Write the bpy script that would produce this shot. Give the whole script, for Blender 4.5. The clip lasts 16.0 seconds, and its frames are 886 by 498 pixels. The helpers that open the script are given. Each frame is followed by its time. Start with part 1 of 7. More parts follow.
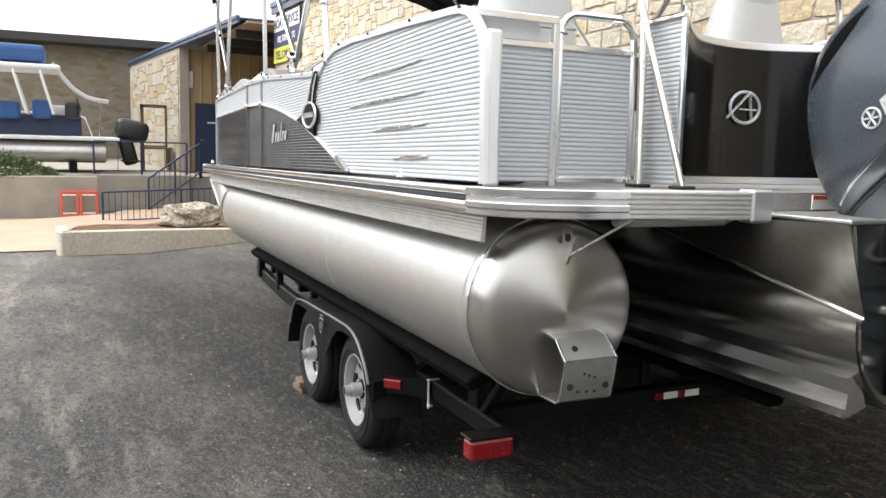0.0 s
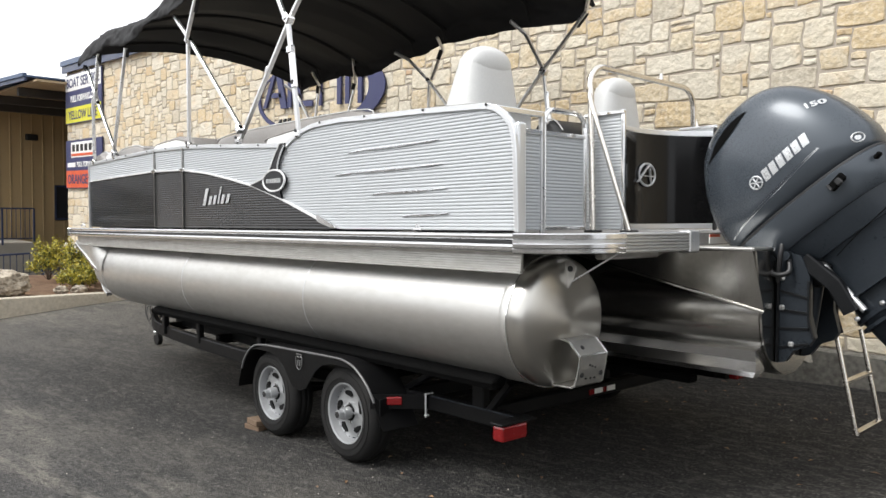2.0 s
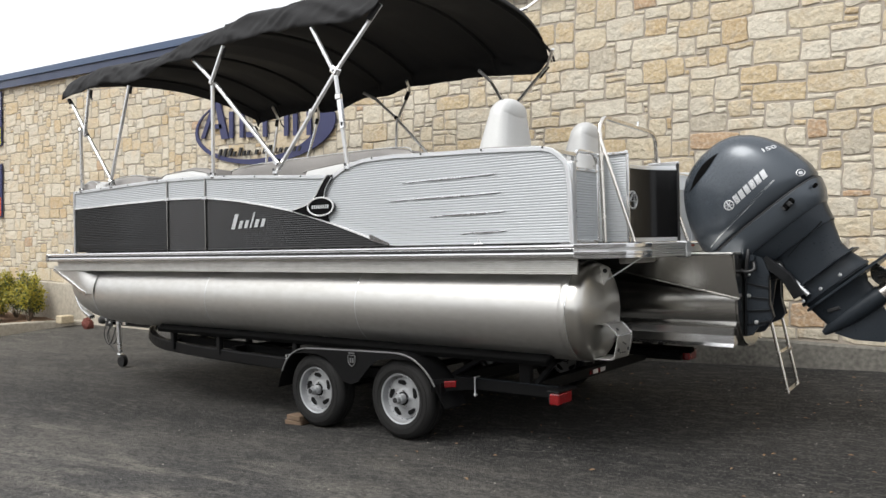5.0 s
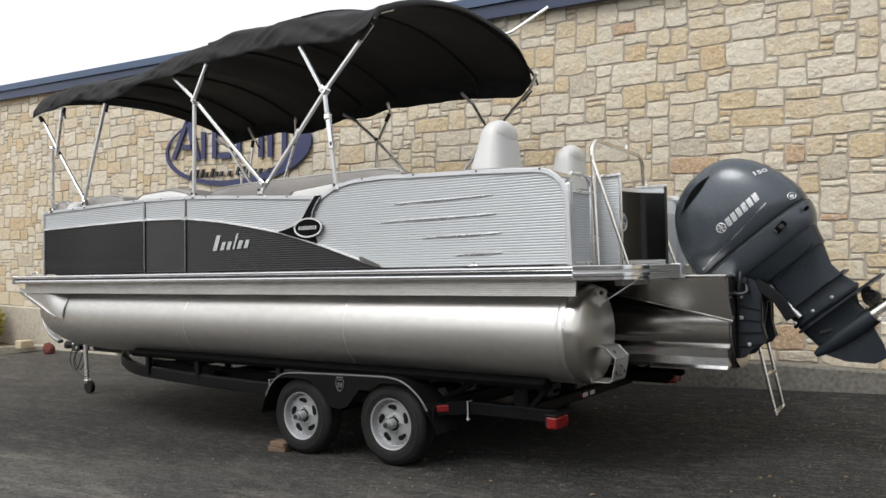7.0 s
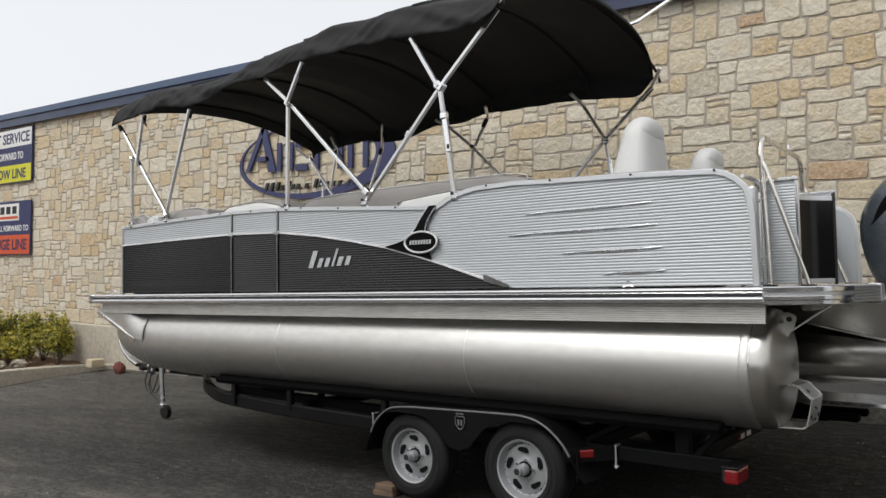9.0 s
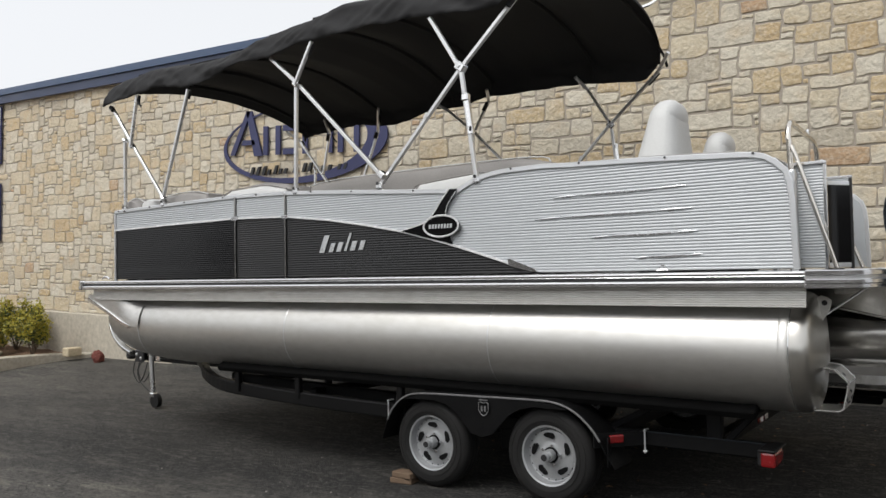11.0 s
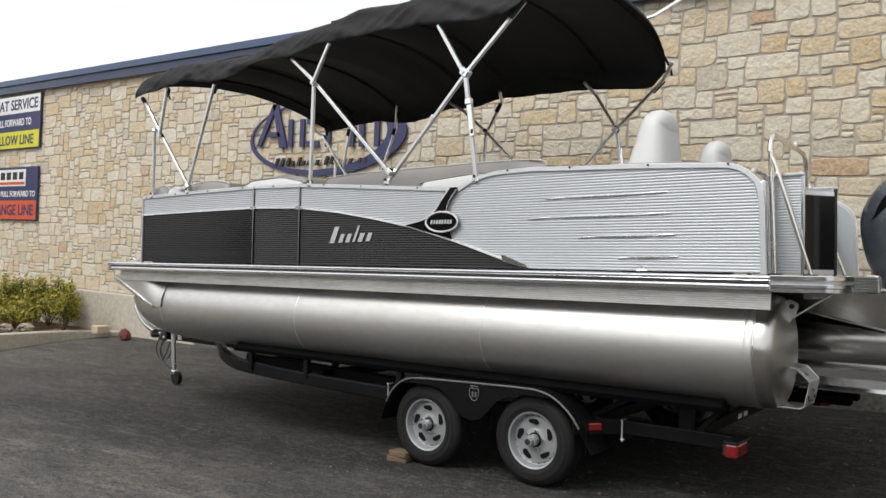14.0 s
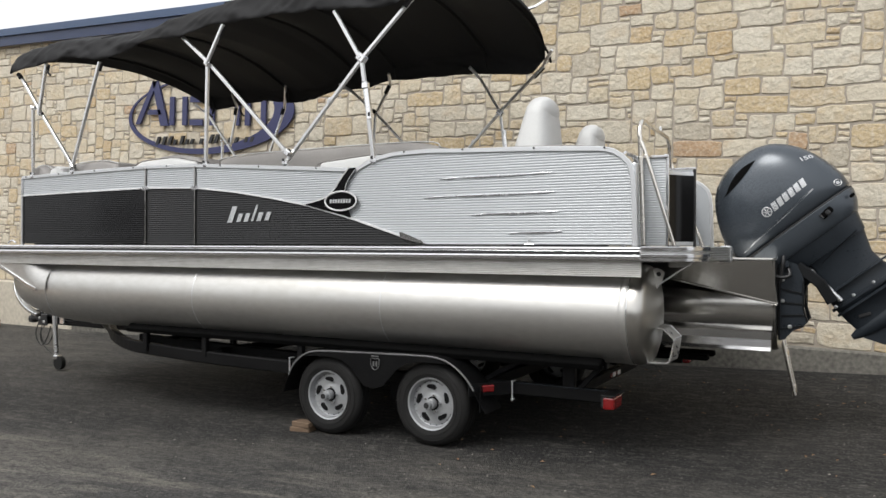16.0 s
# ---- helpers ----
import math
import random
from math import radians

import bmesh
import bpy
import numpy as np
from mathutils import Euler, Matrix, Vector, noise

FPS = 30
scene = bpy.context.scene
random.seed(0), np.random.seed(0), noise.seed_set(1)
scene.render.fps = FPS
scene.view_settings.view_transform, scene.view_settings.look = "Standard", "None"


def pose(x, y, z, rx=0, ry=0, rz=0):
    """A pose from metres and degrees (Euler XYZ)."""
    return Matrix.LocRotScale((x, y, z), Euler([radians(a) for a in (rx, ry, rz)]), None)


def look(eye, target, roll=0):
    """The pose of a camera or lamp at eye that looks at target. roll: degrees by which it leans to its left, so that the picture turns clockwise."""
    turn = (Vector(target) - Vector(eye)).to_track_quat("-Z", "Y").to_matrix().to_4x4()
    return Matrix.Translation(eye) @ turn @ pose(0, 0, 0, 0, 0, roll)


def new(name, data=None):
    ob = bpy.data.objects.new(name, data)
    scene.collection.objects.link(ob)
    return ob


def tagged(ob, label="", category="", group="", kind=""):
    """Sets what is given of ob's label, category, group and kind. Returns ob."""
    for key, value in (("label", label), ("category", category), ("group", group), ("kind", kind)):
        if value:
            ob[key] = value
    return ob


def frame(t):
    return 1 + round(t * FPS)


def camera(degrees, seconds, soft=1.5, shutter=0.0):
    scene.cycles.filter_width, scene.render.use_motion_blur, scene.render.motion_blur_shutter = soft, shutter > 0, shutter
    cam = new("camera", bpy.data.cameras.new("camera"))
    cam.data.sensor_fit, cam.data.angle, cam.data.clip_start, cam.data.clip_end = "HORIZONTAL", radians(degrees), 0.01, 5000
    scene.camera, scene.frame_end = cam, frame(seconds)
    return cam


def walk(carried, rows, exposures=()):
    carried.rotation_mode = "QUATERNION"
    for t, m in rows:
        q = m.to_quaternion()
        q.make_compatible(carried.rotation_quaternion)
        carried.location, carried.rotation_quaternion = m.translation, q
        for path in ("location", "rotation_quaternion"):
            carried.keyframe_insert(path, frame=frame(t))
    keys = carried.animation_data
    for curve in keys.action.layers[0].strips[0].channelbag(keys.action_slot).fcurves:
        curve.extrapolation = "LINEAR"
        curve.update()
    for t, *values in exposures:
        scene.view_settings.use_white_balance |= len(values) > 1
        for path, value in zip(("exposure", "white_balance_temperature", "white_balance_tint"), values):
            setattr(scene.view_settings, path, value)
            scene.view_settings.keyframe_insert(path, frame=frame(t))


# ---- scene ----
cam = camera(59.3, 16.0)
# the lot slopes a little: LOT carries its frame (x astern along the boat, z square to the asphalt) into the level world of the building
LOT = Euler((0, -0.055, -0.0702)).to_matrix().to_4x4()
PATH = [
    (0, (3.685, -1.065, 1.337), (1.844, -0.305, 1.16), 0.7),
    (0.5, (3.854, -1.375, 1.337), (2.079, -0.468, 1.169), -0.8),
    (1, (3.832, -1.772, 1.321), (2.144, -0.708, 1.181), -2.3),
    (1.5, (3.874, -2.125, 1.288), (2.255, -0.954, 1.216), -1.3),
    (2, (3.862, -2.458, 1.309), (2.325, -1.179, 1.278), -1.0),
    (2.5, (3.792, -2.794, 1.295), (2.358, -1.4, 1.345), -2.0),
    (3, (3.814, -3.088, 1.273), (2.386, -1.688, 1.316), -2.3),
    (3.5, (3.831, -3.366, 1.284), (2.459, -1.911, 1.259), -2.9),
    (4, (3.79, -3.618, 1.264), (2.466, -2.119, 1.285), -2.3),
    (4.2, (3.77, -3.715, 1.269), (2.47, -2.195, 1.293), -2.3),
    (6.3, (3.694, -4.241, 1.252), (2.454, -2.671, 1.28), -2.0),
    (6.5, (3.66, -4.24, 1.254), (2.461, -2.64, 1.287), -2.0),
    (7, (3.539, -4.109, 1.257), (2.35, -2.503, 1.34), -2.1),
    (7.5, (3.357, -4.0, 1.271), (2.087, -2.456, 1.329), -2.1),
    (8, (3.095, -4.019, 1.279), (1.849, -2.455, 1.336), -2.7),
    (8.5, (2.88, -3.963, 1.282), (1.653, -2.387, 1.372), -2.6),
    (8.6, (2.831, -3.94, 1.285), (1.598, -2.368, 1.378), -2.6),
    (9, (2.699, -3.857, 1.317), (1.411, -2.332, 1.444), -2.0),
    (9.2, (2.658, -3.845, 1.327), (1.374, -2.316, 1.449), -1.9),
    (11.3, (2.352, -4.037, 1.304), (1.153, -2.439, 1.387), -1.6),
    (11.5, (2.355, -4.041, 1.296), (1.156, -2.442, 1.372), -0.7),
    (12, (2.355, -4.043, 1.298), (1.162, -2.438, 1.356), -0.9),
    (12.5, (2.358, -4.036, 1.286), (1.17, -2.428, 1.32), -1.5),
    (13, (2.503, -4.059, 1.308), (1.313, -2.452, 1.333), 0.8),
    (13.5, (2.658, -4.088, 1.301), (1.392, -2.541, 1.376), 0.5),
    (14, (2.71, -4.156, 1.3), (1.435, -2.617, 1.377), -0.0),
    (14.5, (2.718, -4.346, 1.273), (1.542, -2.73, 1.333), -1.4),
    (15, (2.728, -4.45, 1.289), (1.629, -2.78, 1.327), -0.8),
    (15.5, (2.754, -4.465, 1.286), (1.693, -2.77, 1.306), -1.1),
    (16, (2.774, -4.473, 1.285), (1.752, -2.754, 1.303), -1.0),
]
walk(cam, [(t, LOT @ look(eye, target, roll)) for t, eye, target, roll in PATH], [(0.0, 1.30), (1.0, 1.16), (2.0, 0.96), (2.5, 0.72), (3.0, 0.64), (3.5, 0.73), (4.0, 0.71), (6.5, 0.55), (7.0, 0.48), (8.0, 0.39), (8.5, 0.36), (9.0, 0.20), (11.5, 0.28), (12.5, 0.40), (13.0, 0.46), (14.0, 0.42), (16.0, 0.46)])

# ---- world, sun, exposure ----
world = bpy.data.worlds.new("overcast_sky")
scene.world = world
world.use_nodes = True
wn, wl = world.node_tree.nodes, world.node_tree.links
sky = wn.new("ShaderNodeTexSky")
sky.sky_type, sky.sun_disc = "NISHITA", False
sky.sun_elevation, sky.sun_rotation = radians(52), radians(200)
sky.air_density, sky.dust_density, sky.ozone_density = 1.0, 4.0, 1.0
grey = wn.new("ShaderNodeHueSaturation")
grey.inputs["Saturation"].default_value = 0.12
wl.new(sky.outputs[0], grey.inputs["Color"])
cloud = wn.new("ShaderNodeMix")
cloud.data_type = "RGBA"
cloud.inputs["Factor"].default_value = 0.6
cloud.inputs["B"].default_value = (6.1, 6.25, 6.5, 1)
wl.new(grey.outputs[0], cloud.inputs["A"])
wl.new(cloud.outputs["Result"], wn["Background"].inputs["Color"])
wn["Background"].inputs["Strength"].default_value = 0.15
sun = new("sun", bpy.data.lights.new("sun", "SUN"))
sun.data.energy, sun.data.angle, sun.data.color = 1.2, radians(25), (1.0, 0.98, 0.94)
sun.matrix_world = look((-6, -14, 20), (0, 0, 0))


# ---- small builders ----
def mat(name, base, rough=0.5, metal=0.0, second=None, scale=3.0, fine=60.0, amount=0.25, bump=0.0, bump_scale=None,
        stretch=(1, 1, 1), rough_var=0.1, coat=0.0, per_object=0.0, aniso=0.0, spec=0.5):
    """A surface with variation at two scales, in metres of the object's own space."""
    m = bpy.data.materials.new(name)
    m.use_nodes = True
    nt = m.node_tree
    n = nt.nodes
    p = n["Principled BSDF"]
    second = second or tuple(c * 0.6 for c in base)
    tc = n.new("ShaderNodeTexCoord")
    mp = n.new("ShaderNodeMapping")
    mp.inputs["Scale"].default_value = stretch
    nt.links.new(tc.outputs["Object"], mp.inputs["Vector"])
    big = n.new("ShaderNodeTexNoise")
    big.inputs["Scale"].default_value, big.inputs["Detail"].default_value = scale, 4
    small = n.new("ShaderNodeTexNoise")
    small.inputs["Scale"].default_value, small.inputs["Detail"].default_value = fine, 3
    nt.links.new(mp.outputs[0], big.inputs["Vector"])
    nt.links.new(mp.outputs[0], small.inputs["Vector"])
    mean = n.new("ShaderNodeMath")
    mean.operation = "MULTIPLY_ADD"
    mean.inputs[1].default_value = 0.5
    nt.links.new(small.outputs["Fac"], mean.inputs[0])
    half = n.new("ShaderNodeMath")
    half.operation = "MULTIPLY"
    half.inputs[1].default_value = 0.5
    nt.links.new(big.outputs["Fac"], half.inputs[0])
    nt.links.new(half.outputs[0], mean.inputs[2])
    rng = n.new("ShaderNodeMapRange")
    rng.inputs["From Min"].default_value, rng.inputs["From Max"].default_value = 0.36, 0.64
    rng.inputs["To Min"].default_value, rng.inputs["To Max"].default_value = 0.0, amount
    nt.links.new(mean.outputs[0], rng.inputs["Value"])
    mix = n.new("ShaderNodeMix")
    mix.data_type = "RGBA"
    mix.inputs["A"].default_value, mix.inputs["B"].default_value = (*base, 1), (*second, 1)
    nt.links.new(rng.outputs[0], mix.inputs["Factor"])
    last = mix.outputs["Result"]
    if per_object:
        info = n.new("ShaderNodeObjectInfo")
        r2 = n.new("ShaderNodeMapRange")
        r2.inputs["To Min"].default_value, r2.inputs["To Max"].default_value = 1 - per_object, 1 + per_object
        nt.links.new(info.outputs["Random"], r2.inputs["Value"])
        hs = n.new("ShaderNodeHueSaturation")
        nt.links.new(r2.outputs[0], hs.inputs["Value"])
        nt.links.new(last, hs.inputs["Color"])
        last = hs.outputs[0]
    nt.links.new(last, p.inputs["Base Color"])
    rr = n.new("ShaderNodeMapRange")
    rr.inputs["From Min"].default_value, rr.inputs["From Max"].default_value = 0.35, 0.65
    rr.inputs["To Min"].default_value, rr.inputs["To Max"].default_value = max(0.02, rough - rough_var), min(1, rough + rough_var)
    nt.links.new(mean.outputs[0], rr.inputs["Value"])
    nt.links.new(rr.outputs[0], p.inputs["Roughness"])
    p.inputs["Metallic"].default_value = metal
    p.inputs["Specular IOR Level"].default_value = spec
    p.inputs["Coat Weight"].default_value = coat
    p.inputs["Coat Roughness"].default_value = 0.08
    p.inputs["Anisotropic"].default_value = aniso
    if bump:
        b = n.new("ShaderNodeBump")
        b.inputs["Strength"].default_value, b.inputs["Distance"].default_value = bump, 0.01
        src = small
        if bump_scale:
            src = n.new("ShaderNodeTexNoise")
            src.inputs["Scale"].default_value, src.inputs["Detail"].default_value = bump_scale, 5
            nt.links.new(mp.outputs[0], src.inputs["Vector"])
        nt.links.new(src.outputs["Fac"], b.inputs["Height"])
        nt.links.new(b.outputs[0], p.inputs["Normal"])
    return m


def part(name, bm, material, parent=None, label="", smooth=None):
    """Links a bmesh as one mesh object under parent, in the parent's own space."""
    me = bpy.data.meshes.new(name)
    bmesh.ops.recalc_face_normals(bm, faces=bm.faces)
    bm.to_mesh(me)
    bm.free()
    me.materials.append(material)
    if smooth is not None:
        me.set_sharp_from_angle(angle=radians(smooth))
    ob = new(name, me)
    ob.parent = parent
    if label:
        tagged(ob, label)
    return ob


def root(name, m, label, category, group="", kind=""):
    ob = new(name)
    ob.empty_display_size = 0.2
    ob.matrix_world = m
    return tagged(ob, label, category, group, kind)


def thing(name, bm, material, label, category, m=None, group="", kind="", smooth=None):
    ob = part(name, bm, material, None, "", smooth)
    if m is not None:
        ob.matrix_world = m
    return tagged(ob, label, category, group, kind)


def box(bm, centre, size, bevel=0.0, turn=None, segments=1):
    made = bmesh.ops.create_cube(bm, size=1)["verts"]
    m = Matrix.Translation(centre) @ (turn.to_4x4() if turn else Matrix()) @ Matrix.Diagonal((*size, 1))
    bmesh.ops.transform(bm, matrix=m, verts=made)
    if bevel:
        edges = list({e for v in made for e in v.link_edges})
        bmesh.ops.bevel(bm, geom=edges, offset=bevel, segments=segments, affect="EDGES", profile=0.5)
    return bm


def boxed(centre, size, bevel=0.0, turn=None, segments=1):
    return box(bmesh.new(), centre, size, bevel, turn, segments)


def turn_y(deg):
    return Matrix.Rotation(radians(deg), 3, "Y")


def turn_z(deg):
    return Matrix.Rotation(radians(deg), 3, "Z")


def sweep(bm, pts, ring, closed=False):
    """Sweeps a flat ring of (a, b) offsets along a line of points."""
    pts = [Vector(p) for p in pts]
    rows = []
    n = len(pts)
    side = None
    for i, p in enumerate(pts):
        if closed:
            d = (pts[(i + 1) % n] - pts[i - 1]).normalized()
        else:
            d = (pts[min(i + 1, n - 1)] - pts[max(i - 1, 0)]).normalized()
        if side is None:
            ref = Vector((0, 0, 1)) if abs(d.z) < 0.9 else Vector((0, 1, 0))
            side = d.cross(ref).normalized()
        else:
            side = (side - d * side.dot(d)).normalized()
        up = side.cross(d)
        k = 1.0
        if 0 < i < n - 1 or closed:
            a = (pts[i] - pts[i - 1]).normalized()
            k = 1 / max(0.5, a.dot(d))
        rows.append([bm.verts.new(p + (side * a_ + up * b_) * k) for a_, b_ in ring])
    m = len(ring)
    last = n if closed else n - 1
    for i in range(last):
        a, b = rows[i], rows[(i + 1) % n]
        for j in range(m):
            bm.faces.new((a[j], a[(j + 1) % m], b[(j + 1) % m], b[j]))
    if not closed:
        bm.faces.new(rows[0][::-1])
        bm.faces.new(rows[-1])
    return bm


def circle_ring(r, n=10):
    return [(r * math.cos(2 * math.pi * i / n), r * math.sin(2 * math.pi * i / n)) for i in range(n)]


def square_ring(a, b=None, bev=0.15):
    b = b or a
    c, d = a / 2, b / 2
    e = min(a, b) * bev
    return [(c, -d + e), (c, d - e), (c - e, d), (-c + e, d), (-c, d - e), (-c, -d + e), (-c + e, -d), (c - e, -d)]


def pipe(pts, r, n=10, bm=None, closed=False):
    return sweep(bm or bmesh.new(), pts, circle_ring(r, n), closed)


def bar(pts, a, b=None, bm=None):
    return sweep(bm or bmesh.new(), pts, square_ring(a, b))


def arc(c, r, a0, a1, n, plane="xz"):
    out = []
    for i in range(n + 1):
        a = radians(a0 + (a1 - a0) * i / n)
        u, v = r * math.cos(a), r * math.sin(a)
        out.append((c[0] + u, c[1], c[2] + v) if plane == "xz" else (c[0] + u, c[1] + v, c[2]) if plane == "xy" else (c[0], c[1] + u, c[2] + v))
    return out


def smooth_line(pts, n=6):
    """A Catmull-Rom line through the points."""
    pts = [Vector(p) for p in pts]
    out = []
    for i in range(len(pts) - 1):
        p0, p1, p2, p3 = pts[max(i - 1, 0)], pts[i], pts[i + 1], pts[min(i + 2, len(pts) - 1)]
        for k in range(n):
            t = k / n
            out.append(0.5 * ((2 * p1) + (p2 - p0) * t + (2 * p0 - 5 * p1 + 4 * p2 - p3) * t * t + (3 * p1 - p0 - 3 * p2 + p3) * t ** 3))
    out.append(pts[-1])
    return out


def slab(outline, lo, hi, axis="y", bm=None):
    """A flat plate with the outline in the two other axes, from lo to hi along the axis."""
    bm = bm or bmesh.new()
    put = {"y": lambda a, b, h: (a, h, b), "z": lambda a, b, h: (a, b, h), "x": lambda a, b, h: (h, a, b)}[axis]
    low = [bm.verts.new(put(a, b, lo)) for a, b in outline]
    high = [bm.verts.new(put(a, b, hi)) for a, b in outline]
    n = len(outline)
    bm.faces.new(low)
    bm.faces.new(high)
    for i in range(n):
        bm.faces.new((low[i], low[(i + 1) % n], high[(i + 1) % n], high[i]))
    return bm


def loft(rings, bm=None, caps=True, closed=True):
    bm = bm or bmesh.new()
    rows = [[bm.verts.new(p) for p in ring] for ring in rings]
    m = len(rows[0])
    for a, b in zip(rows, rows[1:]):
        for j in range(m if closed else m - 1):
            bm.faces.new((a[j], a[(j + 1) % m], b[(j + 1) % m], b[j]))
    if caps:
        bm.faces.new(rows[0][::-1])
        bm.faces.new(rows[-1])
    return bm


def along(line, x):
    """The height of a line of (x, z) at x."""
    for (x0, z0), (x1, z1) in zip(line, line[1:]):
        if x <= x1:
            return z0 + (z1 - z0) * max(0, (x - x0)) / (x1 - x0)
    return line[-1][1]


def merge(*bms):
    out = bms[0]
    for b in bms[1:]:
        me = bpy.data.meshes.new("tmp")
        b.to_mesh(me)
        b.free()
        out.from_mesh(me)
        bpy.data.meshes.remove(me)
    return out


def moved(bm, m):
    bmesh.ops.transform(bm, matrix=m, verts=bm.verts)
    return bm


def letters(body, width, height, depth=0.004, bold=0.0):
    """Words in the built-in font as a bmesh, scaled into width x height, standing in x-z and facing -y."""
    cu = bpy.data.curves.new("words", "FONT")
    cu.body, cu.size, cu.extrude, cu.offset, cu.resolution_u = body, 1, 0.01, bold, 3
    ob = bpy.data.objects.new("words", cu)
    scene.collection.objects.link(ob)
    bpy.context.view_layer.update()
    me = bpy.data.meshes.new_from_object(ob)
    bm = bmesh.new()
    bm.from_mesh(me)
    bpy.data.objects.remove(ob)
    xs, ys = [v.co.x for v in bm.verts], [v.co.y for v in bm.verts]
    x0, x1, y0, y1 = min(xs), max(xs), min(ys), max(ys)
    for v in bm.verts:
        v.co = Vector(((v.co.x - x0) / (x1 - x0) * width, -depth if v.co.z > 0 else 0, (v.co.y - y0) / (y1 - y0) * height))
    return bm


def asphalt_mat():
    """Old asphalt: stone chips, blotches, pale dusty wear, darker sealed ground toward the stern, boat's shade put into
    its tone.
    """
    m = bpy.data.materials.new("worn_asphalt")
    m.use_nodes = True
    nt = m.node_tree
    n, L = nt.nodes, nt.links
    p = n["Principled BSDF"]
    p.inputs["Roughness"].default_value, p.inputs["Specular IOR Level"].default_value = 0.82, 0.35
    tc = n.new("ShaderNodeTexCoord")
    def tex(scale, detail, lo, hi, stretch=None):
        t = n.new("ShaderNodeTexNoise")
        t.inputs["Scale"].default_value, t.inputs["Detail"].default_value, t.inputs["Roughness"].default_value = scale, detail, 0.62
        src = tc.outputs["Object"]
        if stretch:
            mp = n.new("ShaderNodeMapping")
            mp.inputs["Scale"].default_value = stretch
            L.new(src, mp.inputs["Vector"])
            src = mp.outputs[0]
        L.new(src, t.inputs["Vector"])
        r = n.new("ShaderNodeMapRange")
        r.inputs["From Min"].default_value, r.inputs["From Max"].default_value = lo, hi
        L.new(t.outputs["Fac"], r.inputs["Value"])
        return r.outputs[0], t.outputs["Fac"]
    def blend(fac, a, b, k=1.0):
        if k != 1.0:
            q = n.new("ShaderNodeMath")
            q.operation = "MULTIPLY"
            q.inputs[1].default_value = k
            L.new(fac, q.inputs[0])
            fac = q.outputs[0]
        x = n.new("ShaderNodeMix")
        x.data_type = "RGBA"
        L.new(fac, x.inputs["Factor"])
        for sock, v in (("A", a), ("B", b)):
            if isinstance(v, tuple):
                x.inputs[sock].default_value = (*v, 1)
            else:
                L.new(v, x.inputs[sock])
        return x.outputs["Result"]
    sep = n.new("ShaderNodeSeparateXYZ")
    L.new(tc.outputs["Object"], sep.inputs[0])
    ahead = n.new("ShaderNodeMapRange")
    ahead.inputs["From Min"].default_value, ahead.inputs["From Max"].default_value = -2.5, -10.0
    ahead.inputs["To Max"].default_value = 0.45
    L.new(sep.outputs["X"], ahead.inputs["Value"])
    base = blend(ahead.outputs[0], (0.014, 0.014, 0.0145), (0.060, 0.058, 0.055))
    patch, _ = tex(0.7, 9, 0.42, 0.66, (0.5, 1.3, 1))
    base = blend(patch, base, (0.080, 0.076, 0.070), 0.5)
    wear, _ = tex(1.5, 10, 0.50, 0.72, (0.32, 1.25, 1))
    base = blend(wear, base, (0.125, 0.116, 0.102), 0.28)
    blot, _ = tex(3.4, 8, 0.5, 0.70, (0.5, 1.3, 1))
    base = blend(blot, base, (0.012, 0.012, 0.012), 0.6)
    chips, raw = tex(62, 5, 0.50, 0.66)
    pits, _ = tex(42, 3, 0.52, 0.66)
    base = blend(pits, base, (0.008, 0.008, 0.008), 0.7)
    streak, _ = tex(4, 9, 0.53, 0.68, (0.3, 1.6, 1))
    base = blend(streak, base, (0.13, 0.122, 0.108), 0.28)
    grit = n.new("ShaderNodeTexVoronoi")
    grit.inputs["Scale"].default_value = 95
    L.new(tc.outputs["Object"], grit.inputs["Vector"])
    cut = n.new("ShaderNodeSeparateColor")
    L.new(grit.outputs["Color"], cut.inputs[0])
    grain = n.new("ShaderNodeMix")
    grain.data_type, grain.blend_type = "RGBA", "MULTIPLY"
    grain.inputs["Factor"].default_value = 1.0
    L.new(base, grain.inputs["A"])
    L.new(blend(cut.outputs[0], (0.6, 0.6, 0.6), (1.5, 1.48, 1.45)), grain.inputs["B"])
    base = grain.outputs["Result"]
    # boat's shade put into sealed ground toward wall and stern; tyre-worn open lot paler
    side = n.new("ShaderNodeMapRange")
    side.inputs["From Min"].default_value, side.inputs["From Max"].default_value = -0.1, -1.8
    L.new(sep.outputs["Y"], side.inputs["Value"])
    open_lot = n.new("ShaderNodeMath")
    open_lot.operation = "MAXIMUM"
    L.new(side.outputs[0], open_lot.inputs[0])
    L.new(ahead.outputs[0], open_lot.inputs[1])
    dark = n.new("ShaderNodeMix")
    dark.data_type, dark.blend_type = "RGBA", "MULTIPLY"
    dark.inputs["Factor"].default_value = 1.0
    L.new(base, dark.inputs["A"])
    tone = blend(open_lot.outputs[0], (0.40, 0.40, 0.40), (3.8, 3.7, 3.52))
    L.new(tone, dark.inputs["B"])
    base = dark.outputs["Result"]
    base = blend(chips, base, (0.17, 0.162, 0.148), 0.42)
    crust, _ = tex(13, 8, 0.52, 0.60, (0.55, 1.5, 1))
    base = blend(crust, base, (0.135, 0.127, 0.112), 0.30)
    scuff, _ = tex(20, 7, 0.53, 0.61, (0.6, 1.3, 1))
    base = blend(scuff, base, (0.012, 0.012, 0.0125), 0.55)
    gravel, _ = tex(38, 5, 0.60, 0.68)
    base = blend(gravel, base, (0.26, 0.25, 0.225), 0.45)
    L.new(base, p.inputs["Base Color"])
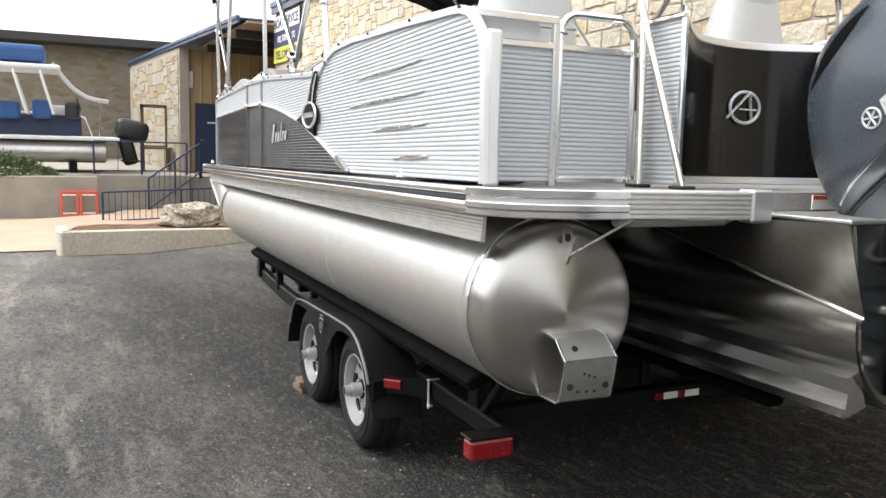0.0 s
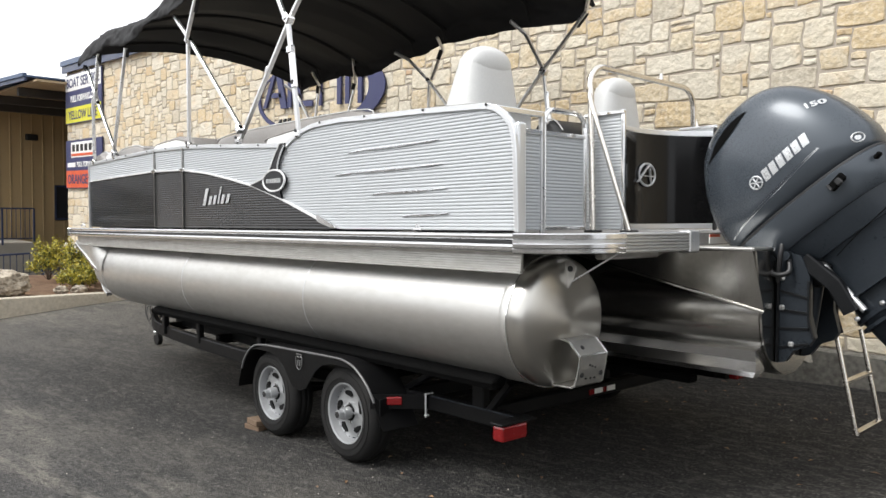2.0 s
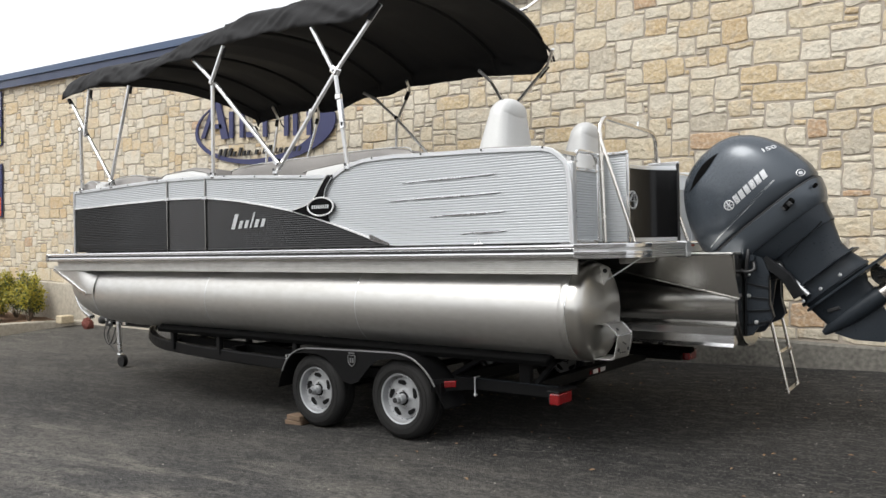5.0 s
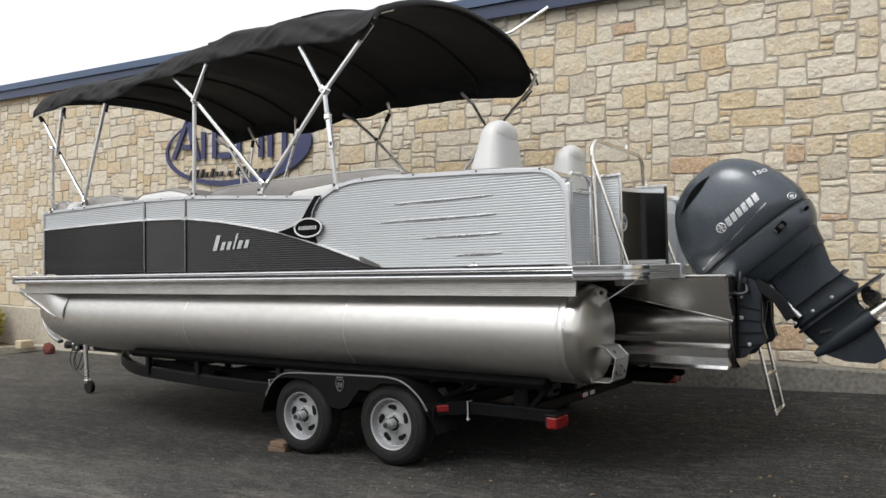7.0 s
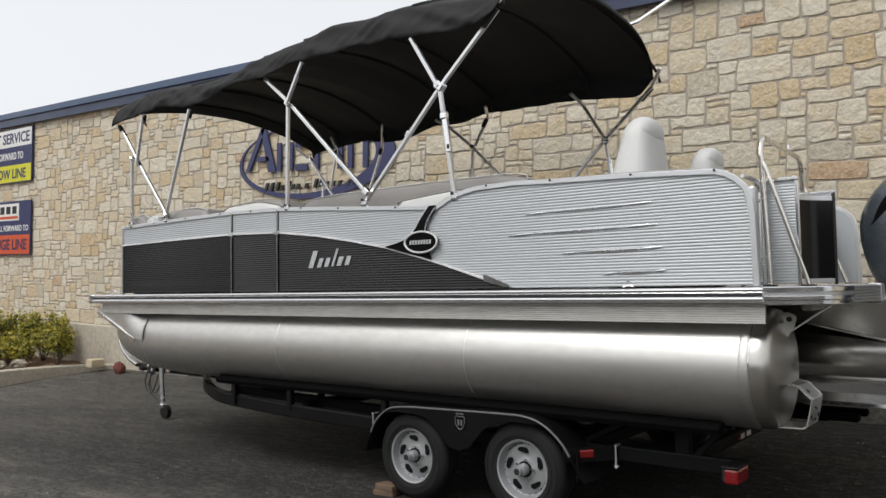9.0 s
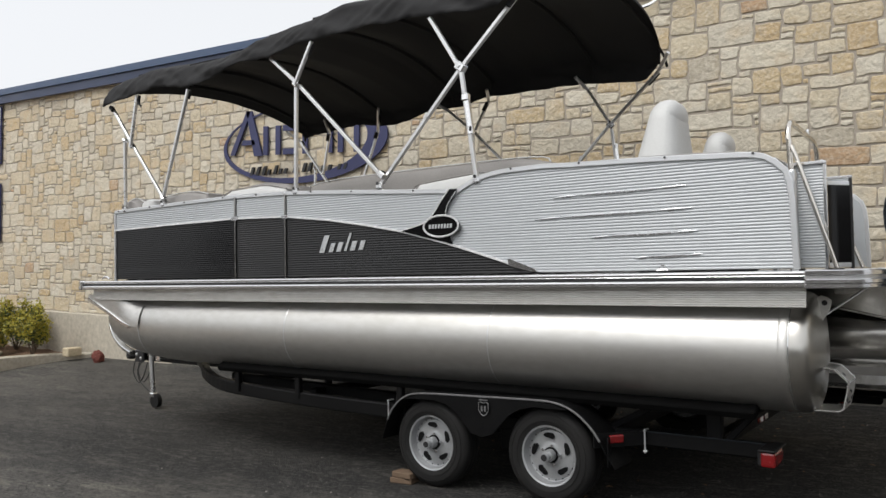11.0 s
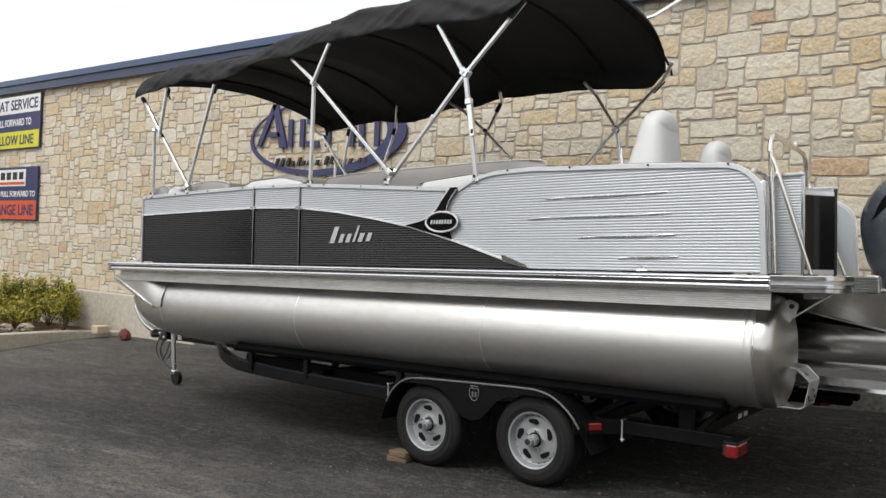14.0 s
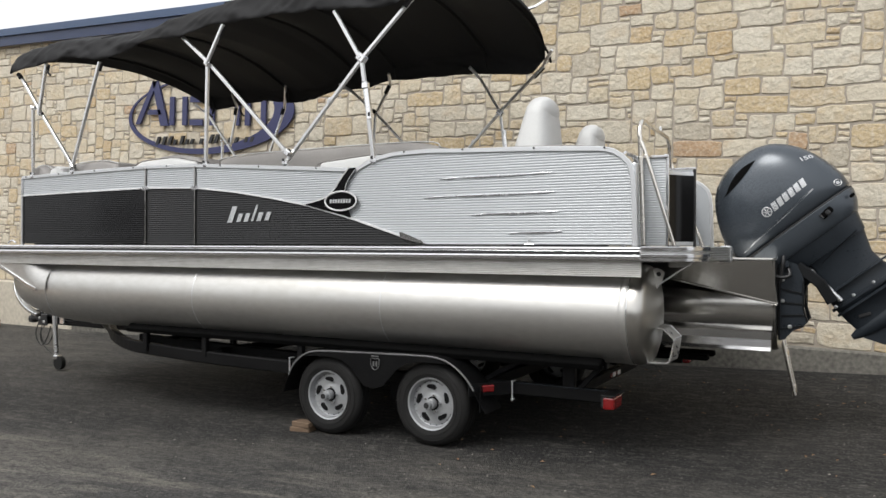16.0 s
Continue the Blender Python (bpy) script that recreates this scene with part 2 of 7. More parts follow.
    b = n.new("ShaderNodeBump")
    b.inputs["Strength"].default_value, b.inputs["Distance"].default_value = 1.0, 0.02
    L.new(raw, b.inputs["Height"])
    L.new(b.outputs[0], p.inputs["Normal"])
    return m


def spun_mat():
    """Aluminium spun on a lathe about the boat's long axis."""
    m = mat("spun_aluminium", (0.58, 0.565, 0.53), 0.30, 1.0, (0.52, 0.50, 0.46), 2, 8, 0.5, rough_var=0.01, aniso=0.7)
    t = m.node_tree.nodes.new("ShaderNodeTangent")
    t.direction_type, t.axis = "RADIAL", "X"
    m.node_tree.nodes["Principled BSDF"].inputs["Anisotropic Rotation"].default_value = 0.25
    m.node_tree.links.new(t.outputs[0], m.node_tree.nodes["Principled BSDF"].inputs["Tangent"])
    return m


# ---- materials ----
ALU_SHEET = mat("sheet_aluminium", (0.50, 0.49, 0.465), 0.2, 1.0, (0.38, 0.37, 0.35), 2, 40, 0.7, rough_var=0.05)
ALU = mat("brushed_aluminium", (0.64, 0.63, 0.605), 0.44, 1.0, (0.50, 0.49, 0.46), 1.6, 14, 0.7, 0.0, None, (0.8, 1.0, 2.2), 0.07)
ALU_SPUN = spun_mat()
ALU_BRIGHT = mat("polished_aluminium", (0.83, 0.83, 0.83), 0.17, 1.0, (0.72, 0.72, 0.72), 3, 30, 0.3, rough_var=0.03, stretch=(0.3, 1, 1))
ALU_RAIL = mat("satin_rail_aluminium", (0.74, 0.75, 0.76), 0.34, 0.75, (0.66, 0.67, 0.68), 1.5, 20, 0.3, rough_var=0.03, stretch=(0.3, 1, 1))
ALU_PIPE = mat("anodised_tube", (0.72, 0.72, 0.72), 0.3, 0.85, (0.62, 0.62, 0.62), 3, 30, 0.35, rough_var=0.04)
STEEL = mat("stainless_tube", (0.78, 0.74, 0.68), 0.18, 1.0, (0.66, 0.62, 0.56), 5, 60, 0.5)
SILVER = mat("silver_panel_paint", (0.452, 0.472, 0.487), 0.42, 0.2, (0.418, 0.435, 0.45), 1.2, 40, 0.5, rough_var=0.05)
BLACK_RIB = mat("black_rib_paint", (0.006, 0.006, 0.0065), 0.22, 0.0, (0.009, 0.009, 0.0095), 1.3, 50, 0.7, rough_var=0.06, spec=0.55)
BLACK_GLOSS = mat("black_panel_paint", (0.005, 0.005, 0.0055), 0.12, 0.0, (0.007, 0.007, 0.0075), 2, 50, 0.6, rough_var=0.05, spec=0.22)
BLACK_STEEL = mat("black_trailer_paint", (0.004, 0.004, 0.0045), 0.42, 0.0, (0.008, 0.008, 0.0075), 3, 60, 0.5, 0.05, spec=0.16)
CANVAS = mat("black_canvas", (0.024, 0.024, 0.025), 0.75, 0.0, (0.038, 0.038, 0.039), 4, 300, 0.7, 0.08, 420, spec=0.14)
VINYL = mat("light_grey_vinyl", (0.60, 0.60, 0.59), 0.45, 0.0, (0.52, 0.52, 0.51), 3, 90, 0.5, 0.06)
VINYL_DARK = mat("taupe_vinyl", (0.27, 0.255, 0.24), 0.5, 0.0, (0.22, 0.21, 0.2), 3, 90, 0.6, 0.08)
RUBBER = mat("tyre_rubber", (0.009, 0.009, 0.009), 0.7, 0.0, (0.02, 0.019, 0.018), 6, 70, 0.7, 0.12, spec=0.25)
RIM = mat("silver_wheel_paint", (0.40, 0.41, 0.42), 0.38, 0.5, (0.32, 0.32, 0.32), 8, 80, 0.5)
LIP = mat("dull_steel_lip", (0.22, 0.22, 0.22), 0.45, 0.6, (0.14, 0.14, 0.14), 6, 60, 0.6)
RED_LENS = mat("red_lens", (0.161, 0.004, 0.005), 0.2, 0.0, (0.19, 0.004, 0.006), 10, 80, 0.6, coat=0.5)
MOTOR = mat("blue_grey_motor_paint", (0.060, 0.071, 0.084), 0.29, 0.3, (0.055, 0.066, 0.08), 2, 200, 0.6, coat=0.2, rough_var=0.05)
MOTOR_DARK = mat("dark_motor_paint", (0.017, 0.021, 0.026), 0.36, 0.0, (0.025, 0.031, 0.038), 5, 80, 0.6, 0.03, spec=0.25)
PLASTIC = mat("black_plastic", (0.014, 0.014, 0.015), 0.45, 0.0, (0.025, 0.025, 0.025), 6, 80, 0.6, 0.04)
CHROME_FLASH = mat("chrome_flash", (0.70, 0.71, 0.72), 0.24, 1.0, (0.58, 0.59, 0.6), 10, 90, 0.3)
CHROME_DECAL = mat("chrome_decal", (0.86, 0.86, 0.86), 0.22, 0.3, (0.7, 0.7, 0.7), 10, 90, 0.4)
DECAL = mat("silver_decal", (0.60, 0.61, 0.62), 0.3, 0.4, (0.5, 0.51, 0.52), 10, 90, 0.4)
WOOD = mat("raw_timber", (0.145, 0.095, 0.06), 0.8, 0.0, (0.14, 0.095, 0.06), 4, 50, 0.9, 0.3, None, (1, 8, 8))
ASPHALT = asphalt_mat()
CONCRETE = mat("weathered_concrete", (0.36, 0.335, 0.285), 0.85, 0.0, (0.23, 0.21, 0.18), 1.3, 40, 0.9, 0.25)
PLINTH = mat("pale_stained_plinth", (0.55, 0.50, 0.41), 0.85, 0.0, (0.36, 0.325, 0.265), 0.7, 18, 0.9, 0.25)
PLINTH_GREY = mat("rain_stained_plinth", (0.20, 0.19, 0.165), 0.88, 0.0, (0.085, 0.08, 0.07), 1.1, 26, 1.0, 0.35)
MORTAR = mat("grey_beige_mortar", (0.42, 0.375, 0.315), 0.95, 0.0, (0.33, 0.29, 0.24), 3, 90, 0.8, 0.4)
NAVY = mat("navy_metal_trim", (0.018, 0.03, 0.075), 0.38, 0.0, (0.025, 0.04, 0.09), 1.5, 40, 0.6)
NAVY_LIGHT = mat("slate_blue_gutter", (0.05, 0.08, 0.15), 0.4, 0.1, (0.055, 0.09, 0.16), 1.5, 40, 0.6)
WHITE_PAINT = mat("white_sign_paint", (0.76, 0.76, 0.74), 0.5, 0.0, (0.66, 0.66, 0.64), 4, 60, 0.5)
NAVY_SIGN = mat("navy_sign_paint", (0.03, 0.034, 0.10), 0.5, 0.0, (0.04, 0.045, 0.12), 4, 60, 0.6)
YELLOW_SIGN = mat("yellow_sign_paint", (0.62, 0.60, 0.03), 0.5, 0.0, (0.55, 0.52, 0.03), 4, 60, 0.6)
ORANGE_SIGN = mat("orange_sign_paint", (0.60, 0.10, 0.035), 0.5, 0.0, (0.52, 0.085, 0.03), 4, 60, 0.6)
MULCH = mat("red_brown_mulch", (0.36, 0.23, 0.15), 0.95, 0.0, (0.20, 0.125, 0.08), 3, 45, 0.9, 0.9, 60)


def stone_mat(name, how):
    """Limestone in creams, tans and a few rusts; how gives each stone its own shade."""
    m = bpy.data.materials.new(name)
    m.use_nodes = True
    nt = m.node_tree
    n = nt.nodes
    p = n["Principled BSDF"]
    p.inputs["Roughness"].default_value = 0.9
    tc = n.new("ShaderNodeTexCoord")
    ramp = n.new("ShaderNodeValToRGB")
    ramp.color_ramp.interpolation = "CONSTANT"
    shades = ((0.0, (0.55, 0.475, 0.345)), (0.16, (0.59, 0.535, 0.425)), (0.32, (0.525, 0.435, 0.30)), (0.46, (0.575, 0.515, 0.405)), (0.60, (0.545, 0.495, 0.40)),
              (0.72, (0.515, 0.405, 0.25)), (0.82, (0.60, 0.55, 0.45)), (0.92, (0.445, 0.395, 0.31)), (0.96, (0.48, 0.36, 0.21)), (0.988, (0.44, 0.30, 0.185)))
    # duller pier stone, darkened for the shade it stands in
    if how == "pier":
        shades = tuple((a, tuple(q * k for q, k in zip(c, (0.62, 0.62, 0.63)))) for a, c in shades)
    # shade under the far roof, multiplied into the stone colours
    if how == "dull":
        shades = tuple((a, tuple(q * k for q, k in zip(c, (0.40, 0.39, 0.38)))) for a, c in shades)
    e = ramp.color_ramp.elements
    e[0].position, e[0].color = 0.0, (*shades[0][1], 1)
    e[1].position, e[1].color = shades[1][0], (*shades[1][1], 1)
    for pos, c in shades[2:]:
        q = e.new(pos)
        q.color = (*c, 1)
    if how == "object":
        src = n.new("ShaderNodeObjectInfo").outputs["Random"]
    elif how in ("island", "pier"):
        src = n.new("ShaderNodeNewGeometry").outputs["Random Per Island"]
    else:
        vo = n.new("ShaderNodeTexVoronoi")
        vo.inputs["Scale"].default_value = 2.6
        mp = n.new("ShaderNodeMapping")
        mp.inputs["Scale"].default_value = (1, 1, 2.4)
        nt.links.new(tc.outputs["Object"], mp.inputs["Vector"])
        nt.links.new(mp.outputs[0], vo.inputs["Vector"])
        sp = n.new("ShaderNodeSeparateColor")
        nt.links.new(vo.outputs["Color"], sp.inputs[0])
        src = sp.outputs[0]
    nt.links.new(src, ramp.inputs["Fac"])
    last = ramp.outputs[0]
    for scale, tint, lo, hi in ((4.0, (0.52, 0.37, 0.20, 1), 0.52, 0.80), (11.0, (0.46, 0.42, 0.35, 1), 0.52, 0.85), (30.0, (0.78, 0.72, 0.60, 1), 0.45, 0.95))[:0 if how in ("dull", "pier") else 3]:
        tx = n.new("ShaderNodeTexNoise")
        tx.inputs["Scale"].default_value, tx.inputs["Detail"].default_value = scale, 5
        nt.links.new(tc.outputs["Object"], tx.inputs["Vector"])
        r = n.new("ShaderNodeMapRange")
        r.inputs["From Min"].default_value, r.inputs["From Max"].default_value, r.inputs["To Max"].default_value = lo, hi, 0.75
        nt.links.new(tx.outputs["Fac"], r.inputs["Value"])
        mx = n.new("ShaderNodeMix")
        mx.data_type = "RGBA"
        nt.links.new(r.outputs[0], mx.inputs["Factor"])
        nt.links.new(last, mx.inputs["A"])
        mx.inputs["B"].default_value = tint
        last = mx.outputs["Result"]
    nt.links.new(last, p.inputs["Base Color"])
    bump_tex = n.new("ShaderNodeTexNoise")
    bump_tex.inputs["Scale"].default_value, bump_tex.inputs["Detail"].default_value = 17, 8
    nt.links.new(tc.outputs["Object"], bump_tex.inputs["Vector"])
    b = n.new("ShaderNodeBump")
    b.inputs["Strength"].default_value, b.inputs["Distance"].default_value = 0.95, 0.026
    nt.links.new(bump_tex.outputs["Fac"], b.inputs["Height"])
    nt.links.new(b.outputs[0], p.inputs["Normal"])
    return m


STONE = stone_mat("limestone_block", "object")
STONE_REST = stone_mat("limestone_blocks", "island")
STONE_FAR = stone_mat("roof_shaded_limestone", "dull")
STONE_PIER = stone_mat("shaded_limestone_pier", "pier")

# ---- the ground: one sheet, sloping with the lot and flattening far off ----
def lot_height(x, y):
    k = 0.0551
    if x > 25:
        return k * 25 + (x - 25) * 0.004
    z = k * x if x > -14 else -k * 14 + (x + 14) * 0.004
    z += min(0.07, 0.03 * max(0, -3 - x))
    rise = min(1, max(0, (-6.5 - x) / 3.5)) * min(1, max(0, (x + 24) / 8))
    swell = 0.125 * (min(3.4, max(0, y - 0.5)) / 2.9) ** 2 * min(1, max(0, (14 - x) / 6))
    return z + rise * 0.072 * min(4.5, max(0, y)) + (1 - rise) * swell if x > -14 else z + rise * 0.072 * min(4.5, max(0, y))


def ground_sheet():
    bm = bmesh.new()
    xs = [-400, -150, -70, -40, -30, -25, -20, -17] + [-15 + i for i in range(31)] + [18, 21, 25, 32, 45, 80, 180, 400]
    ys = [-400, -150, -70, -40, -25, -18, -14] + [-12 + 0.5 * i for i in range(39)] + [10, 14, 25, 60, 180, 400]
    grid = [[bm.verts.new((x, y, lot_height(x, y))) for y in ys] for x in xs]
    for a, b in zip(grid, grid[1:]):
        for j in range(len(ys) - 1):
            bm.faces.new((a[j], b[j], b[j + 1], a[j + 1]))
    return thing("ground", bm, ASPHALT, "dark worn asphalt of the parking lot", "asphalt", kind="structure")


ground_sheet()

# ---- the stone end wall of the building ----
WALL_Y, WALL_X0, WALL_X1 = 3.494, -15.4, 9.0
wall = thing("wall_stone", boxed(((WALL_X0 + WALL_X1) / 2, WALL_Y + 0.166, 2.15), (WALL_X1 - WALL_X0, 0.30, 4.6)), MORTAR,
             "cream limestone wall in wide mortar joints", "wall", kind="structure")
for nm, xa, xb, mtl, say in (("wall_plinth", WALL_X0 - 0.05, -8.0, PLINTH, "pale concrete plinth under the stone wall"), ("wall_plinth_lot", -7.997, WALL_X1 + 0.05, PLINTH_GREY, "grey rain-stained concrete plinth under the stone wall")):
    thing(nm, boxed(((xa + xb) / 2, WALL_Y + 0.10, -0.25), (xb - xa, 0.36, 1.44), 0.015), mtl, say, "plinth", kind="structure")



def roof_edge(name, label, line, drop, lift, deep):
    """A metal roof edge along a line of (x, y, z): navy fascia, paler gutter, and the sheet behind."""
    r = root(name, Matrix(), label, "roof", kind="structure")
    def run(part_name, mtl, dy0, dy1, dz0, dz1):
        rings = [[(x, y + dy, z + dz) for dy, dz in ((dy0, dz0), (dy1, dz0), (dy1, dz1), (dy0, dz1))] for x, y, z in line]
        part(part_name, loft(rings), mtl, r)
    run("fascia", NAVY, 0.0, 0.05, 0.0, drop)
    run("gutter", NAVY_LIGHT, -0.035, 0.05, drop, drop + lift)
    run("roof_sheet", NAVY_LIGHT, 0.05, deep, drop, drop + 0.04)
    return r


roof_edge("roof", "navy metal roof edge with a slate blue gutter", [(x, 3.40, 4.149 - 0.0118 * x) for x in (-15.42, -8, 0, 9.3)], 0.15, 0.11, 14.0)
roof_edge("roof_bay", "navy metal roof edge over the service bay", [(-30.6, 1.42, 4.02), (-22.0, 2.10, 4.07), (-15.44, 2.62, 4.09)], 0.09, 0.08, 8.0)

# ---- the pontoon boat, in its own frame: x astern, y to the wall side, z up, centreline at y = 0 ----
BOAT_M = LOT @ pose(0, 0, 0, 0, 0, 1.776) @ pose(0, 1.2, 0, 0, 1.4, 0)
boat = root("pontoon_boat", BOAT_M, "silver and black pontoon boat with brushed aluminium tubes", "boat")

FENCE_TOP = [(-4.45, 1.985), (-3.6, 2.0), (-2.77, 2.008), (-2.19, 1.994), (-1.7, 1.965), (-1.16, 1.927), (-0.6, 1.889), (-0.475, 1.948), (-0.38, 1.97), (-0.28, 1.985),
             (0, 1.99), (0.2, 1.98), (0.7, 1.963), (1.19, 1.937), (1.26, 1.918), (1.30, 1.89), (1.34, 1.845), (1.36, 1.79), (1.375, 1.74)]
BLACK_TOP = [(-4.45, 1.815), (-3.6, 1.826), (-2.76, 1.832), (-2.188, 1.816), (-1.72, 1.765), (-1.37, 1.71), (-1.04, 1.65), (-0.644, 1.549), (-0.189, 1.411), (-0.06, 1.375)]
DECK_Z = 1.353
RIB = 0.0168


def ribbed(x0, x1, low, high, y, out, depth=0.0028, cols=None, wall=0.012, x_lines=None):
    """A sheet with level ribs between two lines of (x, z); out is the side (-1 or 1) to which it faces."""
    bm = bmesh.new()
    n = cols or max(2, int((x1 - x0) / 0.05))
    xs = x_lines or [x0 + (x1 - x0) * i / n for i in range(n + 1)]
    zlo = min(along(low, x) for x in xs)
    zhi = max(along(high, x) for x in xs)
    zs, off = [], []
    z = zlo
    while z < zhi + RIB:
        for dz, d in ((0, 0), (0.10, 0.85), (0.26, 1.0), (0.50, 0.86), (0.70, 0.40), (0.80, 0), (0.999, 0)):
            zs.append(z + dz * RIB)
            off.append(d * depth)
        z += RIB
    front = []
    for x in xs:
        lo_, hi_ = along(low, x), along(high, x)
        front.append([bm.verts.new((x, y + out * o, min(max(zz, lo_), hi_))) for zz, o in zip(zs, off)])
    for a, b in zip(front, front[1:]):
        for j in range(len(zs) - 1):
            if abs(a[j].co.z - a[j + 1].co.z) + abs(b[j].co.z - b[j + 1].co.z) > 1e-5:
                bm.faces.new((a[j], b[j], b[j + 1], a[j + 1]))
    back = [(bm.verts.new((x, y - out * wall, along(low, x))), bm.verts.new((x, y - out * wall, along(high, x)))) for x in xs]
    for a, b in zip(back, back[1:]):
        bm.faces.new((a[0], a[1], b[1], b[0]))
    loose = [v for v in bm.verts if not v.link_faces]
    bmesh.ops.delete(bm, geom=loose, context="VERTS")
    return bm


def fence_side(side):
    """One long side of the deck fence; side is -1 or 1 (the far side is plainer, hidden by the near one)."""
    y = 1.235 * side
    deck = [(-5, DECK_Z + 0.012), (2, DECK_Z + 0.012)]
    seams = (-4.45, -2.755, -2.18, -0.06)
    names = ("bow fence panel", "gate", "midship panel")
    for a, b in zip(seams, seams[1:]):
        part("silver_panel", ribbed(a + 0.012, b - 0.012, BLACK_TOP, FENCE_TOP, y, side, x_lines=None), SILVER, boat) if b < -1 else None
        part("black_panel", ribbed(a + 0.012, b - 0.012, deck, BLACK_TOP, y, side, 0.0030 if a > -4 else 0.0012), BLACK_RIB if a > -4 else BLACK_GLOSS, boat, "gloss black ribbed panel")
        part("trim_strip", bar([(x, y + side * 0.008, along(BLACK_TOP, x)) for x in [a + 0.012 + (b - a - 0.024) * i / 24 for i in range(25)]], 0.016, 0.013), CHROME_DECAL, boat)
    part("silver_panel", ribbed(-2.168, 1.37, BLACK_TOP + [(-0.03, DECK_Z + 0.012), (1.5, DECK_Z + 0.012)], FENCE_TOP, y, side, cols=110), SILVER, boat)
    part("top_rail", bar([(x, y, along(FENCE_TOP, x)) for x in [-4.45 + 0.05 * i for i in range(116)]] + [(1.345, y, 1.845), (1.364, y, 1.79), (1.374, y, 1.7), (1.384, y, 1.36)], 0.026, 0.030), ALU_RAIL, boat, "bright bevelled top rail")
    for x in (-2.755, -2.18):
        part("gate_post", boxed((x, y + side * 0.002, (DECK_Z + along(FENCE_TOP, x)) / 2), (0.010, 0.026, along(FENCE_TOP, x) - DECK_Z), 0.002), ALU_SHEET, boat)
        part("hinge_clip", boxed((x, y + side * 0.014, along(BLACK_TOP, x)), (0.075, 0.018, 0.03), 0.006), ALU_BRIGHT, boat)
    part("bow_corner_post", boxed((-4.45, y, (DECK_Z + 1.985) / 2), (0.022, 0.03, 1.985 - DECK_Z), 0.004), ALU_PIPE, boat)
    for x, z in ((-4.38, 1.99), (-3.9, 1.999), (-3.4, 2.006), (-2.9, 2.01), (-2.5, 2.005), (-1.9, 1.985), (-1.5, 1.955), (-0.95, 1.918), (-0.2, 1.995), (0.25, 1.985), (0.75, 1.966), (1.2, 1.942)):
        part("snap", boxed((x, y + side * 0.017, z), (0.012, 0.008, 0.012), 0.003), PLASTIC, boat)


fence_side(-1)
fence_side(1)


def bow_fence():
    deck = [(-1.3, DECK_Z + 0.012), (1.3, DECK_Z + 0.012)]
    for a, b in ((-1.23, -0.4), (0.4, 1.23)):
        bm = ribbed(a, b, deck, [(-1.3, 1.985), (1.3, 1.985)], 0, 1)
        part("silver_panel", moved(bm, Matrix(((0, 1, 0, -4.455), (1, 0, 0, 0), (0, 0, 1, 0), (0, 0, 0, 1)))), SILVER, boat)
    gate = ribbed(-0.38, 0.38, deck, [(-1.3, 1.9), (1.3, 1.9)], 0, 1)
    part("bow_gate", moved(gate, Matrix(((0, 1, 0, -4.45), (1, 0, 0, 0), (0, 0, 1, 0), (0, 0, 0, 1)))), SILVER, boat)


bow_fence()


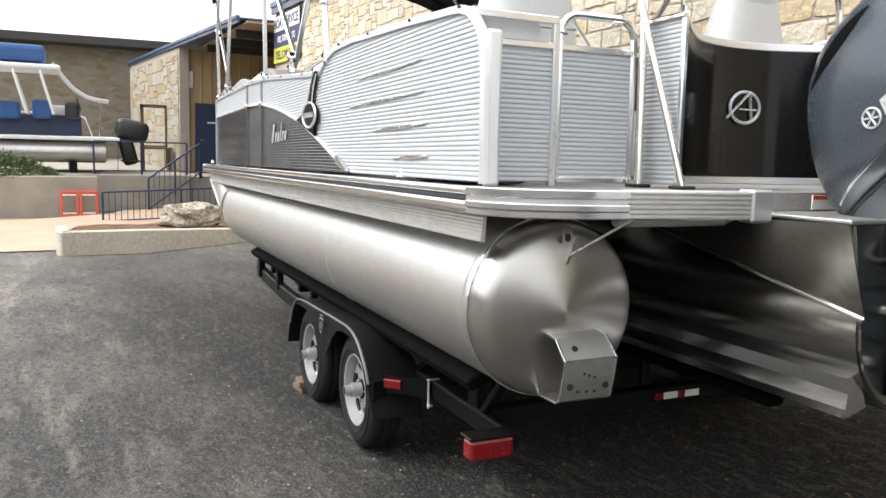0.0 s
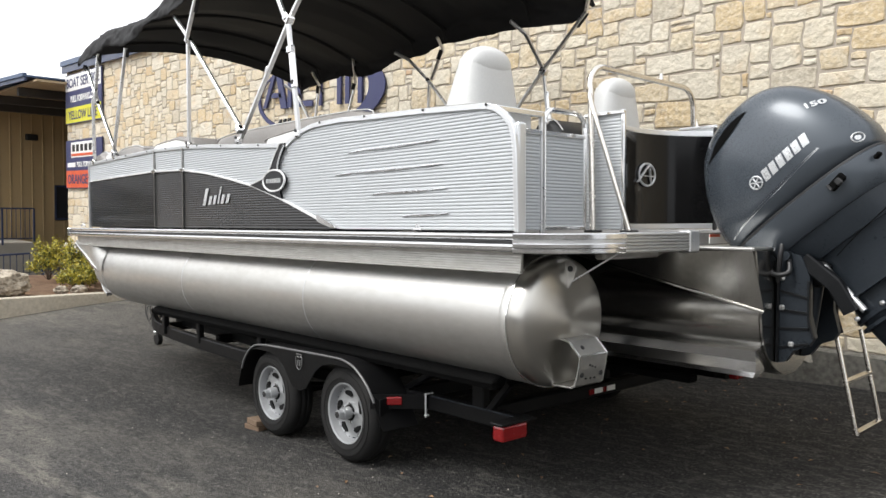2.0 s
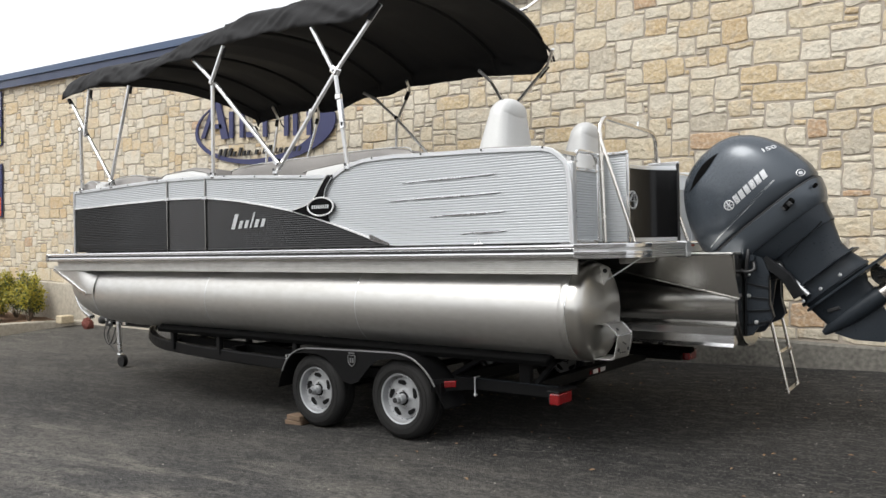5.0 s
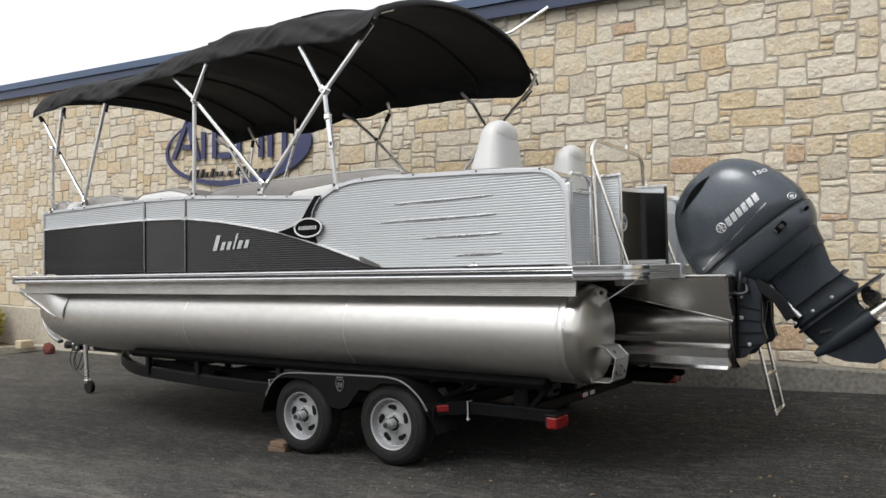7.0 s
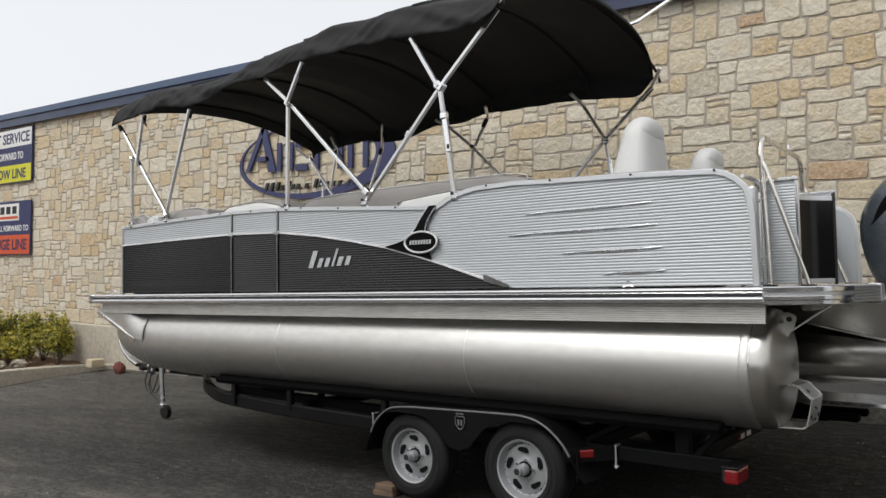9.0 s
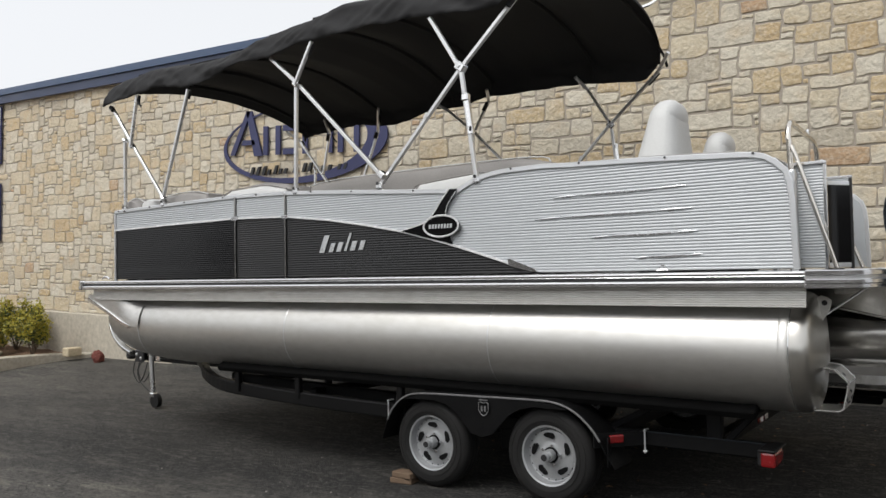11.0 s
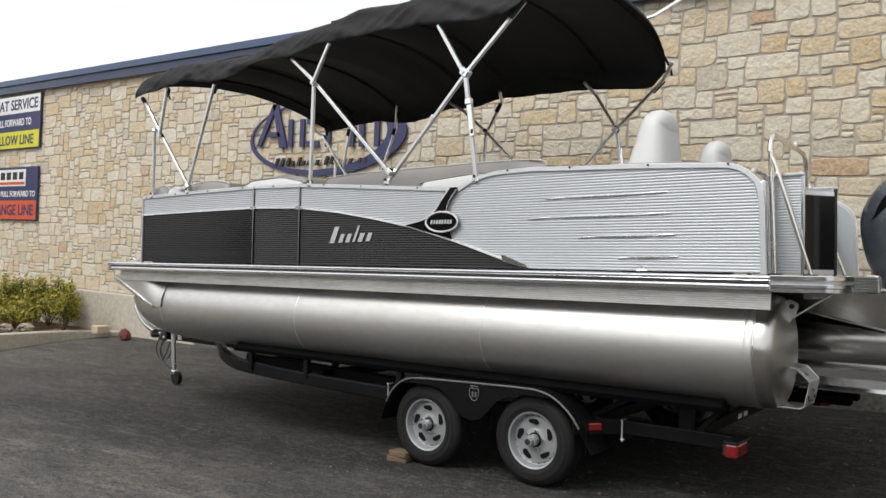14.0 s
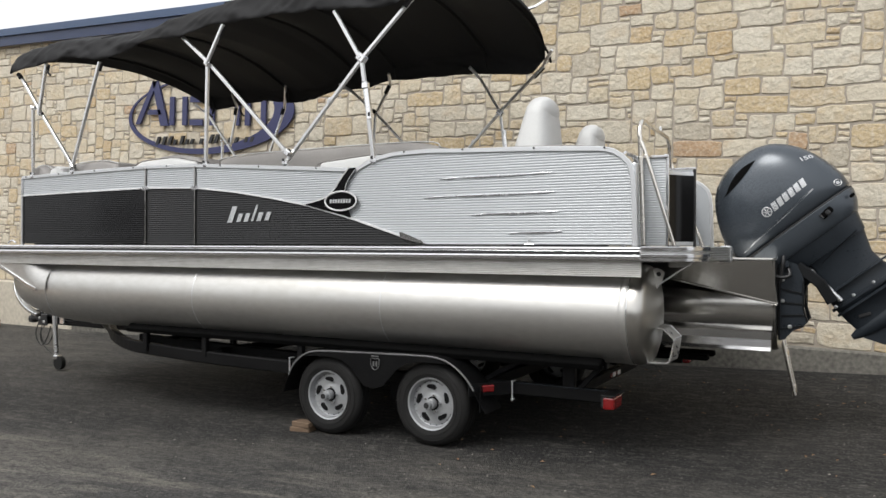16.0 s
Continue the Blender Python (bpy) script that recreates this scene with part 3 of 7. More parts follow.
def deck():
    outline = [(-4.93, -1.29), (1.43, -1.29), (1.57, -1.24), (1.67, -1.1), (1.715, -0.93), (1.76, -0.44), (1.64, -0.42), (1.64, 0.42), (1.76, 0.44), (1.715, 0.93), (1.67, 1.1), (1.57, 1.24), (1.43, 1.29), (-4.93, 1.29)]
    part("deck_board", slab(outline, 1.285, 1.348, "z"), mat("grey_deck_vinyl", (0.3, 0.29, 0.28), 0.7, 0, None, 4, 90, 0.6, 0.2), boat)
    for s in (-1, 1):
        # rub rail in three level strips with a black insert
        for z0, z1, y0, mtl, nm in ((1.325, 1.353, 1.305, ALU_BRIGHT, "rail_strip"), (1.308, 1.325, 1.296, PLASTIC, "black_insert"), (1.272, 1.308, 1.312, ALU_BRIGHT, "rail_strip")):
            part(nm, boxed((-1.765, s * (y0 - 0.02), (z0 + z1) / 2), (6.40, 0.04, z1 - z0), min(0.011, (z1 - z0) * 0.4), None, 3), mtl, boat)
        part("bow_rail_cap", boxed((-4.915, s * 1.29, 1.312), (0.05, 0.06, 0.085), 0.008), ALU_BRIGHT, boat)
        # skirt under the rail: nearly upright, with fine ribs
        prof = [(1.252, 1.30), (1.252, 1.268)]
        for i in range(8):
            top, out = 1.268 - 0.0116 * i, 1.250 + 0.0014 * i
            prof += [(out + 0.0018, top - 0.002), (out + 0.0024, top - 0.0085), (out, top - 0.0105)]
        prof += [(1.256, 1.175), (1.246, 1.175), (1.238, 1.30)]
        bm = slab([(y, z) for y, z in prof], -4.80, 1.425, "x")
        part("deck_skirt", moved(bm, Matrix.Diagonal((1, s, 1, 1))), ALU, boat, "ribbed aluminium skirt")
        # bright rounded stern corner
        line = [(1.43, 1.30), (1.53, 1.285), (1.61, 1.24), (1.67, 1.16), (1.71, 1.05), (1.727, 0.93)]
        line = [(p.x, p.y) for p in smooth_line([(a, b, 0) for a, b in line], 4)]
        for z0, z1, o, mtl in ((1.328, 1.355, 0.012, ALU_BRIGHT), (1.312, 1.328, -0.002, ALU_PIPE), (1.29, 1.312, 0.016, ALU_BRIGHT), (1.268, 1.29, 0.004, ALU_BRIGHT)):
            part("corner_band", sweep(bmesh.new(), [(a + o * 0.5, s * (b + o * 0.5), (z0 + z1) / 2) for a, b in line], square_ring(0.04, z1 - z0)), mtl, boat, smooth=35)
        # ribbed stern board and its end block
        for i in range(6):
            part("stern_rib", boxed((1.758, s * 0.72, 1.275 + 0.0145 * i), (0.03, 0.44, 0.011), 0.003, turn_z(s * 6.5)), ALU, boat)
        part("stern_board", boxed((1.745, s * 0.72, 1.312), (0.03, 0.44, 0.09), 0.003, turn_z(s * 6.5)), ALU_PIPE, boat)
        part("end_block", boxed((1.765, s * 0.46, 1.31), (0.07, 0.09, 0.105), 0.008), ALU_PIPE, boat)
    # unseen reflector, added to brighten the tube tops below the skirt
    part("bounce_sheet", boxed((-1.7, 0, 1.278), (6.3, 2.47, 0.006)), ALU_BRIGHT, boat, "bright sheet added under the deck to throw light on the tubes")
    part("cross_channel", boxed((1.50, 0, 1.255), (0.06, 1.6, 0.06), 0.01), ALU, boat)
    for x in (-4.3, -3.3, -2.3, -1.3, -0.3, 0.7):
        part("cross_channel", boxed((x, 0, 1.25), (0.07, 2.4, 0.08), 0.01), ALU_PIPE, boat)


deck()

TUBE_Y, TUBE_Z, TUBE_R = 0.945, 0.937, 0.312


def tube_rings(y, z, r, x_end, nose, n=40):
    """Rings of a pontoon: the nose sweeps up to a stem, then a plain round tube to x_end."""
    rings = []
    def ring(x, low, top, half):
        out = []
        for i in range(n):
            a = 2 * math.pi * i / n
            cz, hz = (low + top) / 2, (top - low) / 2
            out.append((x, y + half * math.cos(a), cz + hz * math.sin(a)))
        return out
    for x, low, half in nose:
        rings.append(ring(x, low, z + r, half))
    for x in (-3.4, -2.6, -2.0, -1.0, 0, 1.0, x_end):
        rings.append(ring(x, z - r, z + r, r))
    return rings, ring


def outer_tube(s):
    y, z, r = s * TUBE_Y, TUBE_Z, TUBE_R
    nose = [(-4.985, 0.95, 0.012), (-4.93, 0.875, 0.075), (-4.82, 0.80, 0.145), (-4.65, 0.735, 0.21), (-4.45, 0.685, 0.257), (-4.2, 0.648, 0.29), (-3.95, 0.63, 0.307), (-3.7, 0.625, 0.312)]
    rings, ring = tube_rings(y, z, r, 1.33, nose)
    tube = part("pontoon_tube", loft(rings), ALU, boat, "brushed aluminium pontoon tube", smooth=40)
    # stern cone
    prof = [(1.332, 1.0), (1.355, 0.998), (1.378, 0.985), (1.396, 0.962), (1.408, 0.93), (1.416, 0.89), (1.424, 0.82), (1.434, 0.65), (1.444, 0.45), (1.452, 0.24), (1.455, 0.015)]
    cone = [[(x, y + r * k * math.cos(2 * math.pi * i / 48), z + r * k * math.sin(2 * math.pi * i / 48)) for i in range(48)] for x, k in prof]
    part("stern_cone", loft(cone), ALU_SPUN, tube, "spun aluminium end cap", smooth=40)
    for x in (-4.1, -2.2, -0.39):
        part("weld_seam", pipe([(x, y + ((0.297 if x < -4 else r) + 0.0005) * math.cos(a), z + (r + 0.0005) * math.sin(a)) for a in [2 * math.pi * i / 40 for i in range(40)]], 0.0024, 5, closed=True), ALU_RAIL, tube)
    collar = [[(x, y + r * k * math.cos(2 * math.pi * i / 48), z + r * k * math.sin(2 * math.pi * i / 48)) for i in range(48)] for x, k in ((1.285, 1.0), (1.29, 1.009), (1.325, 1.011), (1.33, 1.0))]
    part("end_collar", loft(collar, caps=False), ALU, tube, smooth=50)
    part("weld_seam", pipe([(1.335, y + (r + 0.003) * math.cos(a), z + (r + 0.003) * math.sin(a)) for a in [2 * math.pi * i / 40 for i in range(40)]], 0.004, 5, closed=True), ALU_BRIGHT, tube)
    # bright stem plates of the bow
    o = s * 0.297
    # cheek between the skirt and the stem, fairing into the tube
    stem = [(-4.91, 1.187), (-4.7, 1.11), (-4.5, 1.034), (-4.36, 0.975), (-4.23, 0.938), (-4.08, 0.935)]
    cheek, cols = bmesh.new(), []
    for i in range(19):
        x = -4.91 + 0.83 * i / 18
        k = min(1, max(0, (x + 4.45) / 0.36))
        k = k * k * (3 - 2 * k)
        low, col = along(stem, x), []
        for j in range(9):
            zz = low + (1.225 - low) * j / 8
            on_tube = TUBE_Y + math.sqrt(max(0, r * r - (zz - z) ** 2)) + 0.0015 * (1 - k)
            col.append((x, s * ((TUBE_Y + 0.297) * (1 - k) + on_tube * k), zz))
        cols.append([cheek.verts.new(p) for p in col] + [cheek.verts.new((p[0], p[1] - s * (0.006 if i < 18 else 0.0015), p[2])) for p in col[::-1]])
    for p_, q_ in zip(cols, cols[1:]):
        for j in range(18):
            cheek.faces.new((p_[j], p_[(j + 1) % 18], q_[(j + 1) % 18], q_[j]))
    part("bow_cheek", cheek, ALU, tube, smooth=40)
    part("stem_plate", bar([(-4.905, y + o, 1.185), (-4.7, y + o, 1.11), (-4.5, y + o, 1.034), (-4.36, y + o, 0.975), (-4.23, y + o, 0.938)], 0.024, 0.032), ALU_BRIGHT, tube)
    part("stem_plate", bar(smooth_line([(-5.005, y - s * 0.0 , 0.965), (-4.95, y + s * 0.02, 0.872), (-4.84, y + s * 0.05, 0.795), (-4.67, y + s * 0.085, 0.722), (-4.48, y + s * 0.11, 0.672)], 5), 0.055, 0.035), ALU_BRIGHT, tube)
    part("stem_plate", bar([(-4.99, y, 0.95), (-4.985, y, 1.22)], 0.02, 0.02), ALU, tube)
    # lifting eye and stay at the stern
    plate = slab([(1.40, 1.09), (1.43, 1.08), (1.475, 1.15), (1.485, 1.20), (1.44, 1.225), (1.39, 1.20)], y - 0.005, y + 0.007)
    part("lifting_eye", plate, ALU, tube)
    part("eye_ring", pipe([(1.452 + 0.026 * math.cos(a), y - s * 0.0 + 0.001, 1.187 + 0.026 * math.sin(a)) for a in [2 * math.pi * i / 14 for i in range(14)]], 0.007, 6, closed=True), ALU, tube)
    part("eye_hole", pipe([(1.452, y - 0.009, 1.187), (1.452, y + 0.011, 1.187)], 0.014, 12), PLASTIC, tube)
    part("deck_stay", bar([(1.46, y - 0.0, 1.13), (1.64, y + 0.13, 1.27)], 0.018, 0.008), ALU_PIPE, tube)
    # splash bracket low on the end cap
    if s < 0:
        y = y + 0.03
        half = 0.100
        bent = [(1.432, 0.872), (1.50, 0.862), (1.562, 0.80), (1.552, 0.735), (1.535, 0.662), (1.515, 0.65), (1.38, 0.648)]
        inner = [(x - 0.006, z - 0.006 if i < 3 else z + 0.005) for i, (x, z) in enumerate(bent)]
        b = part("splash_bracket", slab(bent + inner[::-1], y - half, y + half), ALU, tube, "bent aluminium bracket with bolt holes")
        for dy, dz in ((-0.068, 0.71), (0.072, 0.705), (0.0, 0.745), (-0.02, 0.752), (0.022, 0.738), (-0.035, 0.69), (0.0, 0.688), (0.03, 0.687)):
            part("bolt_hole", moved(pipe([(0, 0, 0), (0.004, 0, 0)], 0.012 if abs(dy) > 0.06 else 0.005, 10), Matrix.Translation((1.5505 + (dz - 0.735) * 0.2, y + dy, dz))), PLASTIC, b)
        part("bolt_hole", moved(pipe([(-0.002, 0, -0.002), (0.002, 0, 0.002)], 0.011, 10), Matrix.Translation((1.531, y - 0.045, 0.831))), PLASTIC, b)
        # cut edges catch the light
        for dy in (-half, half):
            part("bracket_edge", bar([(x_, y + dy, z_) for x_, z_ in bent], 0.005, 0.005), ALU_BRIGHT, b)
        part("bracket_edge", bar([(1.562, y - half, 0.80), (1.562, y + half, 0.80)], 0.007, 0.007), ALU_BRIGHT, b)
        part("bracket_edge", bar([(1.438, y - half, 0.874), (1.438, y + half, 0.874)], 0.012, 0.008), ALU_BRIGHT, b)
    # lifting strake under the tube
    part("keel_strip", boxed((-1.4, y, 0.622), (4.9, 0.05, 0.012), 0.003), ALU, tube)


outer_tube(-1)
outer_tube(1)


def centre_tube():
    z, r = 0.955, 0.300
    nose = [(-4.6, 1.13, 0.02), (-4.45, 1.04, 0.10), (-4.2, 0.88, 0.2), (-3.9, 0.70, 0.29), (-3.6, 0.62, 0.32)]
    rings, ring = tube_rings(0, z, r, 2.032, nose)
    tube = part("centre_tube", loft(rings), ALU_SHEET, boat, "brushed aluminium centre tube with motor pod", smooth=40)
    for s in (-1, 1):
        # upright pod side, closed below by a slanting seam
        # pod side leaning out toward its top, closed below by a slanting seam
        plate = bmesh.new()
        for dy in (0.0, -0.01):
            vs = [plate.verts.new((x, s * (y + dy), z)) for x, y, z in ((0.9, 0.36, 1.262), (2.03, 0.362, 1.272), (2.062, 0.304, 0.985), (0.95, 0.345, 1.24))]
            plate.faces.new(vs if dy else vs[::-1])
        plate.verts.ensure_lookup_table()
        for i in range(4):
            plate.faces.new((plate.verts[i], plate.verts[(i + 1) % 4], plate.verts[4 + (i + 1) % 4], plate.verts[4 + i]))
        part("pod_side", plate, ALU_SHEET, tube)
        part("seam", bar([(0.95, s * 0.346, 1.236), (2.06, s * 0.307, 0.985)], 0.012, 0.012), ALU_SHEET, tube)
        strake = slab([(s * 0.25, 0.815), (s * 0.305, 0.80), (s * 0.295, 0.75), (s * 0.30, 0.70), (s * 0.32, 0.68), (s * 0.29, 0.675), (s * 0.21, 0.70)], 0.2, 2.02, "x")
        part("lifting_strake", strake, ALU_BRIGHT, tube, "bright lifting strake")
    part("transom_plate", slab([(-0.35, 1.268), (0.35, 1.268), (0.30, 0.98)] + [(0.294 * math.cos(a), z + 0.294 * math.sin(a)) for a in [-math.pi * i / 14 for i in range(15)]] + [(-0.30, 0.98)], 2.034, 2.046, "x"), ALU_SHEET, tube)
    part("pod_lip", boxed((1.75, 0, 1.277), (0.58, 0.73, 0.014), 0.004), ALU, tube)


centre_tube()

# ---- stern fence, gate, hoop, ladder, badges ----
SWAP = Matrix(((0, -1, 0, 0), (1, 0, 0, 0), (0, 0, 1, 0), (0, 0, 0, 1)))   # a sheet along x facing -y turns to one along y facing +x


def stern_sheet(y0, y1, z1, x, mtl=SILVER):
    bm = ribbed(y0, y1, [(-2, DECK_Z + 0.012), (2, DECK_Z + 0.012)], [(-2, z1), (2, z1)], 0, -1)
    return part("silver_panel", moved(bm, Matrix.Translation((x, 0, 0)) @ SWAP), mtl, boat)


def stern():
    X, G = 1.385, 1.21
    part("corner_post", boxed((1.372, -1.205, 1.60), (0.03, 0.055, 0.50), 0.012, None, 2), ALU_RAIL, boat)
    stern_sheet(-1.21, -0.885, 1.83, G)
    part("stern_rail", bar([(G, -1.22, 1.93), (G, -0.872, 1.928)], 0.028), ALU_BRIGHT, boat)
    part("stern_rail", bar([(G, -1.22, 1.84), (G, -0.872, 1.84)], 0.024), ALU_BRIGHT, boat)
    part("gate_post", bar([(G, -0.876, 1.35), (G, -0.876, 1.935)], 0.026), ALU_PIPE, boat)
    # stern gate with a rounded top tube
    gate = part("stern_gate", moved(ribbed(-0.852, -0.53, [(-2, 1.375), (2, 1.375)], [(-2, 1.832), (2, 1.832)], 0, -1), Matrix.Translation((G - 0.01, 0, 0)) @ SWAP), SILVER, boat, "ribbed silver stern gate")
    gx = G - 0.01
    part("gate_frame", pipe([(gx, -0.852, 1.375), (gx, -0.852, 1.89)] + arc((gx, -0.782, 1.89), 0.07, 180, 90, 5, "yz") + arc((gx, -0.60, 1.89), 0.07, 90, 0, 5, "yz") + [(gx, -0.53, 1.375)], 0.014, 10), ALU_BRIGHT, gate)
    part("gate_bar", bar([(gx, -0.852, 1.842), (gx, -0.53, 1.842)], 0.022), ALU_BRIGHT, gate)
    part("gate_bar", bar([(gx, -0.852, 1.372), (gx, -0.53, 1.372)], 0.022), ALU_BRIGHT, gate)
    # far gate side, mirrored
    stern_sheet(0.52, 1.2, 1.79, G)
    part("stern_rail", pipe([(G, 0.53, 1.36), (G, 0.53, 1.83)] + arc((G, 0.61, 1.83), 0.08, 180, 90, 4, "yz") + [(G, 1.22, 1.91)], 0.014), ALU_BRIGHT, boat)
    # upright panel beside the gate, returning to the side of the black panel
    for s in (-1, 1):
        part("return_panel", ribbed(1.16, X, [(0, DECK_Z + 0.012), (2, DECK_Z + 0.012)], [(0, 1.95), (2, 1.955)], s * 0.46, s), SILVER, boat)
        part("panel_cap", boxed((1.275, s * 0.46, 1.962), (0.25, 0.03, 0.02), 0.005), ALU_BRIGHT, boat)
    part("panel_edge", boxed((X + 0.002, -0.452, 1.655), (0.022, 0.022, 0.61), 0.005), ALU_BRIGHT, boat)
    part("panel_edge", boxed((X + 0.002, 0.452, 1.655), (0.022, 0.022, 0.60), 0.005), PLASTIC, boat)
    # the hollow black panel behind the motor
    rings = []
    for i in range(21):
        y = -0.44 + 0.88 * i / 20
        u = y / 0.44
        x = X - 0.19 * (1 - u * u) ** 0.9 if abs(u) < 1 else X
        top = 1.955 - 0.05 * min(1, (y + 0.44) / 0.16) ** 0.7
        rings.append([(x, y, 1.395), (x, y, top), (x - 0.02, y, top), (x - 0.02, y, 1.395)])
    panel = part("motor_well_panel", loft(rings), BLACK_GLOSS, boat, "hollow gloss black panel behind the motor", smooth=30)
    part("well_rail", bar([(r[1][0] - 0.01, r[1][1], r[1][2] + 0.012) for r in rings], 0.022, 0.03), ALU_RAIL, panel)
    part("well_rail", bar([(r[0][0] - 0.01, r[0][1], r[0][2] - 0.015) for r in rings], 0.02, 0.03), ALU_RAIL, panel)
    for i in range(7):
        part("rivet", boxed((X + 0.014, 0.452, 1.42 + 0.08 * i), (0.006, 0.012, 0.012), 0.002), ALU_BRIGHT, panel)
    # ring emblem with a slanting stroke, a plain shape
    cy, cz = 0.03, 1.672
    part("ring_emblem", pipe([(1.205, cy + 0.078 * math.cos(a), cz + 0.062 * math.sin(a)) for a in [2 * math.pi * i / 28 for i in range(28)]], 0.007, 6, closed=True), DECAL, panel)
    part("emblem_stroke", bar([(1.207, cy - 0.095, cz - 0.045), (1.207, cy + 0.02, cz + 0.06), (1.207, cy + 0.035, cz - 0.045)], 0.012, 0.006), DECAL, panel)
    part("emblem_stroke", bar([(1.207, cy - 0.03, cz - 0.008), (1.207, cy + 0.06, cz - 0.008)], 0.01, 0.006), DECAL, panel)
    # boarding hoop and its strut
    hx = 1.245
    part("boarding_hoop", pipe([(hx, -0.515, 1.35), (hx - 0.03, -0.50, 2.10)] + arc((hx - 0.035, -0.39, 2.11), 0.11, 180, 90, 6, "yz") + [(hx - 0.07, 0.45, 2.215)] + arc((hx - 0.075, 0.46, 2.105), 0.11, 90, 0, 6, "yz") + [(hx - 0.06, 0.58, 1.36)], 0.0165, 12), STEEL, boat, "polished steel boarding hoop", smooth=60)
    part("hoop_strut", pipe([(hx - 0.01, -0.535, 2.06), (hx + 0.01, -0.545, 2.01), (1.44, -0.475, 1.36)], 0.0125, 10), STEEL, boat, smooth=60)
    part("hoop_strut", pipe([(hx - 0.07, 0.59, 2.03), (1.44, 0.50, 1.36)], 0.0125, 10), STEEL, boat, smooth=60)
    part("foot_plate", boxed((hx, -0.515, 1.356), (0.07, 0.07, 0.012), 0.004), PLASTIC, boat)
    part("foot_plate", boxed((1.44, -0.475, 1.356), (0.07, 0.07, 0.012), 0.004), PLASTIC, boat)
    part("light_mast", bar([(hx - 0.06, 0.2, 2.21), (hx - 0.06, 0.2, 2.265)], 0.018), ALU_BRIGHT, boat)
    # warning sticker on the stern board
    part("sticker", boxed((1.655, 0.05, 1.315), (0.004, 0.26, 0.05)), WHITE_PAINT, boat, "white warning sticker with an orange head")
    part("sticker_head", boxed((1.659, -0.03, 1.332), (0.004, 0.10, 0.014)), ORANGE_SIGN, boat)


stern()


def ladder():
    top_l, bot_l = Vector((1.86, 0.76, 1.25)), Vector((2.08, 0.75, 0.225))
    top_r, bot_r = Vector((1.83, 1.19, 1.25)), Vector((2.045, 1.19, 0.215))
    lad = part("ladder_rail", pipe([top_l, bot_l], 0.0135, 10), STEEL, boat, "folded-down stainless boarding ladder", smooth=60)
    part("ladder_rail", pipe([top_r, bot_r], 0.0135, 10), STEEL, boat, smooth=60)
    for k in (0.2, 0.46, 0.72, 0.99):
        part("ladder_rung", bar([top_l.lerp(bot_l, k), top_r.lerp(bot_r, k)], 0.035, 0.022), STEEL, boat)
    part("ladder_rail", pipe([(1.86, 0.76, 1.25), (1.72, 0.76, 1.36), (1.70, 0.76, 1.60), (1.64, 0.76, 1.66), (1.58, 0.76, 1.6), (1.57, 0.76, 1.36)], 0.0135, 10), STEEL, boat, smooth=60)
    part("ladder_rail", pipe([(1.83, 1.19, 1.25), (1.71, 1.15, 1.36), (1.68, 1.15, 1.60), (1.62, 1.15, 1.66), (1.57, 1.15, 1.6), (1.56, 1.15, 1.36)], 0.0135, 10), STEEL, boat, smooth=60)


ladder()


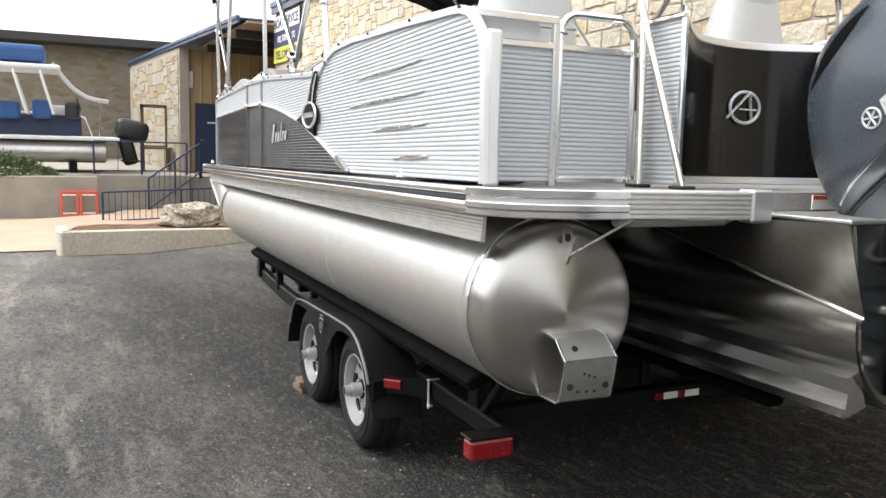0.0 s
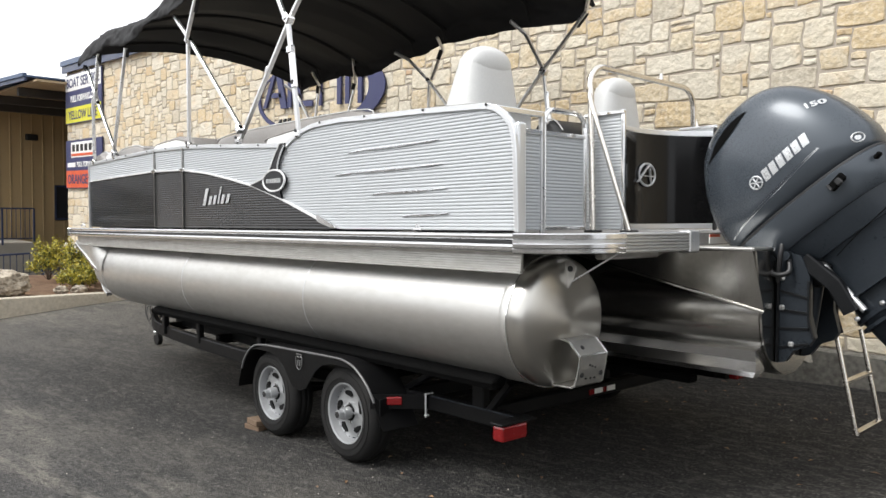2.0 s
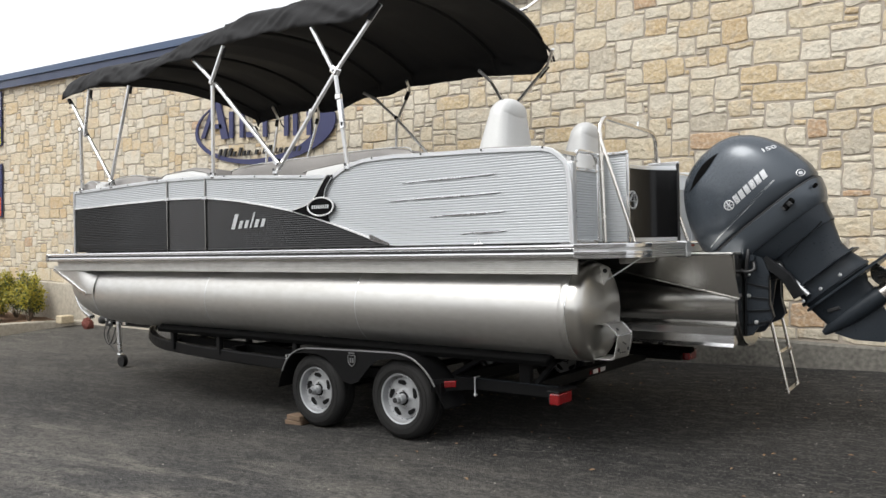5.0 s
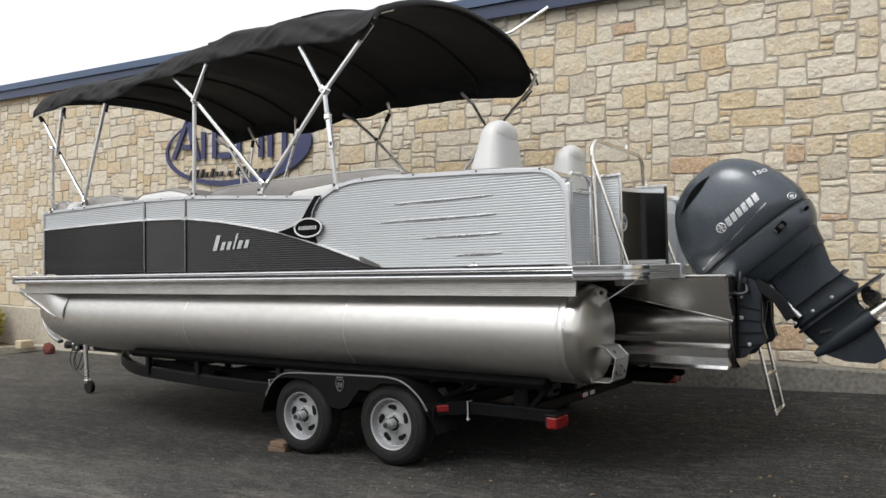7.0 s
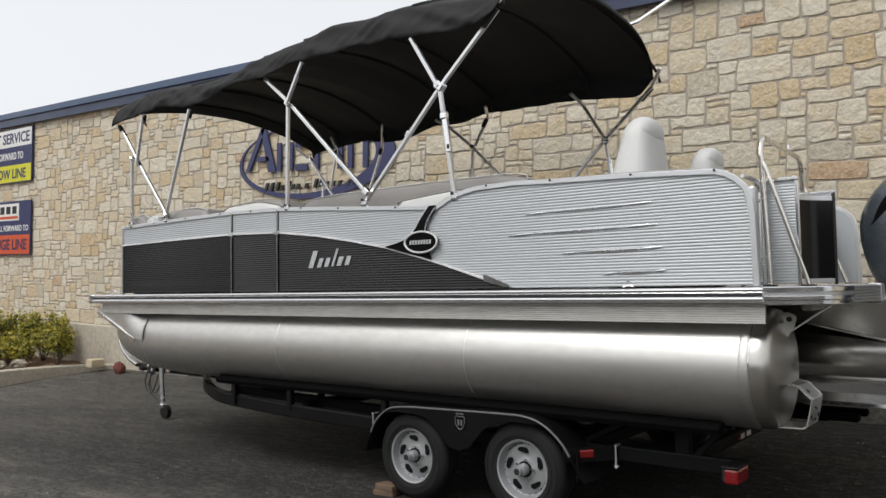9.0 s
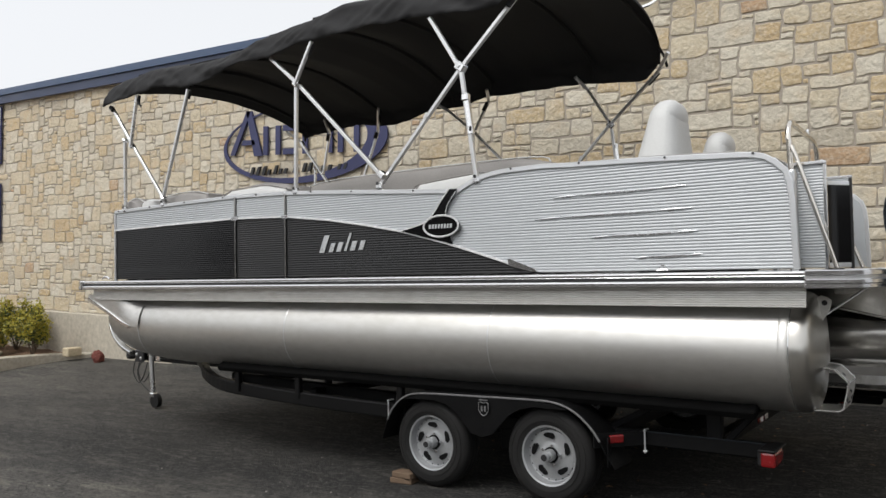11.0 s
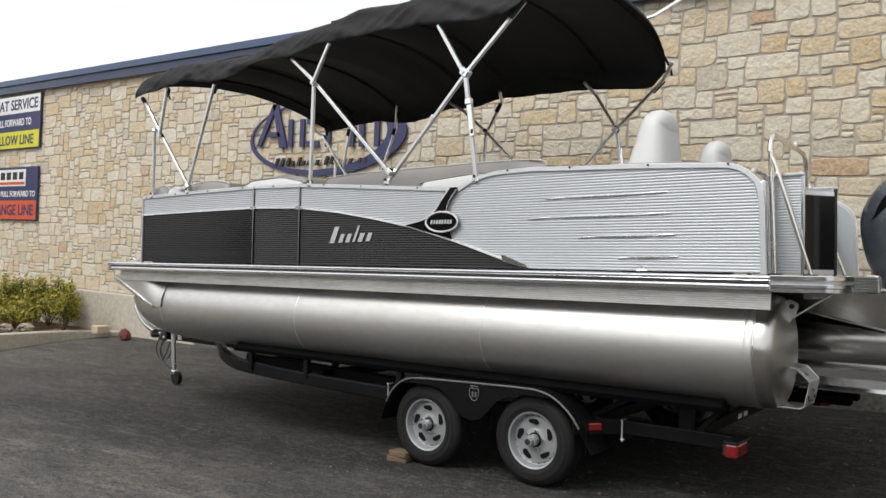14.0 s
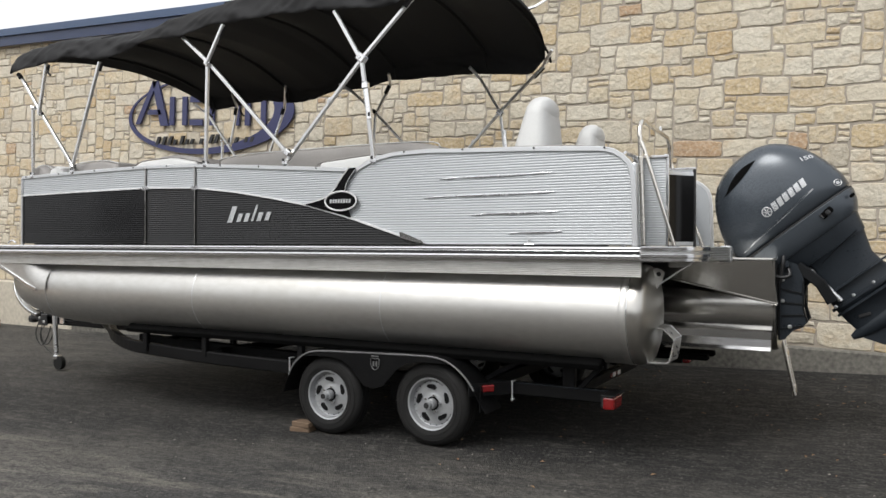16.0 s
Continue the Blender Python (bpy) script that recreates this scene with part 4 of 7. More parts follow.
def badges():
    y = -1.2485
    # oval badge with a swept black bracket
    ov = [(-0.718 + 0.137 * math.cos(a), 1.672 + 0.068 * math.sin(a)) for a in [2 * math.pi * i / 36 for i in range(36)]]
    swoosh = [(-1.05, 1.655), (-0.88, 1.69), (-0.79, 1.745), (-0.72, 1.83), (-0.655, 1.905), (-0.60, 1.905), (-0.60, 1.885), (-0.665, 1.81), (-0.69, 1.74), (-0.66, 1.69), (-0.66, 1.60), (-0.64, 1.555), (-0.72, 1.575), (-0.88, 1.612)]
    br = part("badge_bracket", slab(swoosh, y - 0.008, y + 0.004), BLACK_GLOSS, boat, "black swept bracket behind the oval badge")
    edge = smooth_line([(-1.05, y - 0.01, 1.657), (-0.88, y - 0.01, 1.693), (-0.79, y - 0.01, 1.748), (-0.72, y - 0.01, 1.833), (-0.655, y - 0.01, 1.905)], 4)
    part("badge_edge", bar(edge, 0.008), CHROME_DECAL, br)
    part("badge_edge", bar(smooth_line([(-0.6, y - 0.01, 1.89), (-0.665, y - 0.01, 1.81), (-0.688, y - 0.01, 1.74)], 4), 0.008), ALU_BRIGHT, br)
    badge = part("oval_badge", slab(ov, y - 0.018, y), BLACK_GLOSS, br, "black oval badge with a bright rim")
    part("badge_rim", pipe([(a, y - 0.018, b) for a, b in ov], 0.007, 6, closed=True), CHROME_DECAL, br)
    for i in range(8):
        part("badge_mark", slab([(-0.812 + 0.0235 * i, 1.658), (-0.797 + 0.0235 * i, 1.658), (-0.793 + 0.0235 * i, 1.685), (-0.808 + 0.0235 * i, 1.685)], y - 0.021, y - 0.017), DECAL, br)
    # the bright spear tip
    part("spear_tip", slab([(-0.23, 1.446), (-0.21, 1.447), (-0.13, 1.418), (-0.05, 1.388), (-0.03, 1.372), (-0.08, 1.374), (-0.22, 1.409)], y - 0.012, y + 0.004), ALU_BRIGHT, boat)
    # the maker's script on the black panel, as plain slanting bars
    yd = -1.2412
    for x, h, w in ((-1.83, 0.125, 0.05), (-1.735, 0.065, 0.042), (-1.66, 0.065, 0.042), (-1.585, 0.125, 0.022), (-1.53, 0.065, 0.045), (-1.45, 0.065, 0.042)):
        z = 1.532 + (x + 1.83) * 0.03
        part("script_bar", slab([(x, z), (x + w, z), (x + w + h * 0.45, z + h), (x + h * 0.45, z + h)], yd - 0.0012, yd + 0.002), DECAL, boat)
    # four long chrome flashes on the silver panel: a shallow dome that narrows to two drawn-out tips
    for x0, x1, z in ((0.075, 0.862, 1.804), (-0.048, 0.889, 1.684), (0.305, 0.915, 1.563), (0.566, 0.935, 1.441)):
        n, rings = 40, []
        for i in range(n + 1):
            t = i / n
            e = min(t, 1 - t) / 0.2
            w = 0.0013 + 0.0044 * math.sin(math.pi * min(1, e * 0.92)) if e < 1 else 0.0028 + 0.0062 * math.sin(math.pi * (t - 0.2) / 0.6) ** 0.6
            c = z + 0.006 * (t - 0.5) + (0.004 * (1 - e) * (1 if t > 0.5 else -1) if e < 1 else 0)
            a, dome = x0 + (x1 - x0) * t, 0.34 if e < 1 else 0.10
            rings.append([(a, yd + 0.002, c - w), (a, yd - 0.0012 - w * dome * 0.3, c - w * 0.9), (a, yd - 0.0012 - w * dome, c - w * 0.35), (a, yd - 0.0012 - w * dome, c + w * 0.35), (a, yd - 0.0012 - w * dome * 0.3, c + w * 0.9), (a, yd + 0.002, c + w)])
        part("flash_decal", loft(rings), CHROME_FLASH, boat, "thin chrome flash", smooth=50)
    # docking cleat on the side of the deck
    cl = part("deck_cleat", pipe(smooth_line([(0.70, -1.27, 1.366), (0.715, -1.27, 1.37), (0.745, -1.27, 1.37), (0.76, -1.27, 1.366)], 3), 0.005, 8), ALU_BRIGHT, boat)
    part("cleat_foot", pipe([(0.73 + 0.014 * math.cos(a), -1.27, 1.368 + 0.026 * math.sin(a)) for a in [math.pi * i / 8 for i in range(9)]], 0.004, 6), ALU_PIPE, cl)
    part("bow_cleat", pipe(smooth_line([(-4.62, -1.27, 1.37), (-4.58, -1.27, 1.39), (-4.54, -1.27, 1.39), (-4.50, -1.27, 1.37)], 3), 0.008, 8), ALU_BRIGHT, boat)
    # latch on the bow corner
    part("bow_latch", boxed((-4.465, -1.22, 1.62), (0.02, 0.03, 0.09), 0.006), ALU_PIPE, boat)


badges()

# ---- bimini top ----
bimini = root("bimini_top", BOAT_M, "raised black canvas bimini top on a folding aluminium frame", "canopy")
EDGE = [(-4.53, 2.975), (-4.30, 2.995), (-4.04, 3.01), (-3.78, 3.025), (-3.64, 3.02), (-3.34, 2.966), (-3.17, 2.962), (-2.90, 3.003), (-2.61, 3.06), (-2.49, 3.04), (-2.29, 3.036),
        (-1.95, 3.09), (-1.77, 3.076), (-1.26, 3.07), (-0.95, 3.055), (-0.65, 3.02), (-0.37, 2.992), (-0.24, 2.99), (-0.106, 3.045), (-0.03, 3.11)]
SHOULDER = [(-4.56, 3.13), (-4.45, 3.16), (-4.14, 3.185), (-3.99, 3.205), (-3.74, 3.20), (-3.26, 3.155), (-2.91, 3.14), (-2.66, 3.17), (-2.49, 3.214), (-2.18, 3.224), (-1.88, 3.253), (-1.66, 3.293),
            (-1.56, 3.302), (-1.33, 3.28), (-1.0, 3.27), (-0.82, 3.272), (-0.65, 3.23), (-0.42, 3.20), (-0.2, 3.18), (-0.1, 3.178), (-0.03, 3.19)]
RISE = [(-4.56, 0.19), (-3.95, 0.26), (-3.2, 0.27), (-1.0, 0.28), (-0.03, 0.285)]
BOWS = (-4.47, -4.06, -3.32, -2.33, -1.86, -0.78, -0.10)
HALF_W = 1.235


def canopy_z(x, y):
    u = min(1, abs(y) / HALF_W)
    sag = 0.0
    for a, b in zip(BOWS, BOWS[1:]):
        if a < x < b:
            sag = 0.045 * math.sin(math.pi * (x - a) / (b - a)) * (1 - u)
    return along(SHOULDER, x) + along(RISE, x) * (1 - u ** 2.1) - sag


def near_bow(x):
    """1 at a hoop, falling to 0 a hand's width away."""
    return max(math.exp(-((x - b) / 0.055) ** 2) for b in BOWS)


def canopy():
    bm = bmesh.new()
    nx, ny, nf = 260, 44, 9
    top = []
    for i in range(nx + 1):
        x = -4.53 + 4.50 * i / nx
        flap = {}
        for s in (-1, 1):
            # the side panel hangs from the shoulder, drawn tight at the hoops and creased between them
            low = along(EDGE, x) + (0.045 if s > 0 else 0) + 0.006 * noise.noise((x * 5, s, 11))
            high = along(SHOULDER, x)
            if s > 0:
                k_end = min(1, max(0, (x + 0.32) / 0.29))
                low += (high - 0.02 - low) * k_end * k_end
            rows = []
            for k in range(nf):
                w = k / nf
                slack = 1 - 0.75 * near_bow(x)
                fold = 0.034 * noise.noise((x * 4.2 + w * 1.6, w * 1.2, 3 * s)) + 0.030 * abs(noise.noise((x * 7.5 - w * 2.6, w * 1.7, 7 * s))) + 0.006 * noise.noise((x * 24 + w * 5, w * 4, 2 * s))
                rows.append((x, s * (1.292 - 0.052 * w ** 1.6 + fold * slack * (1 - 0.35 * w)), low + (high - low) * (w ** 0.92)))
            flap[s] = rows
        crown = []
        for j in range(ny + 1):
            y = -HALF_W + 2 * HALF_W * j / ny
            edge = (abs(y) / HALF_W) ** 5
            z = canopy_z(x, y) + 0.009 * noise.noise((x * 3.1, y * 2.3, 1.7)) + edge * (0.016 * noise.noise((x * 4.6 + y * 4, y * 3, 5.1)) + 0.007 * noise.noise((x * 13 - y * 7, y * 6, 2.0))) * (1 - 0.7 * near_bow(x))
            crown.append((x, y, z))
        # the far after corner is cut round
        pull = 0.15 * min(1, max(0, (x + 0.7) / 0.67)) ** 2
        row = [(a - pull * max(0, min(1, b / HALF_W)) ** 4, b, c) for a, b, c in flap[-1] + crown + flap[1][::-1]]
        top.append([bm.verts.new(p) for p in row])
    for a, b in zip(top, top[1:]):
        for j in range(len(a) - 1):
            bm.faces.new((a[j], b[j], b[j + 1], a[j + 1]))
    # front and after hems
    hem = [bm.verts.new((v.co.x - 0.025, v.co.y * 0.995, max(v.co.z - 0.075, 2.972))) for v in top[0]]
    for j in range(len(hem) - 1):
        bm.faces.new((hem[j], top[0][j], top[0][j + 1], hem[j + 1]))
    aft = [bm.verts.new((v.co.x + 0.02, v.co.y * 0.997, v.co.z - 0.05)) for v in top[-1]]
    for j in range(len(aft) - 1):
        bm.faces.new((aft[j], aft[j + 1], top[-1][j + 1], top[-1][j]))
    ob = part("canvas", bm, CANVAS, bimini, "black canvas, creased between its bows", smooth=80)
    mod = ob.modifiers.new("cloth", "SOLIDIFY")
    mod.thickness = 0.004
    # sewn sleeves over the hoops
    for x in BOWS[1:-1]:
        part("hem", sweep(bmesh.new(), [(x, y, canopy_z(x, y) - 0.004) for y in [-HALF_W + 2 * HALF_W * k / 30 for k in range(31)]], circle_ring(0.014, 6)), CANVAS, ob)


canopy()


def bimini_frame():
    for s in (-1, 1):
        y = 1.25 * s
        o = -0.016 * s
        back = -0.08 if s > 0 else 0.0    # the far frame stands a little further forward
        def pole(*pts):
            line = [(a + back, (y if b > 2.2 else 1.236 * s) + k, b) for a, k, b in pts]
            if s > 0 and line[-1][2] > 2.9:
                (a0, b0, c0), (a1, b1, c1) = line[-2:]
                line.append((a1 + (a1 - a0) * 0.3, b1 - 0.12, c1 + (c1 - c0) * 0.3))
            part("frame_pole", bar(line, 0.027), ALU_PIPE, bimini)
        pole((-0.456, 0, 1.955), (-0.552, 0, 2.675))
        pole((-1.247, o, 1.99), (-0.552, o, 2.678), (-0.10, o, 3.077))
        pole((-0.552, -o, 2.67), (-0.777, -o, 3.03))
        pole((-2.068, 0, 2.0), (-2.036, 0, 2.80))
        pole((-1.235, o * 1.6, 2.03), (-2.036, o, 2.803), (-2.33, o, 3.045))
        pole((-2.036, -o, 2.79), (-1.855, -o, 3.08))
        pole((-4.29, 0, 2.0), (-4.272, 0, 2.64))
        pole((-3.705, o, 2.03), (-4.162, o, 2.565), (-4.50, o, 2.965))
        pole((-4.162, -o, 2.56), (-4.052, -o, 3.022))
        pole((-3.705, -o, 2.04), (-3.315, -o, 2.95))
        for x, z, w in ((-0.552, 2.675, 0.075), (-2.036, 2.80, 0.06), (-4.162, 2.565, 0.045), (-1.215, 2.045, 0.06), (-3.70, 2.06, 0.05), (-4.272, 2.63, 0.04)):
            part("joint_clamp", boxed((x + back, y - 0.004 * s, z), (w, 0.052, w * 0.75), 0.008, turn_y(38)), ALU_BRIGHT, bimini)
        for x, z in ((-0.456, 1.95), (-1.25, 1.972), (-2.068, 2.0), (-3.71, 2.015), (-4.29, 2.0)):
            part("deck_mount", boxed((x + back, 1.236 * s, z), (0.05, 0.045, 0.045), 0.01), ALU_BRIGHT, bimini)
            part("mount_pin", boxed((x + back, 1.262 * s, z + 0.02), (0.02, 0.012, 0.02), 0.004), PLASTIC, bimini)
        # sliding strut folded on the aft pole
        part("slide_strut", bar([(-0.478 + back, y, 2.24), (-0.515 + back, y, 2.50)], 0.034, 0.034), ALU_BRIGHT, bimini)
        part("strut_clip", boxed((-0.515 + back, y + 0.004 * s, 2.475), (0.05, 0.042, 0.05), 0.008), ALU_BRIGHT, bimini)
        part("strut_pin", boxed((-0.476 + back, y + 0.018 * s, 2.27), (0.016, 0.014, 0.03), 0.004), PLASTIC, bimini)
        part("latch", boxed((-0.845 + back, y - 0.02 * s, 2.40), (0.035, 0.03, 0.05), 0.008, turn_y(30)), ALU_PIPE, bimini)
        # black sleeves at the upper ends, with loose webbing tails
        for (x0, z0), (x1, z1) in (((-0.2, 2.985), (-0.10, 3.077)), ((-1.91, 2.99), (-1.86, 3.07)), ((-4.075, 2.93), (-4.055, 3.015)), ((-3.345, 2.88), (-3.318, 2.945)), ((-4.50, 2.97), (-4.46, 2.93))):
            part("strap", bar([(x0 + back, y, z0), (x1 + back, y, z1)], 0.033), CANVAS, bimini)
        part("webbing", bar(smooth_line([(-4.06, y - 0.02, 3.0), (-4.03, y - 0.02, 2.94), (-3.985, y - 0.02, 2.90)], 3), 0.02, 0.004), CANVAS, bimini)
    # bare ends of the hoops where the sleeves stop short
    for x in (BOWS[-1], BOWS[-2], BOWS[3]):
        part("hoop_end", pipe([(x, -1.23, along(EDGE, x) + 0.07)] + [(x, -k, canopy_z(x, k) - 0.034) for k in (1.16, 1.08, 1.0)], 0.0135, 8), ALU_PIPE, bimini, smooth=60)
    for x in BOWS:
        pts = [(x, -1.235, along(EDGE, x) + 0.06)] + [(x, y, canopy_z(x, y) - 0.024) for y in [-1.18 + 2.36 * k / 24 for k in range(25)]] + [(x, 1.235, along(EDGE, x) + 0.06)]
        part("hoop", pipe(pts, 0.012, 8), CANVAS, bimini, "frame hoop in a black canvas sleeve", smooth=60)
    part("light_bar", bar([(-0.05, 0.55, canopy_z(-0.1, 0.55) + 0.02), (0.02, 0.55, canopy_z(-0.1, 0.55) + 0.03), (0.34, 0.62, canopy_z(-0.1, 0.55) + 0.2)], 0.022), ALU_BRIGHT, bimini)


bimini_frame()


# ---- seats behind the fence ----
def soft(outline, y0, y1):
    """A soft form: an outline in x-z run from y0 to y1 with rounded ends."""
    cx = sum(a for a, b in outline) / len(outline)
    cz = sum(b for a, b in outline) / len(outline)
    w = y1 - y0
    return loft([[(cx + (a - cx) * sc, y0 + w * k, cz + (b - cz) * sc) for a, b in outline] for k, sc in ((0, 0.80), (0.03, 0.93), (0.08, 1.0), (0.5, 1.015), (0.92, 1.0), (0.97, 0.93), (1, 0.80))])


def pad(name, outline, y0, y1, mtl, label, category):
    """A cushion; one that reaches the deck stands on a moulded base and has a piped edge."""
    if min(b for a, b in outline) > 1.5:
        return thing(name, soft(outline, y0, y1), mtl, label, category, BOAT_M, smooth=50)
    ob = root(name, BOAT_M, label, category)
    xs = [a for a, b in outline]
    upper = [(a, max(b, 1.74)) for a, b in outline]
    part("cushion", soft(upper, y0, y1), mtl, ob, smooth=50)
    part("base", boxed(((min(xs) + max(xs)) / 2, (y0 + y1) / 2, 1.552), (max(xs) - min(xs) - 0.05, y1 - y0 - 0.05, 0.40), 0.03, None, 2), VINYL, ob, smooth=50)
    edge = [(a, y0 + 0.07 * (y1 - y0), b + 0.001) for a, b in outline if b > 1.9]
    part("piping", pipe(smooth_line(edge, 4), 0.005, 6), VINYL_DARK if mtl is VINYL else VINYL, ob, smooth=60)
    return ob


def chair(x, y, label):
    c = root("helm_chair", BOAT_M @ Matrix.Translation((x, y, DECK_Z - 0.005)), label, "chair", "helm chairs")
    # the tall back: seen from the side it leans aft, rounded on top
    back = []
    for k in range(11):
        t = k / 10
        z = 0.42 + 0.62 * t
        half = 0.265 * (1 - 0.45 * t ** 1.3) * (1 if t < 0.92 else (1 - (t - 0.92) * 5))
        deep = 0.185 * (1 - 0.62 * t) * (1 if t < 0.92 else (1 - (t - 0.92) * 4))
        cx = 0.075 + 0.06 * t
        back.append([(cx + deep * (abs(math.cos(a)) ** 0.6) * (1 if math.cos(a) > 0 else -1), half * (abs(math.sin(a)) ** 0.6) * (1 if math.sin(a) > 0 else -1), z) for a in [2 * math.pi * i / 24 for i in range(24)]])
    b = part("backrest", loft(back), VINYL, c, smooth=60)
    cap = []
    for k in range(7):
        t = 0.80 + 0.215 * k / 6
        sw = (0.94, 0.98, 0.96, 0.91, 0.82, 0.66, 0.34)[k]
        half, deep, cx = 0.172 * sw, 0.096 * sw, 0.075 + 0.06 * t + 0.004
        cap.append([(cx + deep * (abs(math.cos(a)) ** 0.7) * (1 if math.cos(a) > 0 else -1), half * (abs(math.sin(a)) ** 0.7) * (1 if math.sin(a) > 0 else -1), 0.42 + 0.62 * t) for a in [2 * math.pi * i / 24 for i in range(24)]])
    part("head_pillow", loft(cap), VINYL, b, smooth=60)
    for sx in (-1, 1):
        part("piping", pipe([(0.105 + sx * 0.172 * (1 - 0.0), y_, 0.655 + 0.01 * abs(y_)) for y_ in (-0.16, 0.0, 0.16)], 0.005, 6), VINYL_DARK, b)
    part("seat", boxed((-0.15, 0, 0.45), (0.5, 0.48, 0.14), 0.05, None, 3), VINYL, c, smooth=60)
    part("pedestal", pipe([(-0.1, 0, 0.0), (-0.1, 0, 0.4)], 0.05, 14), ALU_PIPE, c, smooth=40)
    part("base_plate", pipe([(-0.1, 0, 0.0), (-0.1, 0, 0.02)], 0.16, 18), ALU_PIPE, c)
    return c


chair(0.43, -0.62, "high-backed light grey vinyl helm chair")
chair(0.34, 0.74, "high-backed light grey vinyl companion chair")

# long lounges along the near side: taupe bolsters on light grey bases
pad("bow_lounge", [(-4.42, 1.36), (-4.44, 2.0), (-4.38, 2.085), (-4.25, 2.105), (-4.13, 2.06), (-4.1, 1.36)], -1.2, -0.35, VINYL_DARK, "taupe vinyl bow lounge bolster", "seat")
pad("bow_lounge_pillow", [(-4.14, 1.95), (-4.12, 2.05), (-4.02, 2.085), (-3.93, 2.06), (-3.91, 1.95)], -1.19, -0.7, VINYL, "light grey vinyl lounge pillow", "cushion")
pad("side_lounge", [(-3.86, 1.36), (-3.88, 2.03), (-3.78, 2.09), (-3.4, 2.105), (-3.2, 2.07), (-3.08, 1.36)], -1.19, -0.7, VINYL_DARK, "taupe vinyl side lounge back", "seat")
pad("side_lounge", [(-3.04, 1.36), (-3.06, 2.0), (-2.9, 2.07), (-2.5, 2.085), (-2.25, 2.04), (-2.2, 1.36)], -1.19, -0.75, VINYL, "light grey vinyl side lounge back", "seat")
pad("head_bolster", [(-2.75, 2.03), (-2.7, 2.10), (-2.5, 2.115), (-2.25, 2.075), (-2.2, 2.03)], -1.15, -0.8, VINYL_DARK, "taupe vinyl head bolster on the lounge", "cushion")
pad("side_lounge", [(-2.28, 1.36), (-2.28, 2.04), (-2.18, 2.085), (-1.7, 2.11), (-0.3, 2.108), (-0.1, 2.06), (-0.08, 1.36)], -0.95, -0.55, VINYL_DARK, "long taupe vinyl lounge back", "seat")
pad("lounge_base", [(-0.98, 1.36), (-0.98, 1.93), (-0.95, 1.965), (-0.45, 2.0), (-0.40, 1.95), (-0.40, 1.36)], -1.19, -0.98, VINYL, "light grey vinyl lounge end", "seat")
pad("far_lounge", [(-3.9, 1.36), (-3.9, 2.0), (-3.8, 2.05), (-0.5, 2.06), (-0.4, 2.0), (-0.4, 1.36)], 0.75, 1.18, VINYL_DARK, "taupe vinyl lounge along the far fence", "seat")
pad("helm_console", [(-0.15, 1.36), (-0.1, 2.02), (0.0, 2.12), (0.12, 2.13), (0.2, 2.05), (0.25, 1.36)], 0.45, 1.15, PLASTIC, "dark plastic helm console behind the fence", "console")
pad("stern_pad", [(0.5, 1.36), (0.5, 1.95), (0.55, 1.99), (1.1, 1.965), (1.18, 1.92), (1.18, 1.36)], -1.18, -0.9, VINYL, "light grey vinyl stern seat", "seat")

# ---- tandem trailer under the boat, in the boat's frame ----
trailer = root("boat_trailer", BOAT_M, "black tandem-axle boat trailer", "trailer")
HUBS = (-0.007, -0.868)
HUB_Z = (0.288, 0.267)


